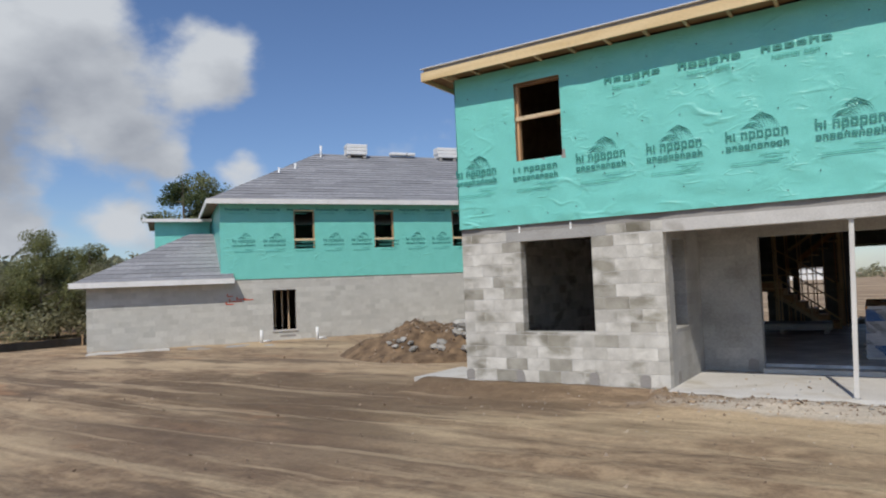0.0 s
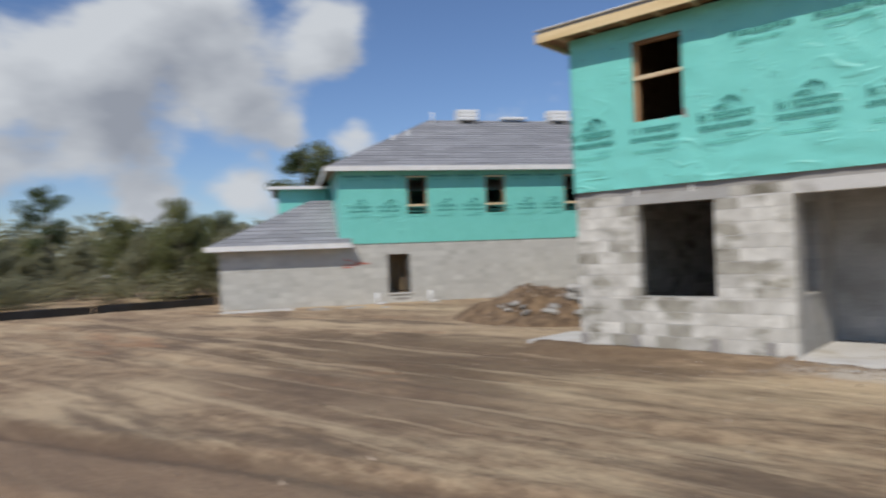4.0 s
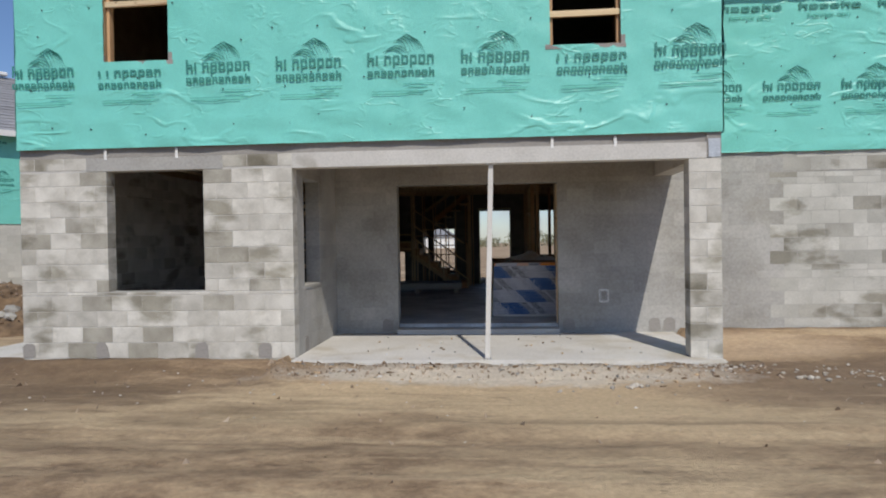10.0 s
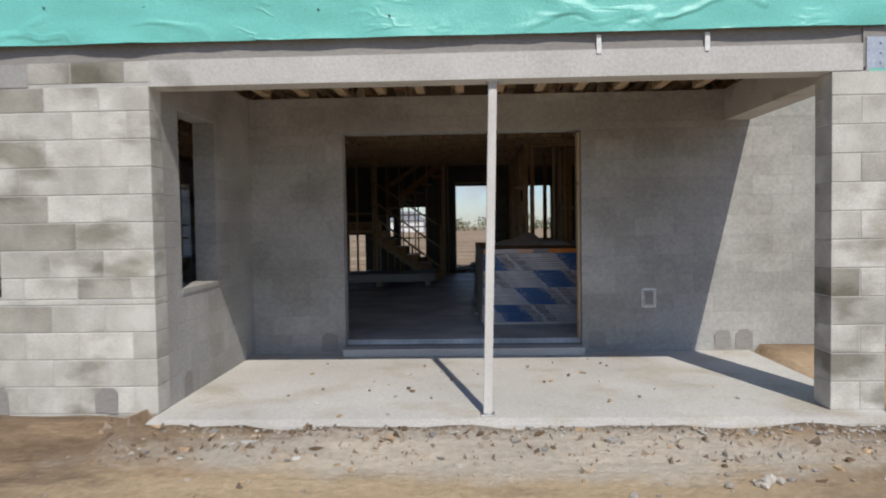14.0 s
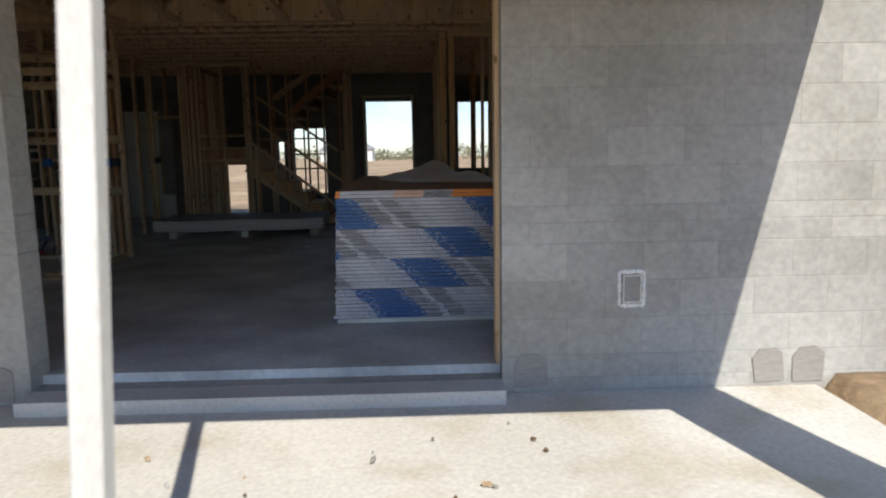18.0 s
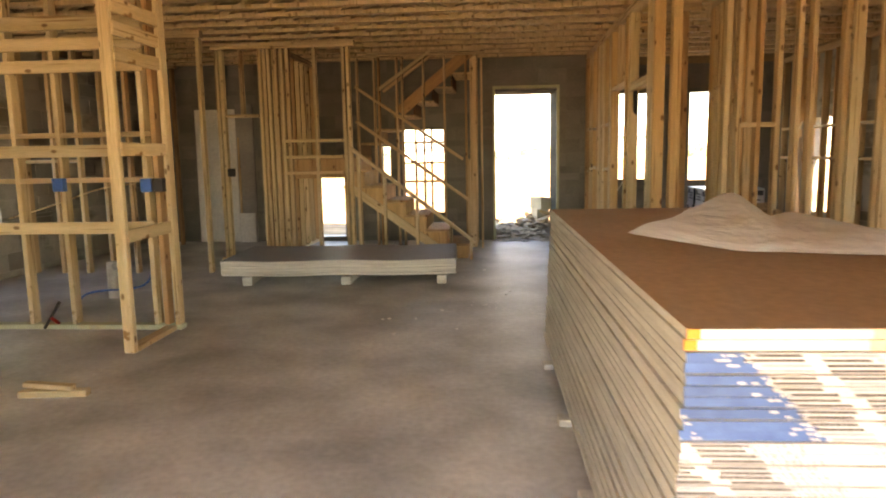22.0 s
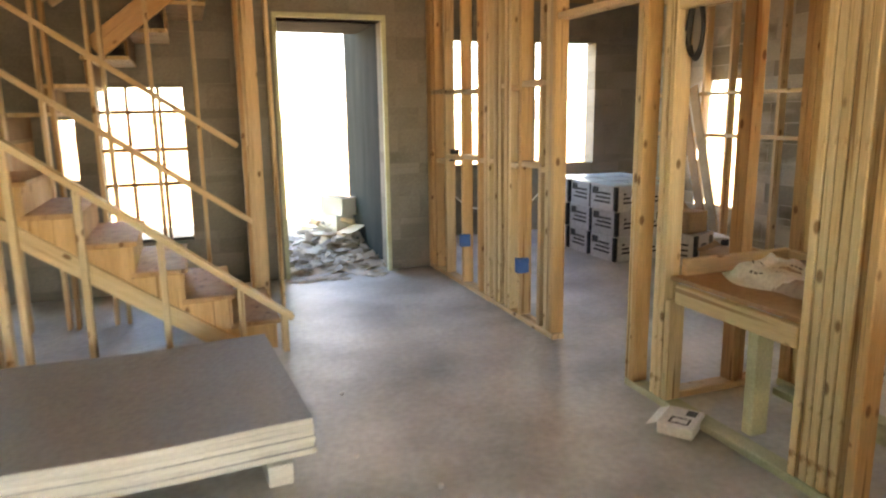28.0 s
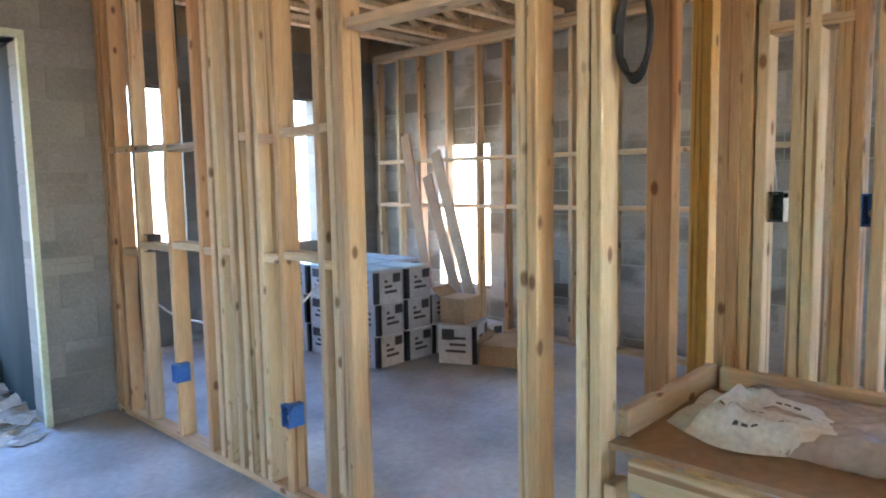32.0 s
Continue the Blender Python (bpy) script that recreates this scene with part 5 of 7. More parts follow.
stud_wall("wall_stud_niche_back", "y", 1.74, 7.76, 8.83, ZC, [7.80, (7.95, M_WOOD_R), 8.16, (8.34, M_WOOD), (8.405, M_WOOD_R), (8.45, M_WOOD_O), (8.53, M_WOOD_Y), (8.572, M_WOOD_Y), (8.686, M_WOOD), (8.728, M_WOOD_O), (8.77, M_WOOD_R), (8.808, M_WOOD_R)], "bare stud wall behind the shelf niche", blocking=[(8.18, 8.32, 1.5), (8.42, 8.67, 1.879)])
stud_wall("wall_stud_niche_side", "x", 8.92, 1.06, 1.62, ZC, [(1.455, M_WOOD_R), (1.495, M_WOOD_R)], "bare stud wall at the niche's far side")
stud_wall("wall_stud_closet", "y", 1.98, 8.94, 9.04, ZC, [(8.968, M_WOOD_A), (9.008, M_WOOD_A)], "short stud return with an amber post")
stud_wall("wall_stud_east", "y", 4.20, 9.0, 13.4, ZC, [9.1, 9.5, 10.25, 10.6, 11.0, 11.35, 11.68, 12.0, 12.38, 12.75, 13.05, 13.35], "bare stud furring with two rows of blocking", blocking=[(9.1, 13.35, 1.60), (9.1, 13.35, 1.16)])
stud_wall("wall_stud_pantry", "x", 6.95, -4.6, -2.76, ZC, [-4.45, (-3.98, M_WOOD_Y), (-3.63, M_WOOD_Y), (-2.96, M_WOOD_Y), (-2.875, M_WOOD_R), (-2.79, M_WOOD_Y)], "bare stud wall with ladder blocking", base=True)
stud_wall("wall_stud_kitchen", "x", 9.50, -5.8, -3.58, ZC, [-5.75, -5.4, -5.1, -4.8, -4.5, -4.3, -4.12, -3.62], "dim bare stud wall", base=False, blocking=[(-5.75, -5.1, 1.3)])
stud_wall("wall_stud_corner", "x", 11.95, -5.62, -5.06, ZC, [(-5.58, M_WOOD_D), (-5.52, M_WOOD_D), (-5.30, M_WOOD_D), (-5.24, M_WOOD_D), (-5.12, M_WOOD_D)], "dark stud posts in the far corner", base=False)
stud_wall("wall_stud_stairs", "x", 10.42, -3.86, -2.06, ZC, [(-3.79, M_WOOD_Y), (-3.735, M_WOOD_Y), (-3.25, M_WOOD_Y), (-3.19, M_WOOD), (-3.13, M_WOOD_Y), (-3.05, M_WOOD), (-2.97, M_WOOD_Y), (-2.90, M_WOOD), (-2.56, M_WOOD_Y), (-2.20, M_WOOD_Y), (-2.14, M_WOOD_Y)],
    "bare stud wall beside the staircase", openings=[(-3.70, -3.28, 1.80)], blocking=[(-3.0, -2.24, 1.50), (-3.0, -2.24, 1.30), (-3.0, -2.24, 1.10)])
stud_wall("wall_stud_landing", "y", -3.13, 10.50, 12.36, ZC, [10.55, 10.72, 10.9, 11.1, 11.3, 11.55, 11.8, 12.05, 12.3], "close-set studs under and beside landing")
stud_wall("wall_stud_stair_back", "x", 11.42, -2.1, -0.50, ZC, [-2.24, -2.0, (-1.94, M_WOOD_R), -1.70, -1.62, -1.33, -1.05, -0.75, (-0.54, M_WOOD)], "thin studs between the two stair flights", sub=0.026, base=False)
stud_wall("wall_stud_entry", "y", -0.66, 11.50, 12.36, ZC, [11.53, 11.60, 11.75, 11.95, 12.15, 12.33], "close-set studs beside the entry")

# pantry corner: post, ladder boards and returns
pn = holder("pantry_frame", "pale wooden corner post with flat ladder boards", "framing", -2.83, 6.29, 0, kind="structure")
inv = pn.matrix_basis.inverted()
beam("corner_post", inv @ Vector((-2.83, 6.295, 0.0)), inv @ Vector((-2.84, 6.31, ZC)), 0.075, 0.05, M_WOOD_Y, pn)
beam("bottom_plate", inv @ Vector((-2.83, 6.33, 0.019)), inv @ Vector((-2.84, 6.90, 0.019)), 0.038, 0.089, M_WOOD, pn, up=(1, 0, 0))
for z, h in ((2.31, 0.10), (2.16, 0.09), (2.00, 0.09), (1.38, 0.09), (0.80, 0.09)):
    beam("ladder_board", inv @ Vector((-4.6, 6.88, z)), inv @ Vector((-2.9, 6.88, z)), h, 0.038, M_WOOD_Y, pn)
    beam("ladder_board", inv @ Vector((-2.80, 6.31, z)), inv @ Vector((-2.80, 6.92, z)), h, 0.03, M_WOOD_Y, pn, up=(1, 0, 0))
for z in (1.50, 1.16):
    beam("thin_rail", inv @ Vector((-4.6, 6.95, z)), inv @ Vector((-2.9, 6.95, z)), 0.038, 0.08, M_WOOD, pn)

# ---- staircase ----
RUN, RISE, NOSE = 0.26, 0.185, -0.70
st = holder("staircase", "rough wooden staircase with stringers and sloped rails", "staircase", -1.5, 10.9, 0, kind="structure")
si = st.matrix_basis.inverted()


def sbox(name, x0, x1, y0, y1, z0, z1, mat):
    c = Vector(((x0 + x1) / 2, (y0 + y1) / 2, (z0 + z1) / 2))
    return part(name, chamfered(x1 - x0, y1 - y0, z1 - z0, 0.004, mat), None, st, at=Matrix.Translation(si @ c))


for i in range(6):
    x = NOSE - i * RUN
    sbox("riser", x - 0.02, x, 10.47, 11.36, i * RISE, (i + 1) * RISE - 0.028, M_WOOD_R if i % 3 == 1 else M_WOOD_O)
    sbox("tread", x - RUN - 0.02, x + 0.025, 10.47, 11.36, (i + 1) * RISE - 0.027, (i + 1) * RISE, M_WOOD_R)
    x2 = -2.26 + i * RUN
    sbox("riser", x2, x2 + 0.02, 11.48, 12.36, 1.295 + i * RISE, 1.295 + (i + 1) * RISE - 0.028, M_WOOD_D)
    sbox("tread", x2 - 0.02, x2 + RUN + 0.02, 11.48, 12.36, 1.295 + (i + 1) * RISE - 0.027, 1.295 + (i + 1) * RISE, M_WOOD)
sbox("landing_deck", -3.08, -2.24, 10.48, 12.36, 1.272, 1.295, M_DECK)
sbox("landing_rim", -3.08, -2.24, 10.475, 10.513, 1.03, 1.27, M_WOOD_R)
sbox("landing_rim", -3.08, -2.24, 11.40, 11.44, 1.03, 1.27, M_WOOD_D)
sbox("landing_rim", -2.28, -2.24, 10.52, 12.34, 1.03, 1.27, M_WOOD_R)
sl = RISE / RUN
for y in (10.452, 11.375):
    beam("stringer", si @ Vector((-2.24, y, 0.955)), si @ Vector((-0.92, y, 0.955 - 1.32 * sl)), 0.10, 0.036, M_WOOD_Y, st)
saw = bmesh.new()
outline = [(NOSE - 0.02, 0.0), (NOSE - 0.02, RISE - 0.03)]
for i in range(1, 6):
    outline += [(NOSE - i * RUN - 0.02, i * RISE - 0.03), (NOSE - i * RUN - 0.02, (i + 1) * RISE - 0.03)]
outline += [(-2.24, 6 * RISE - 0.03), (-2.24, 0.90), (NOSE - 0.25, 0.0)]
sf_ = saw.faces.new([saw.verts.new(si @ Vector((x, 10.47, z))) for x, z in outline])
se = bmesh.ops.extrude_face_region(saw, geom=[sf_])
bmesh.ops.translate(saw, vec=(0, 0.035, 0), verts=[v for v in se["geom"] if isinstance(v, bmesh.types.BMVert)])
bmesh.ops.triangulate(saw, faces=[f for f in saw.faces if len(f.verts) > 4])
bmesh.ops.recalc_face_normals(saw, faces=saw.faces)
part("cut_stringer", saw, M_WOOD_O, st)
beam("sloped_plate", si @ Vector((-2.16, 10.40, 1.41)), si @ Vector((-0.61, 10.40, 0.21)), 0.038, 0.089, M_WOOD_Y, st)
for x in (-2.05, -1.73, -1.33, -0.91):
    beam("short_stud", si @ Vector((x, 10.40, 0.0)), si @ Vector((x, 10.40, 1.39 - (x + 2.16) * 0.774)), 0.038, 0.06, M_WOOD_Y, st)
beam("newel", si @ Vector((-0.66, 10.40, 0.0)), si @ Vector((-0.66, 10.40, 0.24)), 0.038, 0.085, M_WOOD_Y, st)
beam("sloped_rail", si @ Vector((-2.26, 11.36, 2.23)), si @ Vector((-0.80, 11.36, 1.23)), 0.038, 0.07, M_WOOD, st)
beam("sloped_rail", si @ Vector((-2.26, 11.36, 1.77)), si @ Vector((-0.72, 11.36, 0.67)), 0.038, 0.07, M_WOOD, st)
beam("end_stud", si @ Vector((-0.72, 11.36, 0.0)), si @ Vector((-0.72, 11.36, 1.23)), 0.038, 0.07, M_WOOD, st)
beam("stringer", si @ Vector((-2.24, 12.34, 1.58)), si @ Vector((-0.50, 12.34, 1.58 + 1.74 * 0.81)), 0.15, 0.036, M_WOOD_R, st)
beam("stringer", si @ Vector((-1.67, 11.47, 1.89)), si @ Vector((-0.70, 11.47, 2.68)), 0.15, 0.036, M_WOOD_R, st)
beam("upper_rail", si @ Vector((-1.96, 11.42, 2.18)), si @ Vector((-1.22, 11.42, 2.69)), 0.045, 0.089, M_WOOD_Y, st)
beam("upper_rail", si @ Vector((-1.90, 11.50, 2.17)), si @ Vector((-1.16, 11.50, 2.69)), 0.038, 0.06, M_WOOD, st)

# bars across the side window
wb = holder("window_5", "side window opening crossed by thin wooden strips", "window", kind="structure")
for z in (2.05, 1.30, 1.04):
    beam("strip", (-5.9, 8.35, z), (-5.9, 9.1, z), 0.035, 0.03, M_WOOD_D, wb, up=(1, 0, 0))
for y in (8.72,):
    beam("strip", (-5.86, y, 0.66), (-5.86, y, 2.15), 0.03, 0.03, M_WOOD_D, wb)
# bars in the stair window
wb = holder("window_4", "stair window opening crossed by thin wooden strips", "window", kind="structure")
for x in (-1.56, -1.32):
    beam("strip", (x, 12.33, 0.42), (x, 12.33, 1.67), 0.03, 0.03, M_WOOD_D, wb)
for z in (1.48, 1.18, 0.9):
    beam("strip", (-1.80, 12.30, z), (-1.12, 12.30, z), 0.03, 0.03, M_WOOD_D, wb)

# ---- porch things ----
prop = holder("porch_prop", "slim pale temporary post under the beam", "post", 0.035, -0.07, -0.13)
beam("shaft", (0, 0, 0.012), (0.072, 0.15, 2.398), 0.062, 0.055, M_PROP, prop)
part("foot_plate", chamfered(0.10, 0.10, 0.012, 0.002, M_METAL), None, prop, at=pose(0, 0, 0.006))
part("head_plate", chamfered(0.10, 0.10, 0.012, 0.002, M_METAL), None, prop, at=pose(0.072, 0.15, 2.404))
ob = holder("outlet_box", "grey metal outlet box set in white mortar", "outlet box", 1.81, B, 0.435)
fr = bmesh.new()
rr = random.Random(8)
for i in range(44):
    a = i / 44 * 6.283
    ex, ez = 0.066 * max(-1, min(1, 1.35 * math.cos(a))), 0.092 * max(-1, min(1, 1.35 * math.sin(a)))
    blob_rock(fr, (ex, 0.002, ez), rr.uniform(0.009, 0.016), rr, 1.2)
part("mortar_rim", fr, M_WHITE, ob)
bx = bmesh.new()
for b in ((-0.05, -0.043, -0.014, 0.0, -0.075, 0.075), (0.043, 0.05, -0.014, 0.0, -0.075, 0.075), (-0.043, 0.043, -0.014, 0.0, 0.068, 0.075), (-0.043, 0.043, -0.014, 0.0, -0.075, -0.068)):
    box_into(bx, *b)
part("box_rim", bx, M_METAL, ob)
solid("box_back", [(-0.043, 0.043, -0.006, -0.002, -0.068, 0.068)], M_BAND, parent=ob)
for x in (0.86, 1.62, -4.85, -3.9):
    e = holder("metal_strap", "short white metal strap hanging over the beam", "strap", x, -0.006, 2.47, group="straps over the beam")
    solid("strap_tail", [(-0.017, 0.017, -0.006, -0.002, -0.03, 0.10)], M_WHITE, parent=e)
    solid("strap_bend", [(-0.017, 0.017, -0.002, 0.018, 0.10, 0.103)], M_WHITE, parent=e)
hb = holder("hanger_bracket", "grey metal hanger on the pillar's top corner", "bracket", 2.79, -0.006, 2.40)
solid("plate", [(-0.07, 0.07, -0.006, -0.002, -0.11, 0.11)], M_METAL, parent=hb)
for z in (-0.07, 0.0, 0.07):
    round_bar("bolt", (0.03, -0.014, z), (0.03, -0.006, z), 0.010, M_METAL, hb, 6)
# pad by the corner and loose bits on the slab
pd = bmesh.new()
pts = [(-7.55, 0.45), (-6.06, -0.05), (-6.06, 1.5), (-7.5, 2.2)]
f = pd.faces.new([pd.verts.new((*p, -0.21)) for p in pts])
ex = bmesh.ops.extrude_face_region(pd, geom=[f])
bmesh.ops.translate(pd, vec=(0, 0, -0.15), verts=[v for v in ex["geom"] if isinstance(v, bmesh.types.BMVert)])
bmesh.ops.recalc_face_normals(pd, faces=pd.faces)
tagged(part("equipment_pad", pd, M_SLAB, None), "small pale concrete pad beside the house corner", "slab")
rr = random.Random(21)
for i in range(120):
    on_slab = rr.random() < 0.28
    x, y = (rr.uniform(-1.9, 2.0), rr.uniform(-0.2, 1.9)) if on_slab else (rr.uniform(-2.3, 3.2), -0.3 - abs(rr.gauss(0.0, 0.28)))
    z = -0.129 if on_slab else ground_z(x, y) - 0.004
    bm = bmesh.new()
    n = rr.randrange(4, 7)
    s = rr.uniform(0.012, 0.045) * (0.5 if on_slab else 1)
    ring = [bm.verts.new((math.cos(6.283 * k / n) * s * rr.uniform(0.6, 1.7), math.sin(6.283 * k / n) * s * rr.uniform(0.4, 0.9), rr.uniform(0, 0.008))) for k in range(n)]
    f = bm.faces.new(ring)
    ex = bmesh.ops.extrude_face_region(bm, geom=[f])
    bmesh.ops.translate(bm, vec=(0, 0, rr.uniform(0.006, 0.02)), verts=[v for v in ex["geom"] if isinstance(v, bmesh.types.BMVert)])
    for v in bm.verts:
        v.co += Vector((rr.uniform(-1, 1), rr.uniform(-1, 1), rr.uniform(-0.4, 0.4))) * s * 0.25
    bmesh.ops.recalc_face_normals(bm, faces=bm.faces)
    tagged(part("scrap", bm, rr.choice((M_SLAB, M_ROCK, M_CARD, M_MOUND, M_MOUND, M_CARD, M_ROCK)), None, at=pose(x, y, z, 0, 0, rr.uniform(0, 360))), "small chip of pale building waste on dirt", "scrap", "scraps by the porch")
# pale cement crumbs spilt along the slab's edge and by the pillar
bm = bmesh.new()
for i in range(420):
    k = rr.random()
    if k < 0.5:
        x, y, r = rr.uniform(-2.3, 2.9), -0.30 - abs(rr.gauss(0, 0.07)), rr.uniform(0.006, 0.018)
    elif k < 0.75:
        x, y, r = rr.gauss(2.75, 0.28), -0.34 - abs(rr.gauss(0, 0.12)), rr.uniform(0.007, 0.026)
    elif k < 0.85:
        x, y, r = rr.gauss(4.4, 0.42), rr.gauss(-0.10, 0.25), abs(rr.gauss(0, 0.014)) + 0.007
    else:
        x, y, r = rr.uniform(-5.0, 4.5), -0.4 - abs(rr.gauss(0, 1.2)), rr.uniform(0.008, 0.022)
    blob_rock(bm, (x, y, ground_z(x, y) + r * 0.25), r, rr, 0.6)
tagged(part("cement_crumbs", bm, M_CRUMB, None), "pale cement crumbs strewn along the slab's edge", "rubble", kind="stuff")
for x, y, turn in ((1.62, -0.98, 20), (3.62, -0.40, -30), (4.85, -0.22, 50)):
    bm = bmesh.new()
    for i in range(9):
        r = rr.uniform(0.02, 0.045)
        blob_rock(bm, (rr.gauss(0, 0.07), rr.gauss(0, 0.03), r * 0.4), r, rr, 0.7)
    tagged(part("mortar_clump", bm, M_CRUMB, None, at=pose(x, y, ground_z(x, y), 0, 0, turn)), "clump of broken pale mortar on the dirt", "rubble", kind="stuff")
# wooden buck on the patio opening's jamb
beam("door_buck", (1.105, 2.47, 0.0), (1.105, 2.47, 2.20), 0.035, 0.10, M_WOOD, None)
tagged(bpy.data.objects["door_buck"], "yellow pine buck board on the opening's jamb", "jamb board", kind="structure")

# ---- board stacks ----
rr = random.Random(12)
X0, X1, Y0, Y1 = 0.115, 1.325, 3.44, 6.68
stk = holder("plasterboard_stack", "tall stack of plasterboard with blue and white end tape", "board stack", X0, Y0, 0, 1.1)
Z0, N, TH = 0.032, 34, 0.0263
for i in range(N):
    dx, dy = rr.uniform(-0.004, 0.004) - 0.010 - 0.034 * (1 - i / N), rr.uniform(-0.006, 0.004)
    if i % 2:
        dx += 0.004
    if i == 0:
        dx -= 0.01
    bm = bmesh.new()
    h = TH - (0.0036 if i % 2 else 0.0024)
    box_into(bm, 0, X1 - X0, 0.001, Y1 - Y0, 0, h)
    for f in bm.faces:
        f.normal_update()
        f.material_index = 1 if f.normal.z > 0.9 and i == N - 1 else 0
    bd = part("board", bm, [M_GYP, M_KRAFT], stk, at=pose(dx, dy, Z0 + i * TH))
    # printed end tape: blue, black-lettered and white fields that step aside board by board
    tape = bmesh.new()
    W = X1 - X0
    row = N - 3 - i

    def mark(c0, c1, z0, z1, mi, lift):
        c0, c1 = max(0.0, c0), min(W, c1)
        if c1 - c0 > 0.003:
            for f in box_into(tape, c0, c1, -0.002 - lift, 0.001 if lift == 0 else -0.002, z0, z1):
                f.material_index = mi

    for half in (1, 0):
        zb, hh = half * h / 2, h / 2
        step = (row % 8) * 2 + (1 - half)
        start = (-0.23, 0.60, 0.385, 0.11)[min(3, max(0, row // 8))] + step * 0.0132 + rr.uniform(-0.008, 0.008) - 2.18
        cells = []
        while start < W:
            u = start
            for wide, kind in ((0.35, 0), (0.115, 2), (0.045, 1), (0.125, 2), (0.13, 4), (0.145, 1), (0.18, 5)):
                cells.append((u, u + wide, kind))
                u += wide
            start += 1.09
        if i >= N - 2:
            cells = [(0, 0.03, 3), (0.03, 0.40, 1), (0.40, 0.60, 6), (0.60, 0.80, 2), (0.80, W, 3)]
        for c0, c1, kind in cells:
            mark(c0, c1, zb, zb + hh, {0: 0, 1: 1, 2: 1, 3: 3, 4: 1, 5: 1, 6: 4}[kind], 0)
            if min(c1, W) - max(c0, 0) < 0.01:
                continue
            q = c0 + rr.uniform(-0.01, 0.01)
            if kind == 2:
                mark(q, c1 + rr.uniform(-0.015, 0.015), zb + hh * 0.20, zb + hh * 0.78, rr.choice((2, 2, 2, 5)), 0.0012)
            while kind in (4, 5) and q < c1 - 0.01:
                ln = rr.uniform(0.004, 0.012)
                late = kind == 5 and q > c0 + 0.09
                mark(q, q + ln, zb + hh * rr.uniform(0.1, 0.4), zb + hh * rr.uniform(0.6, 0.95), rr.choice((0, 0, 5)) if late else 5, 0.0012)
                q += ln + rr.uniform(0.005, 0.012)
            for q in range(5 if kind == 0 else 0):
                u = c0 + rr.choice((0.0, 0.28)) + rr.uniform(0, 0.09)
                mark(u, u + rr.uniform(0.006, 0.02), zb + hh * 0.3, zb + hh * 0.7, 1, 0.0012)
    part("end_tape", tape, [M_TAPE_B, M_TAPE_W, M_TAPE_K, M_TAPE_O, M_TAPE_P, M_TAPE_G], bd)
for y in (0.035, 0.95, 1.72, 2.60):
    part("runner", chamfered(1.20 if y < 0.5 else 1.30, 0.09, 0.031, 0.003, M_GYP), None, stk, at=pose(0.57 if y < 0.5 else 0.54, y, 0.0155))

low = holder("low_board_stack", "low stack of grey-faced plasterboard on short runners", "board stack", -3.17, 8.68, 0, 3.0)
for i in range(6):
    bm = bmesh.new()
    n = 14
    L, W = 2.42, 1.18
    sag = 0.012
    rows = []
    for k in range(n + 1):
        u = L * k / n
        z = -sag * math.sin(math.pi * 2 * u / L) ** 2 + (0.003 * noise.noise((u * 2, i * 3.0, 0)))
        rows.append([bm.verts.new((u, 0, z)), bm.verts.new((u, W, z)), bm.verts.new((u, W, z + 0.0243)), bm.verts.new((u, 0, z + 0.0243))])
    for a, b in zip(rows, rows[1:]):
        for p, q in ((0, 1), (1, 2), (2, 3), (3, 0)):
            f = bm.faces.new((a[p], b[p], b[q], a[q]))
            f.material_index = 1 if p == 2 else 0
    bm.faces.new(rows[0])
    bm.faces.new(rows[-1][::-1])
    bmesh.ops.recalc_face_normals(bm, faces=bm.faces)
    part("board", bm, [M_GYP, M_GYP_FACE], low, at=pose(rr.uniform(-0.006, 0.006), rr.uniform(-0.005, 0.005), 0.102 + i * 0.0255))
for u in (0.25, 1.32, 2.28):
    part("runner", chamfered(0.10, 1.22, 0.088, 0.003, M_GYP), None, low, at=pose(u, 0.59, 0.044, 0, 0, rr.uniform(-3, 3)))

# crumpled plastic sheet on the tall stack
bm = bmesh.new()
n, g = 64, {}
TOPZ = Z0 + N * TH
for i in range(n + 1):
    for j in range(n + 1):
        u, v = i / n, j / n
        front = 5.22 - 0.55 * min(1.0, u / 0.30) ** 0.8 - 0.25 * u
        x = 0.30 + 0.45 * v + u * (1.01 - 0.45 * v) + 0.03 * noise.noise((u * 3, v * 3, 2))
        y = front + (6.0 - 0.35 * u - front) * v + 0.04 * noise.noise((u * 4, 5, v * 2))
        edge = min(1.0, 5 * min(u, v, 1 - u, 1 - v)) ** 0.6
        pk = 0.10 * math.exp(-(((u - 0.36) / 0.13) ** 2 + ((v - 0.62) / 0.3) ** 2))
        rd = 0.065 + 0.02 * math.sin(u * 6 + 1)
        cr = 0.022 * abs(noise.noise((u * 6, v * 6, 0))) + 0.010 * abs(noise.noise((u * 17, v * 17, 3)))
        g[i, j] = bm.verts.new((x, y, TOPZ + 0.003 + edge * (pk + rd + cr)))
for i in range(n):
    for j in range(n):
        f = bm.faces.new((g[i, j], g[i + 1, j], g[i + 1, j + 1], g[i, j + 1]))
        f.smooth = True
tagged(part("plastic_sheet", bm, M_FILM, None), "crumpled cloudy plastic sheet lying on plasterboard", "plastic sheet")

# ---- niche by the hallway ----
nc = holder("niche_shelf", "rough plywood shelf framed into the stud wall", "shelf", 1.0, 8.35, 0)
ni = nc.matrix_basis.inverted()


def nbeam(name, p, q, w, d, mat, up):
    return beam(name, ni @ Vector(p), ni @ Vector(q), w, d, mat, nc, up)


solid("shelf_board", [(-0.015, 0.69, -0.285, 0.49, 0.642, 0.660)], M_KRAFT, parent=nc)
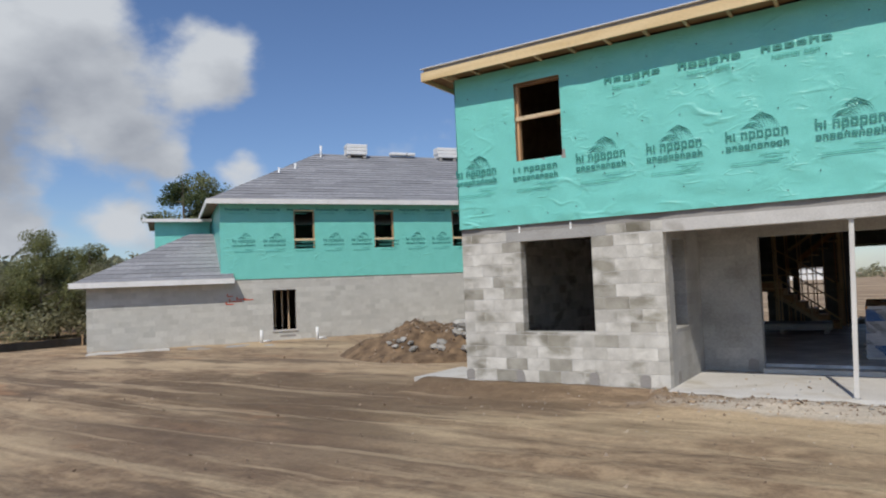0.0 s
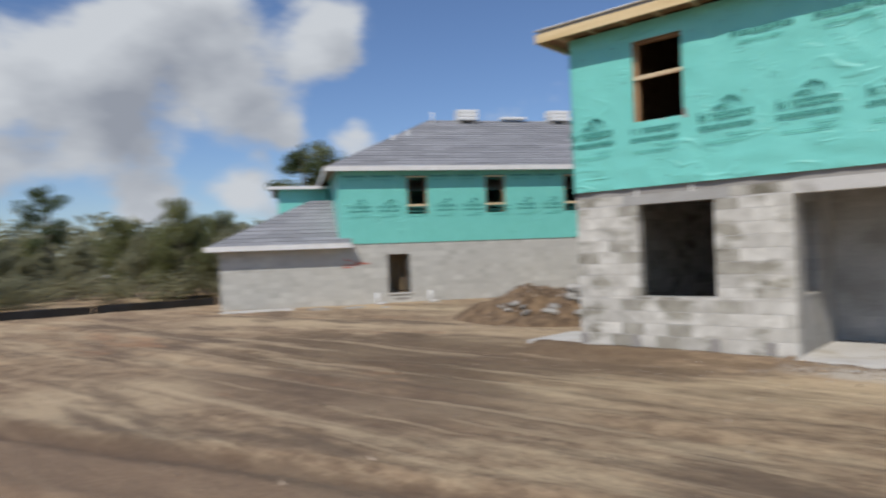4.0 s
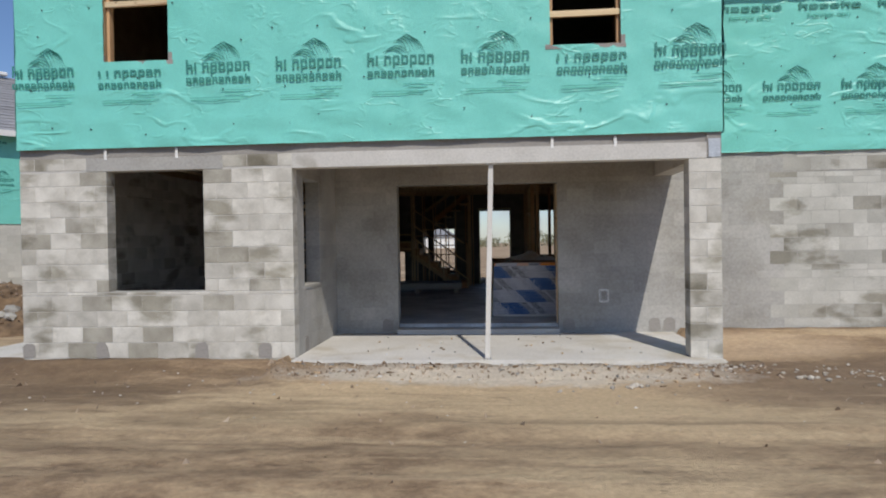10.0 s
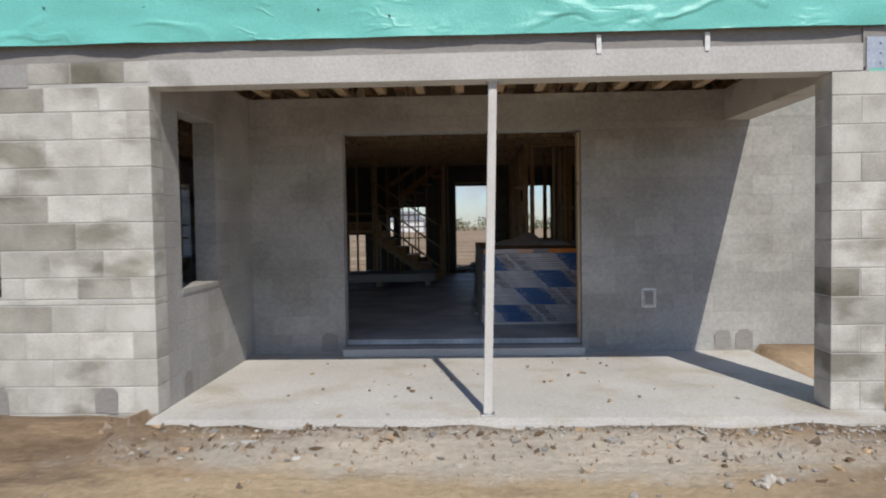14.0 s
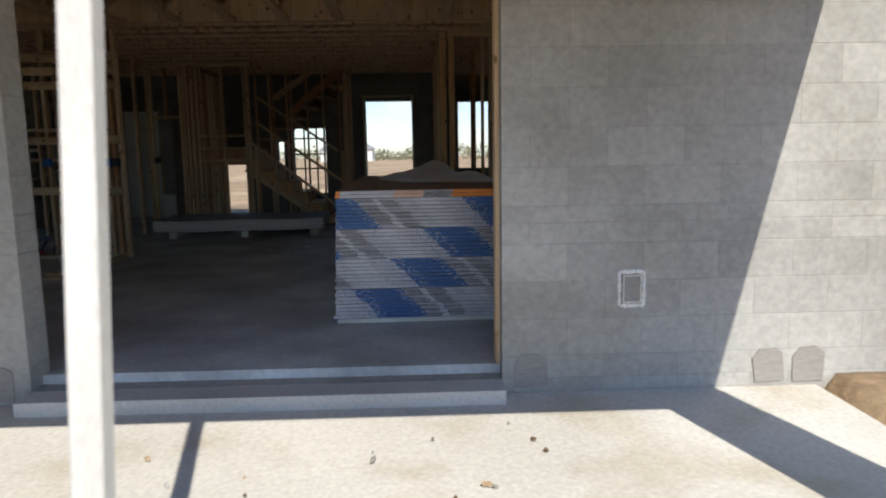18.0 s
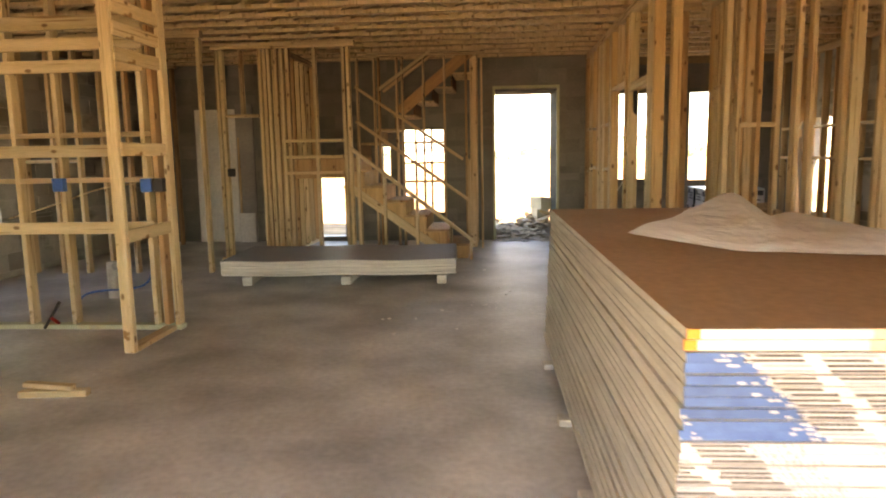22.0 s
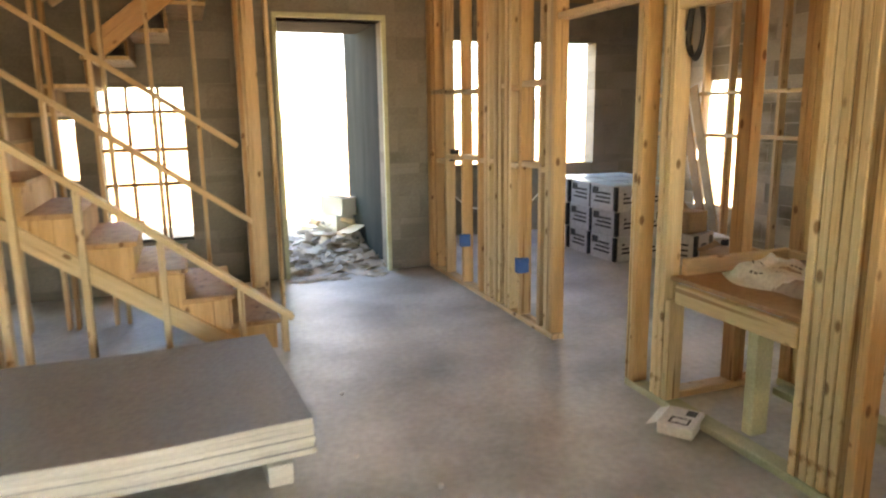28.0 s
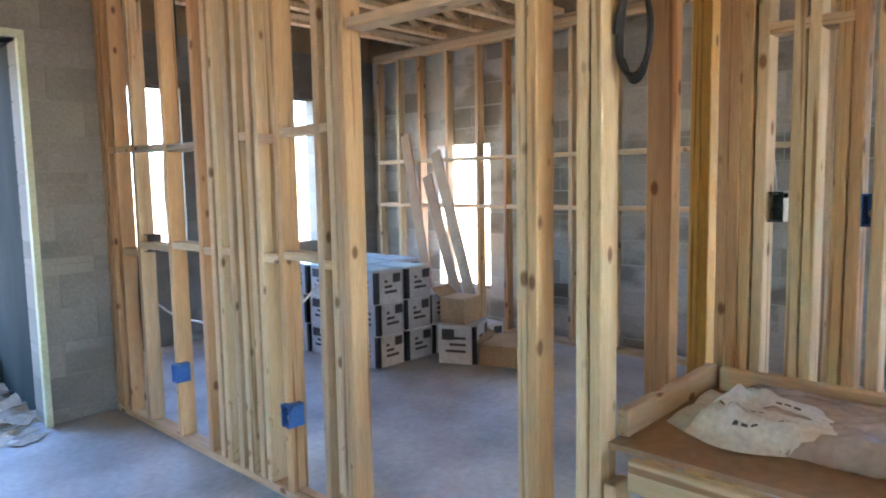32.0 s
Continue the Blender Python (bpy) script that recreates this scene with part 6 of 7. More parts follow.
nbeam("front_rail", (0.965, 8.065, 0.595), (0.965, 8.76, 0.595), 0.09, 0.038, M_WOOD_Y, (1, 0, 0))
nbeam("back_rail", (1.675, 8.065, 0.70), (1.675, 8.79, 0.70), 0.08, 0.038, M_WOOD, (1, 0, 0))
nbeam("side_rail", (1.05, 8.83, 0.70), (1.70, 8.83, 0.70), 0.08, 0.038, M_WOOD, (0, 1, 0))
nbeam("leg", (1.0, 8.82, 0.04), (1.0, 8.82, 0.55), 0.038, 0.089, M_WOOD_Y, (1, 0, 0))
nbeam("leg", (1.10, 8.38, 0.04), (1.10, 8.38, 0.55), 0.06, 0.089, M_WOOD_G, (1, 0, 0))
nbeam("leg", (1.62, 8.30, 0.04), (1.62, 8.30, 0.64), 0.038, 0.089, M_WOOD, (1, 0, 0))
nbeam("floor_plate", (1.62, 8.07, 0.019), (1.62, 8.74, 0.019), 0.038, 0.089, M_WOOD_G, (1, 0, 0))

# film-wrapped slab and a paper bag thrown over it on the shelf
def slab_top(x, y):
    """Height of the wrapped slab's upper side over the shelf, nought beside it."""
    u, v = (x - 1.20) / 0.44, (y - 8.12) / 0.58
    e = min(u, v, 1 - u, 1 - v)
    return 0.060 * min(1.0, max(0.0, e * 9)) ** 0.5 if e > 0 else 0.0


def bag_point(u, v, lift=0.0):
    x = 1.245 - 0.13 * math.sin(u * 3.0) * (1 - v) + v * (0.40 - 0.22 * u) + 0.05 * (1 - v) * u + 0.02 * noise.noise((u * 3, v * 3, 1))
    y = 8.79 - u * 0.47 + v * (0.02 + 0.05 * u) + 0.02 * noise.noise((v * 3, u * 3, 6))
    e = min(1.0, 9 * min(u, v, 1 - u, 1 - v))
    fold = 0.018 * max(0.0, 1 - abs(v - 0.35 - 0.5 * u) / 0.12) + 0.018 * max(0.0, 1 - abs(u - 0.55 + 0.3 * v) / 0.07) + 0.020 * max(0.0, 1 - abs(u - 0.2 - 0.4 * v) / 0.06)
    swell = 0.008 + fold + 0.020 * abs(noise.noise((u * 3, v * 3, 2))) + 0.005 * noise.noise((u * 9, v * 8, 4))
    return (x, y, 0.663 + lift + slab_top(x, y) + e ** 0.5 * swell)


bm = bmesh.new()
g = {}
for i in range(49):
    for j in range(37):
        g[i, j] = bm.verts.new(bag_point(i / 48, j / 36))
for i in range(48):
    for j in range(36):
        bm.faces.new((g[i, j], g[i + 1, j], g[i + 1, j + 1], g[i, j + 1])).smooth = True
bag = tagged(part("paper_bag", bm, M_PAPER, None), "crumpled white printed paper bag on shelf", "paper bag")
for u0, v0, long, tall in ((0.34, 0.30, 0.16, 0.022), (0.48, 0.16, 0.13, 0.014), (0.50, 0.34, 0.12, 0.014), (0.66, 0.62, 0.15, 0.022), (0.72, 0.22, 0.10, 0.012)):
    bm = bmesh.new()
    rows = []
    for q in range(9):
        u, v = u0 + long * q / 8, v0 + 0.2 * long * q / 8
        rows.append((bm.verts.new(bag_point(u, v, 0.003)), bm.verts.new(bag_point(u, v + tall, 0.003))))
    for q in range(8):
        if q % 3 != 2:
            bm.faces.new((rows[q][0], rows[q + 1][0], rows[q + 1][1], rows[q][1]))
    part("print", bm, M_TAPE_K, bag, "black printed line")
bm = bmesh.new()
g = {}
for i in range(49):
    for j in range(41):
        u, v = i / 48, j / 40
        x, y = 1.19 + v * 0.46 + 0.012 * noise.noise((u * 5, v * 5, 8)), 8.11 + u * 0.60 + 0.012 * noise.noise((u * 5, v * 5, 9))
        g[i, j] = bm.verts.new((x, y, 0.661 + slab_top(x, y) + 0.022 * abs(noise.noise((u * 5, v * 5, 12))) + 0.010 * abs(noise.noise((u * 14, v * 14, 14)))))
for i in range(48):
    for j in range(40):
        bm.faces.new((g[i, j], g[i + 1, j], g[i + 1, j + 1], g[i, j + 1])).smooth = True
tagged(part("wrapped_slab", bm, M_FILM_B, None), "flat brownish slab wrapped in clear plastic film", "packet")
sw = holder("hand_saw_grip", "small red handled tool standing behind the shelf", "tool", 1.97, 8.49, 0)
round_bar("handle", (0, 0, 0.0), (0.0, -0.03, 0.12), 0.014, M_REDTOOL, sw)
round_bar("shaft", (0, -0.03, 0.12), (0.0, -0.04, 0.16), 0.007, M_BLACK, sw)
# carton on the floor by the niche
ct = holder("small_carton", "small torn white carton lying on the floor", "carton", 0.89, 8.60, 0, 35)
part("body", chamfered(0.22, 0.16, 0.055, 0.006, M_PAPER), None, ct, at=pose(0, 0, 0.0275))
solid("flap", [(-0.10, 0.10, 0.0, 0.06, 0, 0.004)], M_PAPER, parent=ct, at=pose(0, 0.075, 0.053, -25, 0, 0))
solid("label_bars", [(-0.08, -0.01, -0.05, -0.04, 0.0552, 0.0562), (-0.08, -0.01, 0.03, 0.04, 0.0552, 0.0562), (-0.08, -0.07, -0.04, 0.03, 0.0552, 0.0562), (-0.02, -0.01, -0.04, 0.03, 0.0552, 0.0562), (0.025, 0.085, -0.055, -0.01, 0.0552, 0.0562)], M_TAPE_K, parent=ct)
# cable coil on the post
tube("cable_coil", [(0.995 + 0.006 * (k // 12), 8.78 + (0.052 - 0.005 * (k // 12)) * math.cos(k * math.pi / 6), 1.79 + (0.118 + 0.008 * (k // 12)) * math.sin(k * math.pi / 6)) for k in range(36)], 0.008, M_BLACK, label="coiled black cable hanging on the post", category="cable")

# ---- electrical boxes and cables ----
for x, y, z, mt, fx, lab in ((0.965, 10.37, 0.40, M_BLUEBOX, -1, "blue plastic outlet box on a stud"), (0.965, 11.41, 0.40, M_BLUEBOX, -1, "blue plastic outlet box on a stud"), (1.02, 11.79, 1.08, M_BLACK, -1, "black plastic switch box on a stud"), (1.76, 8.645, 1.30, M_BLACK, -1, "black plastic switch box on a stud"), (1.74, 8.361, 1.294, M_BLUEBOX, -1, "blue plastic switch box on a stud"), (-2.915, 6.84, 1.12, M_BLUEBOX, 1, "blue plastic switch box on a stud"), (-2.83, 6.85, 1.12, M_BLACK, 1, "black plastic switch box beside a blue one"), (-3.62, 6.87, 1.13, M_BLUEBOX, -1, "blue plastic switch box on a stud"), (-3.68, 10.40, 1.12, M_BLACK, 1, "black plastic switch box on a stud")):
    e = holder("electrical_box", lab, "electrical box", x, y, z, 0, group="wall boxes")
    bm = bmesh.new()
    for b in ((-0.04, 0.04, -0.028, -0.024, -0.05, 0.05), (-0.04, 0.04, 0.024, 0.028, -0.05, 0.05), (-0.04, 0.04, -0.024, 0.024, 0.046, 0.05), (-0.04, 0.04, -0.024, 0.024, -0.05, -0.046), (0.03, 0.034, -0.024, 0.024, -0.046, 0.046)):
        box_into(bm, *b)
    part("shell", bm, mt, e)
    round_bar("boss", (-0.02, 0.0, -0.01), (0.0, 0.0, -0.01), 0.012, M_PVC if mt is M_BLUEBOX else M_BLACK, e, 10)
    for s in (-1, 1):
        solid("ear", [(-0.034, -0.02, s * 0.028, s * 0.040, 0.03, 0.045)] if s > 0 else [(-0.034, -0.02, -0.040, -0.028, 0.03, 0.045)], mt, parent=e)
rr = random.Random(31)
for y, x, a, b, mt in ((11.60, 1.04, 0.45, 2.6, M_PVC), (12.0, 1.03, 0.1, 2.65, M_BLACK), (10.62, 1.05, 0.4, 2.6, M_PVC), (11.47, 1.05, 0.3, 2.66, M_BLACK)):
    tube("cable", [(x + rr.uniform(-0.02, 0.02), y + rr.uniform(-0.03, 0.03), a + (b - a) * k / 8) for k in range(9)], 0.006, mt, label="thin cable stapled down a stud", category="cable")
tube("cable", [(1.06, 12.0, 0.75), (1.12, 11.8, 0.62), (1.1, 11.4, 0.66), (1.14, 11.0, 0.6), (1.1, 10.6, 0.75), (1.2, 10.45, 0.95)], 0.006, M_PVC, label="loose white cable drooping between studs", category="cable")
tube("cable", [(1.785, 8.66, 1.34), (1.79, 8.69, 1.6), (1.79, 8.71, 1.9), (1.79, 8.70, 2.66)], 0.006, M_PVC, label="white cable running up to the ceiling", category="cable")
tube("cable", [(-4.3, 7.2, 0.85), (-3.9, 7.22, 0.95), (-3.5, 7.2, 1.1), (-3.2, 7.2, 1.12)], 0.006, M_WOOD_Y, label="yellow cable looping between studs", category="cable")
tube("water_pipe", [(-3.2, 7.35, 1.0), (-3.2, 7.36, 0.6), (-3.2, 7.35, 0.30), (-3.4, 7.4, 0.22), (-3.8, 7.45, 0.2), (-3.95, 7.45, 0.12), (-3.95, 7.45, 0.0)], 0.010, M_BLUEBOX, label="thin blue water pipe bent near the floor", category="pipe")
tl = holder("pipe_cutter", "red handled cutter leaning by the plate", "tool", -3.86, 6.88, 0.0)
round_bar("handle", (0.0, 0.0, 0.015), (0.13, 0.02, 0.22), 0.012, M_BLACK, tl)
round_bar("grip", (0.06, 0.0, 0.10), (0.09, 0.05, 0.04), 0.014, M_REDTOOL, tl)
e = holder("wood_offcut", "two pale wood offcuts on the floor", "wood offcut", -2.70, 5.42, 0)
beam("offcut", (-0.30, 0, 0.02), (0.08, 0.04, 0.02), 0.038, 0.06, M_WOOD_Y, e)
beam("offcut", (-0.30, 0.05, 0.06), (0.0, 0.03, 0.05), 0.03, 0.05, M_WOOD_Y, e)
e = holder("toilet_flange_pipe", "white drain pipe stub behind the pantry", "pipe", -4.0, 8.1, 0)
round_bar("riser_pipe", (0, 0, 0), (0, 0, 0.35), 0.045, M_PVC, e)
round_bar("elbow", (0, 0, 0.30), (0.18, 0, 0.33), 0.04, M_METAL, e)

# ---- cartons in the front room ----
rr = random.Random(5)


def carton(x, y, z, sx, sy, sz, rz, label):
    e = holder("flooring_carton", label, "carton", x, y, z, rz, group="cartons in the front room")
    part("body", chamfered(sx, sy, sz, 0.005, M_CARTON), None, e, at=pose(0, 0, sz / 2))
    solid("edge_band", [(-sx / 2 - 0.002, -sx / 2 + 0.035, -sy / 2 - 0.002, -sy / 2 + 0.03, 0.004, sz - 0.004)], M_BLACK, parent=e)
    for k in range(3):
        z = sz * (0.30 + 0.17 * k)
        solid("print_bar", [(-sx / 2 + 0.09, sx / 2 - 0.06 - 0.05 * k, -sy / 2 - 0.0025, -sy / 2 - 0.001, z, z + 0.020)], M_TAPE_K, parent=e)
        solid("print_bar", [(-sx / 2 - 0.0025, -sx / 2 - 0.001, -sy / 2 + 0.08, sy / 2 - 0.06 - 0.03 * k, z, z + 0.020)], M_TAPE_K, parent=e)
    solid("print_block", [(sx / 2 - 0.10, sx / 2 - 0.02, -sy / 2 - 0.0025, -sy / 2 - 0.001, sz * 0.62, sz * 0.90)], M_TAPE_K, parent=e)
    solid("print_block", [(-sx / 2 - 0.0025, -sx / 2 - 0.001, sy / 2 - 0.13, sy / 2 - 0.03, sz * 0.62, sz * 0.90)], M_TAPE_K, parent=e)
    return e


for ix in range(3):
    for iy in range(3):
        for iz in range(3):
            if iz == 2 and ix == 2 and iy == 0:
                continue
            carton(2.76 + ix * 0.30 + rr.uniform(-0.012, 0.012), 11.90 + iy * 0.42 + rr.uniform(-0.012, 0.012), iz * 0.245, 0.28, 0.40, 0.243, rr.uniform(-3, 3), "white printed carton stacked in a tight pile")
for ix in range(3):
    for iy in range(3):
        x, y = 2.76 + ix * 0.30, 11.90 + iy * 0.42
        if not (ix == 2 and iy == 0):
            tagged(part("plastic_sheet", chamfered(0.25 + 0.02 * iy, 0.36, 0.006, 0.001, M_CYAN), None, None, at=pose(x, y, 0.737, 0, 0, rr.uniform(-8, 8))), "pale blue plastic sheet lying on the carton pile", "plastic sheet", "sheets on the cartons")
carton(3.28, 11.42, 0.0, 0.36, 0.30, 0.30, 25, "white carton beside the pile")
e = holder("cardboard_box", "small brown cardboard box on a carton", "box", 3.27, 11.44, 0.30, 12)
part("body", chamfered(0.26, 0.22, 0.20, 0.005, M_CARD), None, e, at=pose(0, 0, 0.10))
solid("flap", [(-0.13, 0.13, 0, 0.10, 0, 0.004)], M_CARD, parent=e, at=pose(0, 0.11, 0.2, 40, 0, 0))
carton(3.70 - 0.1, 11.55, 0.0, 0.34, 0.28, 0.22, -15, "white carton at the foot of studs")
e = holder("cardboard_box", "flat open brown carton with clear film inside", "box", 3.45, 11.1, 0, 20)
part("body", chamfered(0.42, 0.34, 0.16, 0.006, M_CARD), None, e, at=pose(0, 0, 0.08))
solid("flap", [(-0.2, 0.2, 0, 0.14, 0, 0.004)], M_CARD, parent=e, at=pose(0, 0.17, 0.16, 30, 0, 0))
for ya, yb, zb, mt in ((12.42, 12.92, 1.86, M_WOOD_D), (12.02, 12.62, 1.45, M_WOOD_D), (11.86, 12.50, 1.68, M_DECK)):
    e = holder("leaning_board", "long board leaning against the studs", "board", 4.0, ya, 0, group="boards leaning on studs")
    beam("plank", (0, 0, 0.0), (0.13, yb - ya, zb), 0.13, 0.02, mt, e, up=(1, 0, 0))

# white panel and low sheet in the far corner, added for brightly lit wall
e = holder("white_panel", "tall white panel standing in for window light on the front wall", "board", -4.58, 12.23, 0)
part("panel", chamfered(0.64, 0.02, 2.03, 0.003, M_WHITE), None, e, at=pose(-0.06, 0.03, 1.02, -1.2))
part("low_sheet", chamfered(0.24, 0.02, 0.45, 0.003, M_WHITE), None, e, at=pose(0.39, 0.0, 0.225))
part("edge_strip", chamfered(0.03, 0.024, 2.05, 0.003, M_WOOD), None, e, at=pose(0.29, 0.03, 1.03, -1.2))
solid("wall_liner", [(-4.32, -4.05, 12.26, 12.296, 0, 2.1)], M_BAND, "dark grey board fixed to the front wall", "wall board", "structure")

# ---- rubbish in the entry ----
rr = random.Random(77)
bm = bmesh.new()
for i in range(620):
    x, y = rr.uniform(-0.42, 0.56), 12.1 + abs(rr.gauss(1.1, 0.6))
    h = max(0.0, 0.30 * math.exp(-(((x - 0.45) / 0.45) ** 2 + ((y - 13.75) / 0.5) ** 2))) + 0.02
    if y < 12.35:
        x = rr.uniform(-0.4, 0.45)
        h = 0.006
    z = rr.uniform(0.002, h)
    s = rr.uniform(0.02, 0.10)
    rot = Euler((rr.uniform(-0.5, 0.5), rr.uniform(-0.5, 0.5), rr.uniform(0, 6.28))).to_matrix() if h > 0.01 else Euler((0, 0, rr.uniform(0, 6.28))).to_matrix()
    q = [bm.verts.new(Vector((x, y, z)) + rot @ Vector((a * s, b * s * rr.uniform(0.3, 0.8), c))) for c in (0, 0.005) for a, b in ((-1, -1), (1, -1), (1, 1), (-1, 1))]
    for f in ((3, 2, 1, 0), (4, 5, 6, 7), (0, 1, 5, 4), (1, 2, 6, 5), (2, 3, 7, 6), (3, 0, 4, 7)):
        bm.faces.new([q[k] for k in f])
tagged(part("rubbish", bm, M_TRASH, None), "torn card, chips and packing strewn on the entry floor", "rubbish", kind="stuff")
for i in range(22):
    x, y = rr.uniform(0.0, 0.52), rr.uniform(13.35, 14.3)
    z = 0.30 * math.exp(-(((x - 0.42) / 0.3) ** 2)) * rr.uniform(0.2, 1)
    mt = rr.choice((M_CARD, M_TRASH, M_CARTON, M_ROCK, M_WOOD_Y))
    part_ob = part("packing_scrap", chamfered(rr.uniform(0.1, 0.32), rr.uniform(0.08, 0.2), rr.uniform(0.01, 0.07), 0.003, mt), None, None, at=pose(x, y, z + 0.02, rr.uniform(-25, 25), rr.uniform(-25, 25), rr.uniform(0, 360)))
    tagged(part_ob, "crushed piece of packing in the entry heap", "scrap", "packing in the entry")
for k in range(3):
    e = holder("waste_block", "broken hollow grey block on the entry heap", "block", 0.36 + 0.02 * k, 13.75, -0.03 + 0.19 * k, 12 * k)
    bm = bmesh.new()
    for b in ((-0.10, -0.07, -0.2, 0.2, 0, 0.19), (0.07, 0.10, -0.2, 0.2, 0, 0.19), (-0.07, 0.07, -0.2, -0.17, 0, 0.19), (-0.07, 0.07, -0.015, 0.015, 0, 0.19), (-0.07, 0.07, 0.17, 0.2, 0, 0.19)):
        box_into(bm, *b)
    part("shell", bm, M_BLOCK, e)
# thin white flecks imitate the shine of a glossy, worn floor patch
bm = bmesh.new()
for i in range(32):
    t = rr.random()
    x, y = -0.50 + 0.50 * t + rr.gauss(0, 0.05), 7.90 - 0.50 * t + rr.gauss(0, 0.07)
    a, long, wide = rr.uniform(0, 6.28), abs(rr.gauss(0, 0.014)) + 0.005, rr.uniform(0.003, 0.009)
    ring = []
    for k in range(7):
        th = k * math.tau / 7
        u, v = long * math.cos(th) * rr.uniform(0.5, 1.1), wide * math.sin(th) * rr.uniform(0.5, 1.2)
        ring.append(bm.verts.new((x + u * math.cos(a) - v * math.sin(a), y + u * math.sin(a) + v * math.cos(a), 0.002 + 0.0002 * i / 32)))
    top = bmesh.ops.extrude_face_region(bm, geom=[bm.faces.new(ring)])["geom"]
    bmesh.ops.translate(bm, verts=[q for q in top if isinstance(q, bmesh.types.BMVert)], vec=(0, 0, 0.0015))
tagged(part("plaster_smear", bm, M_WHITE, None), "white flecks painting the sheen of a worn floor patch", "plaster", kind="stuff")
for i in range(14):
    x, y = rr.uniform(-0.6, 0.9), rr.uniform(6.6, 9.8)
    if y > 8.3 and x < -0.7:
        continue
    tagged(part("floor_crumb", chamfered(rr.uniform(0.01, 0.03), rr.uniform(0.01, 0.025), 0.008, 0.001, M_WHITE), None, None, at=pose(x - (0.8 if y < 8 else 0), y, 0.004, 0, 0, rr.uniform(0, 90))), "small white crumb of gypsum on floor", "crumb", "gypsum crumbs on the floor")

# ---- neighbouring house ----
NB = Matrix.Translation((-23.3, 2.75, -0.5)) @ Matrix(((0.575, -0.818, 0, 0), (0.818, 0.575, 0, 0), (0, 0, 1, 0), (0, 0, 0, 1)))
nb = new("neighbouring_house")
nb.matrix_basis = NB
tagged(nb, "two-storey house under construction with grey block and green wrap", "house")


def nb_block(u0, u1, z0, z1, openings, v=0.0):
    bm = bmesh.new()
    us = sorted({u0, u1, *[q for o in openings for q in o[:2]]})
    zs = sorted({z0, z1, *[q for o in openings for q in o[2:]]})
    for a, b in zip(us, us[1:]):
        for c, d in zip(zs, zs[1:]):
            if not any(o[0] <= a < o[1] and o[2] <= c < o[3] for o in openings):
                box_into(bm, a, b, v + 0.003, v + 0.2, c, d)
    w = part("wall", bm, M_MORTAR, nb)
    bm = bmesh.new()
    rr = random.Random(9)
    z, n = z0, 0
    while z < z1 - 0.05:
        u = u0 - (0.2 if n % 2 else 0)
        while u < u1:
            a, b = max(u, u0), min(u + 0.4, u1)
            spans = [(a, b)]
            for o in openings:
                if z + 0.1 > o[2] and z + 0.1 < o[3]:
                    spans = [s for p, q in spans for s in ((p, min(q, o[0])), (max(p, o[1]), q)) if s[1] - s[0] > 0.02]
            for p, q in spans:
                box_into(bm, p + 0.004, q - 0.004, v - 0.002 * rr.random(), v + 0.05, z + 0.004, min(z + 0.2, z1) - 0.004)
            u += 0.406
        z, n = z + 0.2032, n + 1
    tagged(part("blockwork", bm, M_BLOCK_NB, w), "rows of pale grey blocks", kind="stuff")
    return w


WIN_L = (6.45, 7.35, 0.60, 2.15)
nb_block(0, 22, 0, 2.62, [WIN_L])
solid("rear_shell", [(0.02, 0.2, 0.2, 10, 0, 2.6), (0.02, 22, 9.8, 10, 0, 2.6), (21.8, 22, 0.2, 10, 0, 2.6)], M_BLOCK_NB, parent=nb)
UW = [(7.33, 8.16, 3.74, 5.22), (10.62, 11.47, 3.74, 5.22), (14.1, 15.0, 3.74, 5.22), (18.0, 18.9, 3.74, 5.22)]
us = sorted({4.55, 22.0, *[q for o in UW for q in o[:2]]})
zs = sorted({2.60, 5.62, 3.74, 5.22})
for a, b in zip(us, us[1:]):
    for c, d in zip(zs, zs[1:]):
        if not any(o[0] <= a < o[1] and o[2] <= c < o[3] for o in UW):
            uw = solid("wrap_panel", [(a, b, -0.03, 0.12, c, d)], M_WRAP, parent=nb, label="green printed house wrap")
solid("upper_side", [(4.55, 4.7, 0.12, 10, 2.6, 5.6), (4.7, 22, 9.85, 10, 2.6, 5.6), (21.85, 22, 0.12, 9.85, 2.6, 5.6), (2.2, 4.5, 5.0, 9.9, 4.0, 5.35)], M_WRAP, parent=nb)
solid("upper_floor", [(4.7, 21.85, 0.12, 9.85, 2.64, 2.75)], M_DECK, parent=nb)
print_wall(uw, 4.6, 22, 4.75, 5.0, 5.24, 4.02, -0.035, UW)
for o in UW:
    wv = part("window", chamfered(o[1] - o[0] - 0.004, 0.03, 0.09, 0.004, M_WOOD_Y), None, nb, "open window hole with a wooden bar", at=pose((o[0] + o[1]) / 2, 0.02, o[2] + 0.36))
    for u in (o[0] + 0.03, o[1] - 0.03):
        part("jamb", chamfered(0.05, 0.1, o[3] - o[2], 0.003, M_WOOD_R), None, wv, at=pose(u - (o[0] + o[1]) / 2, 0.05, (o[3] - o[2]) / 2 - 0.36))
    part("header", chamfered(o[1] - o[0], 0.16, 0.05, 0.003, M_WOOD_Y), None, wv, at=pose(0, 0.0, o[3] - o[2] - 0.36 + 0.03))
for k, u in enumerate((6.62, 6.9, 7.15)):
    part("inner_stud", chamfered(0.05, 0.09, 2.4, 0.003, M_WOOD), None, nb, at=pose(u, 0.7, 1.3))
solid("window_sill", [(6.4, 7.4, -0.05, 0.15, 0.54, 0.60)], M_BEAM, parent=nb)
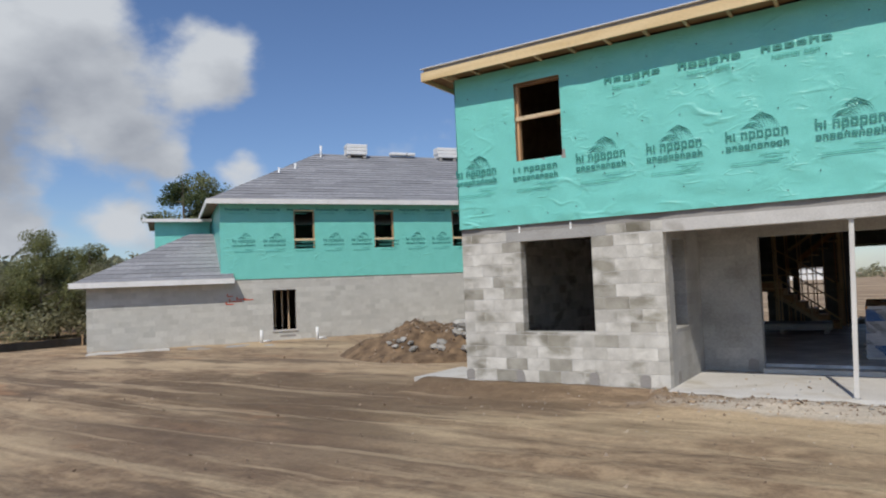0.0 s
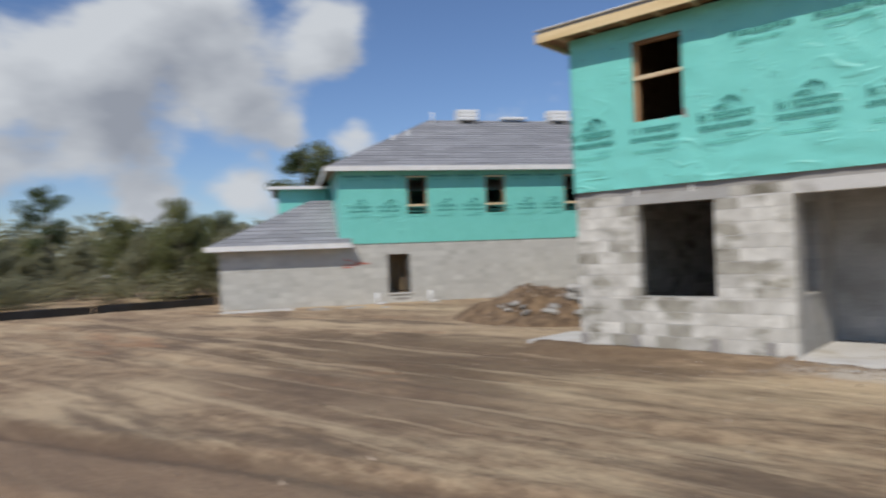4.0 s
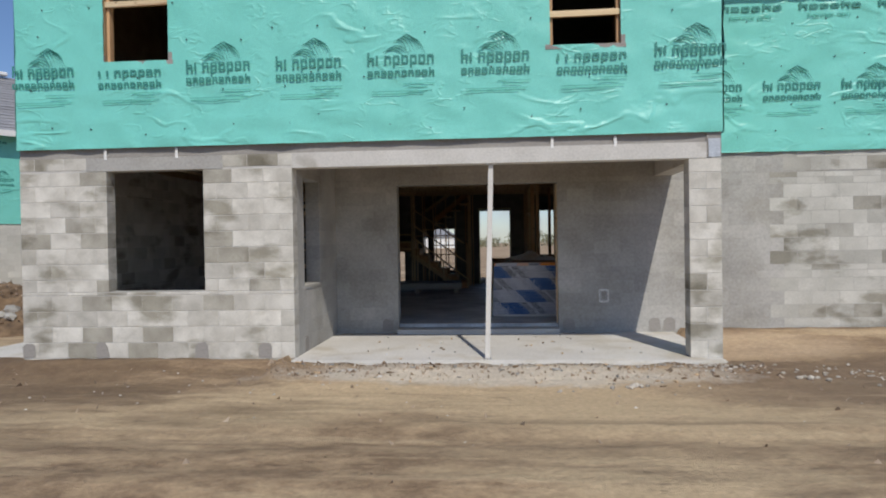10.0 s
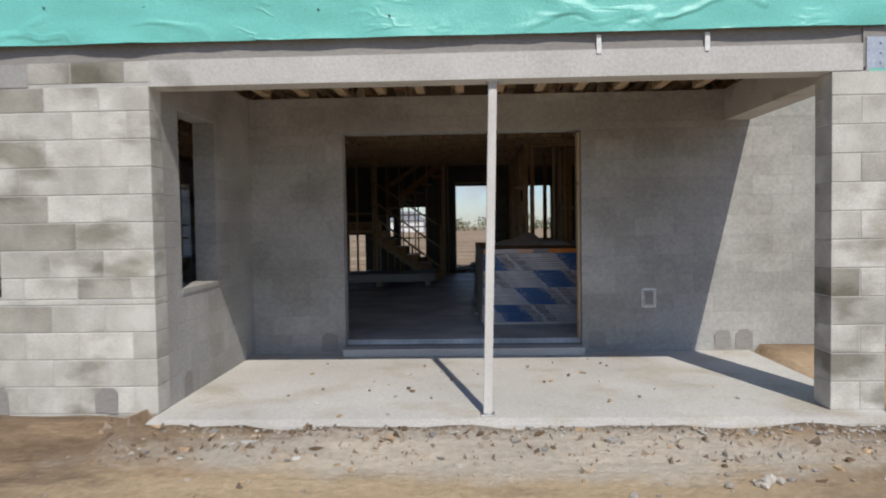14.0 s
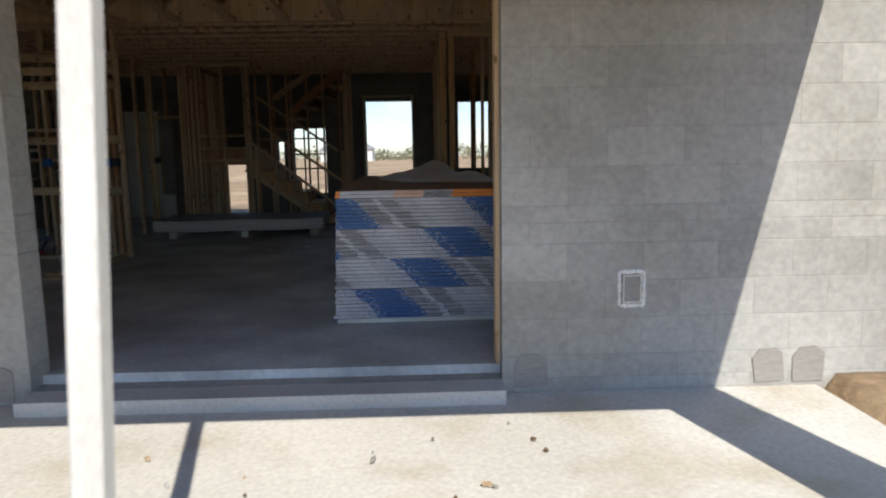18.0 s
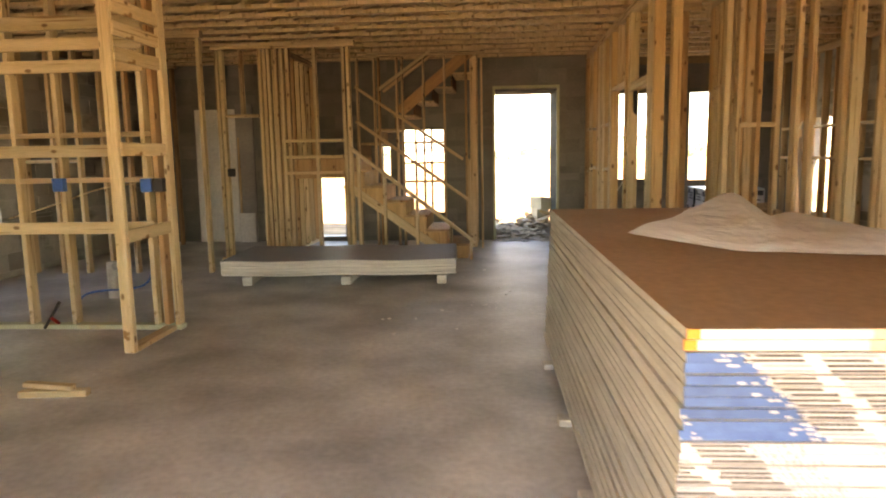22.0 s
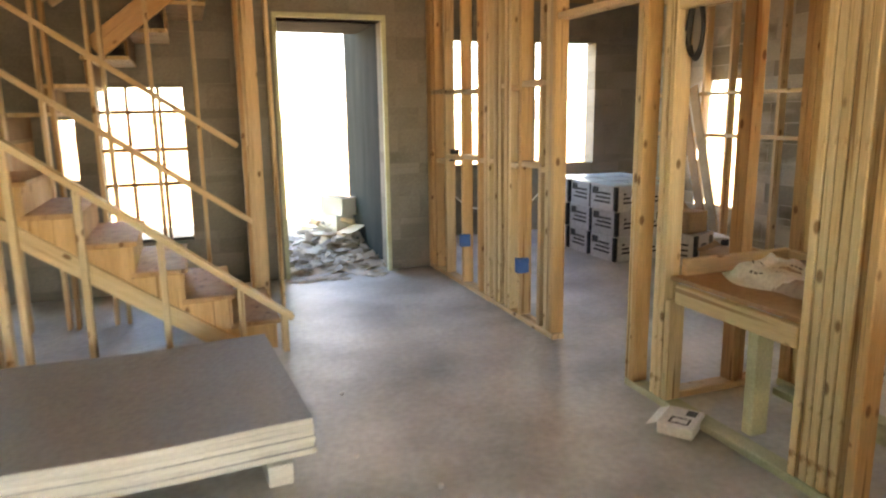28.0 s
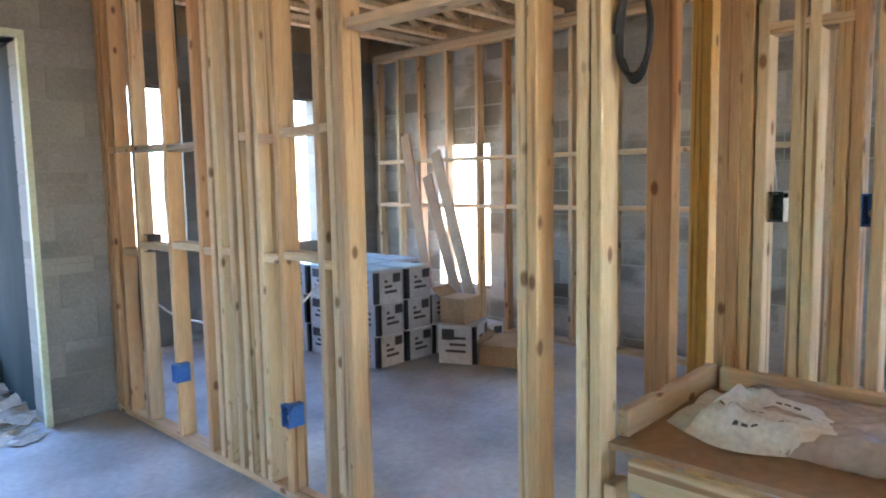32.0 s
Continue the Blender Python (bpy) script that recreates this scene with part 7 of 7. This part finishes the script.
solid("dark_slot", [(6.7, 7.3, -0.012, -0.004, 0.32, 0.40)], M_BAND, parent=nb)


def shingled(name, quad, rows, seed, label):
    """A sloped face (eave left, eave right, ridge right, ridge left) laid in shingle courses."""
    a, b, c, d = [Vector(q) for q in quad]
    rr = random.Random(seed)
    bm = bmesh.new()
    base = bm.faces.new([bm.verts.new(q) for q in (a, b, c, d)])
    nrm = (b - a).cross(d - a).normalized()
    for r in range(rows):
        t0, t1 = r / rows, (r + 1) / rows
        l0, r0, l1, r1 = a.lerp(d, t0), b.lerp(c, t0), a.lerp(d, t1), b.lerp(c, t1)
        ln = (r0 - l0).length
        if ln < 0.3:
            continue
        u = 0.0
        while u < 1:
            du = rr.uniform(0.8, 1.7) / ln
            v = min(1.0, u + du)
            lift = nrm * rr.uniform(0.012, 0.03)
            q = [l0.lerp(r0, u) + lift, l0.lerp(r0, v - 0.005 / ln) + lift, l1.lerp(r1, v) + nrm * 0.004, l1.lerp(r1, u) + nrm * 0.004]
            lo = [l0.lerp(r0, u), l0.lerp(r0, v)]
            vs = [bm.verts.new(p) for p in q]
            bm.faces.new(vs)
            e = [bm.verts.new(p) for p in lo]
            bm.faces.new((e[0], e[1], bm.verts.new(q[1]), bm.verts.new(q[0])))
            u = v
    ob = part(name, bm, M_SHINGLE, nb, label)
    return ob


EV, RZ = 5.62, 8.55
shingled("roof", ((4.1, -0.45, EV), (22.5, -0.45, EV), (17.5, 5.0, RZ), (9.4, 5.0, RZ)), 20, 1, "grey shingle roof in ragged courses")
shingled("roof", ((4.1, 10.4, EV), (4.1, -0.45, EV), (9.4, 5.0, RZ), (9.4, 5.01, RZ)), 20, 2, "")
shingled("roof", ((22.5, 10.4, EV), (4.1, 10.4, EV), (9.4, 5.0, RZ), (17.5, 5.0, RZ)), 20, 3, "")
shingled("roof", ((22.5, -0.45, EV), (22.5, 10.4, EV), (17.5, 5.01, RZ), (17.5, 5.0, RZ)), 20, 6, "")
shingled("porch_roof", ((-0.45, -0.45, 2.62), (5.0, -0.45, 2.62), (5.0, 3.6, 4.65), (3.6, 3.6, 4.65)), 13, 4, "low grey shingle roof")
shingled("porch_roof", ((-0.45, 10.4, 2.62), (-0.45, -0.45, 2.62), (3.6, 3.6, 4.65), (3.6, 6.0, 4.65)), 13, 5, "")
shingled("porch_roof", ((4.6, 10.4, 2.62), (-0.45, 10.4, 2.62), (3.6, 6.0, 4.65), (4.6, 6.0, 4.65)), 13, 8, "")
for n_, b_ in (("fascia", (4.05, 22.55, -0.49, -0.45, EV - 0.16, EV + 0.03)), ("fascia", (4.05, 4.09, -0.45, 10.4, EV - 0.16, EV + 0.03)), ("fascia", (-0.50, 5.0, -0.49, -0.45, 2.46, 2.65)), ("fascia", (-0.50, -0.46, -0.45, 10.4, 2.46, 2.65)), ("fascia", (1.7, 4.6, 4.6, 4.64, 5.28, 5.42))):
    solid(n_, [b_], M_WHITE, parent=nb)
solid("soffit", [(4.1, 22.5, -0.45, -0.03, EV - 0.05, EV - 0.02), (-0.45, 4.5, -0.45, 0.0, 2.56, 2.60), (4.1, 4.54, -0.03, 10.3, EV - 0.05, EV - 0.02), (1.9, 4.6, 4.64, 10.0, 5.36, 5.42)], M_WOOD_D, parent=nb)
# red spray marks and pipe stubs
mk = bmesh.new()
for k, (u, z, l) in enumerate(((4.75, 1.95, 0.22), (4.82, 1.75, 0.5), (5.1, 1.82, 0.4), (5.35, 1.80, 0.35), (4.7, 1.66, 0.3))):
    box_into(mk, u, u + l, -0.010, -0.006, z, z + 0.035)
    box_into(mk, u, u + 0.04, -0.010, -0.006, z, z + 0.12)
part("spray_marks", mk, M_ORANGE, nb, "red sprayed marks on block")
# bundles and vents on the ridge
for u, s in ((11.2, 1.0), (15.9, 1.1)):
    bd = holder("shingle_bundle_stack", "white wrapped shingle bundles on the ridge", "bundle stack", group="bundles on the ridge")
    bd.matrix_basis = NB @ pose(u, 4.7, RZ - 0.1)
    for k in range(3):
        part("wrapped_pack", chamfered(s, 0.6, 0.16, 0.02, M_WHITE), None, bd, at=pose(rr.uniform(-0.04, 0.04), 0, 0.10 + k * 0.17))
    solid("packer", [(-0.45, -0.3, -0.25, 0.25, -0.15, 0.02), (0.3, 0.45, -0.25, 0.25, -0.15, 0.02)], M_BAND, parent=bd)
for u, v, h in ((9.5, 4.6, 0.55), (8.0, 3.0, 0.25), (7.2, 2.4, 0.25)):
    e = holder("roof_vent", "short white pipe vent on the roof", "vent", group="roof vents")
    e.matrix_basis = NB @ pose(u, v, EV + (v + 0.45) * 0.537 - 0.02)
    round_bar("pipe", (0, 0, -0.1), (0, 0, h), 0.05, M_PVC, e, 10)
    round_bar("collar", (0, 0, -0.05), (0, 0, 0.06), 0.10, M_METAL, e, 10)
e = holder("ridge_bundle", "flat pale bundle lying on the ridge", "bundle")
e.matrix_basis = NB @ pose(13.6, 4.8, RZ)
part("wrapped_pack", chamfered(1.3, 0.3, 0.14, 0.03, M_WHITE), None, e, at=pose(0, 0, 0.07))
part("strap", chamfered(0.05, 0.31, 0.15, 0.01, M_BAND), None, e, at=pose(0.2, 0, 0.07))
for u in (5.9, 8.0):
    e = holder("pipe_stub", "bent white plastic pipe stub by the wall", "pipe", group="pipe stubs by the wall")
    e.matrix_basis = NB @ pose(u, -0.7, 0.12)
    round_bar("stub", (0, 0, 0), (0, 0, 0.55), 0.06, M_PVC, e, 10)
    round_bar("arm", (0, 0, 0.12), (0.35, 0.1, 0.12), 0.05, M_PVC, e, 10)
e = holder("long_slab", "low pale concrete strip beside the neighbouring wall", "slab")
e.matrix_basis = NB @ pose(1.4, -1.0, 0.12)
part("strip", chamfered(2.6, 0.8, 0.16, 0.01, M_SLAB), None, e, at=pose(0, 0, 0.04))
for k in range(7):
    tagged(part("concrete_scrap", chamfered(rr.uniform(0.3, 0.8), 0.3, 0.08, 0.01, M_ROCK), None, None, at=NB @ pose(rr.uniform(1, 9), rr.uniform(-2.2, -0.9), 0.17, rr.uniform(-6, 6), 0, rr.uniform(-20, 20))), "flat pale concrete scrap on dirt", "rubble", "concrete scraps")

# ---- silt fence and ditch edge ----
sf = holder("silt_fence", "low black silt fence along the wood's edge", "fence")
pts = [(-30.5, -17.0), (-29.5, -12.0), (-28.9, -6.0), (-28.2, 0.0), (-27.6, 5.0), (-28.0, 10.0)]
for (x0, y0), (x1, y1) in zip(pts, pts[1:]):
    bm = bmesh.new()
    n, prev = 10, None
    for k in range(n + 1):
        x, y = x0 + (x1 - x0) * k / n, y0 + (y1 - y0) * k / n
        o = 0.06 * noise.noise((x, y, 0))
        z = ground_z(x, y)
        cur = [bm.verts.new(p) for p in ((x + o, y, z - 0.05), (x + 0.03 + o * 2, y, z + 0.32 + 0.05 * noise.noise((x * 2, y * 2, 3))), (x + 0.012 + o * 2, y, z + 0.32), (x - 0.02 + o, y, z - 0.05))]
        if prev:
            for a in range(4):
                bm.faces.new((prev[a], cur[a], cur[(a + 1) % 4], prev[(a + 1) % 4]))
        prev = cur
    part("fabric", bm, M_BLACK, sf)
    beam("stake", (x0, y0, -0.45), (x0 + 0.02, y0, 0.15), 0.04, 0.04, M_WOOD, sf)

# ---- trees ----


def leaf_cloud(bm, rr, c, r, n, size, flat=0.8):
    for _ in range(n):
        d = Vector((rr.gauss(0, 1), rr.gauss(0, 1), rr.gauss(0, 1))).normalized()
        p = Vector(c) + Vector((d.x * r, d.y * r, d.z * r * flat)) * (rr.random() ** 0.4)
        e = Euler((rr.uniform(-1.0, 1.0), rr.uniform(-1.0, 1.0), rr.uniform(0, 6.28))).to_matrix()
        s = size * rr.uniform(0.6, 1.4)
        q = [bm.verts.new(p + e @ Vector(v) * s) for v in ((-1, -0.2, 0), (0.1, -0.5, 0.2), (1, 0.1, -0.1), (-0.1, 0.5, 0.1))]
        bm.faces.new(q)


def tree(kind, seed, h, label):
    rr = random.Random(seed)
    e = new("tree" if kind != "pine" else "pine_tree")
    tagged(e, label, "tree", "trees at the wood's edge")
    tk, cw = bmesh.new(), bmesh.new()

    def limb(p, q, r0, r1, seg=6):
        ring0 = ring1 = None
        d = (q - p).normalized()
        s = d.orthogonal().normalized()
        t = d.cross(s)
        n = 4
        for k in range(n + 1):
            c = p.lerp(q, k / n) + s * 0.06 * (q - p).length * noise.noise((seed, k * 0.7, p.z)) * (k > 0)
            r = r0 + (r1 - r0) * k / n
            ring1 = [tk.verts.new(c + (s * math.cos(a) + t * math.sin(a)) * r) for a in [6.283 * i / seg for i in range(seg)]]
            if ring0:
                for i in range(seg):
                    tk.faces.new((ring0[i], ring0[(i + 1) % seg], ring1[(i + 1) % seg], ring1[i]))
            ring0 = ring1
    top = Vector((rr.uniform(-0.3, 0.3), rr.uniform(-0.3, 0.3), h * 0.9))
    limb(Vector((0, 0, -0.3)), top, h * 0.022 + 0.05, 0.03, 8)
    if kind == "pine":
        for k in range(15):
            t = 0.52 + 0.46 * k / 15
            a = rr.uniform(0, 6.28)
            ln = h * 0.17 * (1.15 - 0.5 * abs(t - 0.72) / 0.25) * rr.uniform(0.6, 1.15)
            p = Vector((0, 0, -0.3)).lerp(top, t)
            q = p + Vector((math.cos(a) * ln, math.sin(a) * ln, ln * rr.uniform(0.05, 0.35)))
            limb(p, q, 0.05, 0.015, 5)
            for s in (0.6, 0.85, 1.0):
                leaf_cloud(cw, rr, p.lerp(q, s), h * 0.062 * rr.uniform(0.8, 1.3), 170, 0.085, 0.7)
        leaf_cloud(cw, rr, top, h * 0.06, 110, 0.085)
    else:
        for k in range(22):
            t = 0.16 + 0.84 * (k + rr.random()) / 22
            a = rr.uniform(0, 6.28)
            ln = h * rr.uniform(0.20, 0.40) * (1.25 - 0.95 * t)
            p = Vector((0, 0, -0.3)).lerp(top, t * 0.96)
            q = p + Vector((math.cos(a) * ln, math.sin(a) * ln, ln * rr.uniform(0.1, 0.9)))
            limb(p, q, 0.06, 0.015, 5)
            for s in (0.45, 0.75, 1.0):
                leaf_cloud(cw, rr, p.lerp(q, s) + Vector((rr.uniform(-0.3, 0.3), rr.uniform(-0.3, 0.3), rr.uniform(-0.4, 0.3))), h * 0.095 * rr.uniform(0.6, 1.4), 170, 0.080, 0.9)
        leaf_cloud(cw, rr, top, h * 0.10, 500, 0.080)
    part("trunk", tk, M_BARK, e)
    part("crown", cw, M_LEAF_P if kind == "pine" else (M_LEAF_G if kind == "grey" else M_LEAF), e)
    return e


rr = random.Random(15)
kinds = [tree("oak", 1, 7.0, "dense olive-green broadleaf tree"), tree("oak", 2, 6.2, "dense olive-green broadleaf tree"), tree("grey", 3, 6.4, "grey-green tree hung with moss"), tree("grey", 4, 5.2, "grey-green tree hung with moss"), tree("oak", 5, 8.0, "tall dark broadleaf tree"), tree("pine", 6, 11.5, "tall thin pine with open crown"), tree("pine", 7, 9.5, "tall thin pine with open crown")]
spots = []
for i in range(84):
    t = i / 84
    y = -24 + 46 * t
    back = rr.choice((0, 0.5, 2.0, 3.5, 5.5, 8))
    x = -33.0 - back - 1.6 * math.sin(y * 0.35) + (2.0 if y < -8 else 0) - (8.0 if -4 < y < 4 else 0)
    k = rr.choice((0, 1, 2, 3, 3, 4, 2)) if back < 6 else rr.choice((0, 4, 1, 1))
    spots.append((k, x + rr.uniform(-1, 1), y + rr.uniform(-0.6, 0.6), rr.uniform(0.82, 1.06) * (0.56 if -4 < y < 4 else 0.66 if y > 4 else 0.92)))
spots += [(5, -44.0, 3.6, 0.64), (4, -33, 15.5, 1.15), (6, -34, 14.5, 1.0)]
used = set()
for k, x, y, s in spots:
    m = Matrix.Translation((x, y, ground_z(x, y))) @ Matrix.Rotation(rr.uniform(0, 6.28), 4, "Z") @ Matrix.Scale(s, 4)
    if k not in used:
        kinds[k].matrix_basis = m
        used.add(k)
    else:
        c = copy_thing(kinds[k], Matrix.Identity(4))
        c.matrix_basis = m
# undergrowth along the edge
bm = bmesh.new()
for i in range(150):
    y = rr.uniform(-24, 20)
    x = -31.0 - rr.random() * 4 + (1.2 if y < -8 else 0) - (3.0 if -4 < y < 4 else 0)
    leaf_cloud(bm, rr, (x, y, ground_z(x, y) + rr.uniform(0.3, 1.3)), rr.uniform(0.5, 1.1), 110, 0.09, 0.8)
tagged(part("undergrowth", bm, M_LEAF_G, None), "tangled grey-green brush under the trees", "brush", kind="stuff")
bm = bmesh.new()
for i in range(1500):
    y = rr.uniform(-60, 60)
    x = -47 - rr.random() * 10
    leaf_cloud(bm, rr, (x, y, rr.uniform(0.2, 4.2)), 1.6, 18, 0.36, 0.9)
tagged(part("far_wood", bm, M_LEAF_G, None), "dense dark wood behind the edge trees", "wood", kind="stuff")

# ---- distance beyond the front door ----
bm = bmesh.new()
for i in range(420):
    x = rr.uniform(-130, 150)
    y = 190 + rr.uniform(0, 40)
    leaf_cloud(bm, rr, (x, y, rr.uniform(-1.0, 2.2) + 1.6 * noise.noise((x * 0.05, 0, 0))), 2.4, 26, 0.5, 0.6)
tagged(part("far_treeline", bm, M_LEAF_G, None), "low hazy treeline beyond open ground", "treeline", kind="stuff")
solid("road", [(-160, 180, 46, 53, -1.2, -0.42)], M_ROAD, "pale strip of street beyond the open lots", "road", "structure")
for i, (x, y, w_, d_, h_) in enumerate(((-52, 168, 14, 10, 5.5), (-18, 175, 13, 10, 3.2), (34, 172, 15, 10, 5.6), (68, 178, 13, 11, 3.2), (98, 170, 15, 10, 5.4))):
    e = holder("distant_house", "small pale house far across open lots", "house", x, y, ground_z(x, y) - 0.1, group="distant houses")
    solid("wall", [(-w_ / 2, w_ / 2, 0, d_, 0, h_)], M_WHITE if i % 2 else M_BLOCK_NB, parent=e)
    bm = bmesh.new()
    v = [bm.verts.new(p) for p in ((-w_ / 2 - 0.5, -0.5, h_), (w_ / 2 + 0.5, -0.5, h_), (w_ / 2 + 0.5, d_ + 0.5, h_), (-w_ / 2 - 0.5, d_ + 0.5, h_), (-w_ / 4, d_ / 2, h_ + 2.4), (w_ / 4, d_ / 2, h_ + 2.4))]
    for f in ((0, 1, 5, 4), (2, 3, 4, 5), (1, 2, 5), (3, 0, 4), (3, 2, 1, 0)):
        bm.faces.new([v[k] for k in f])
    part("roof", bm, M_SHINGLE, e)
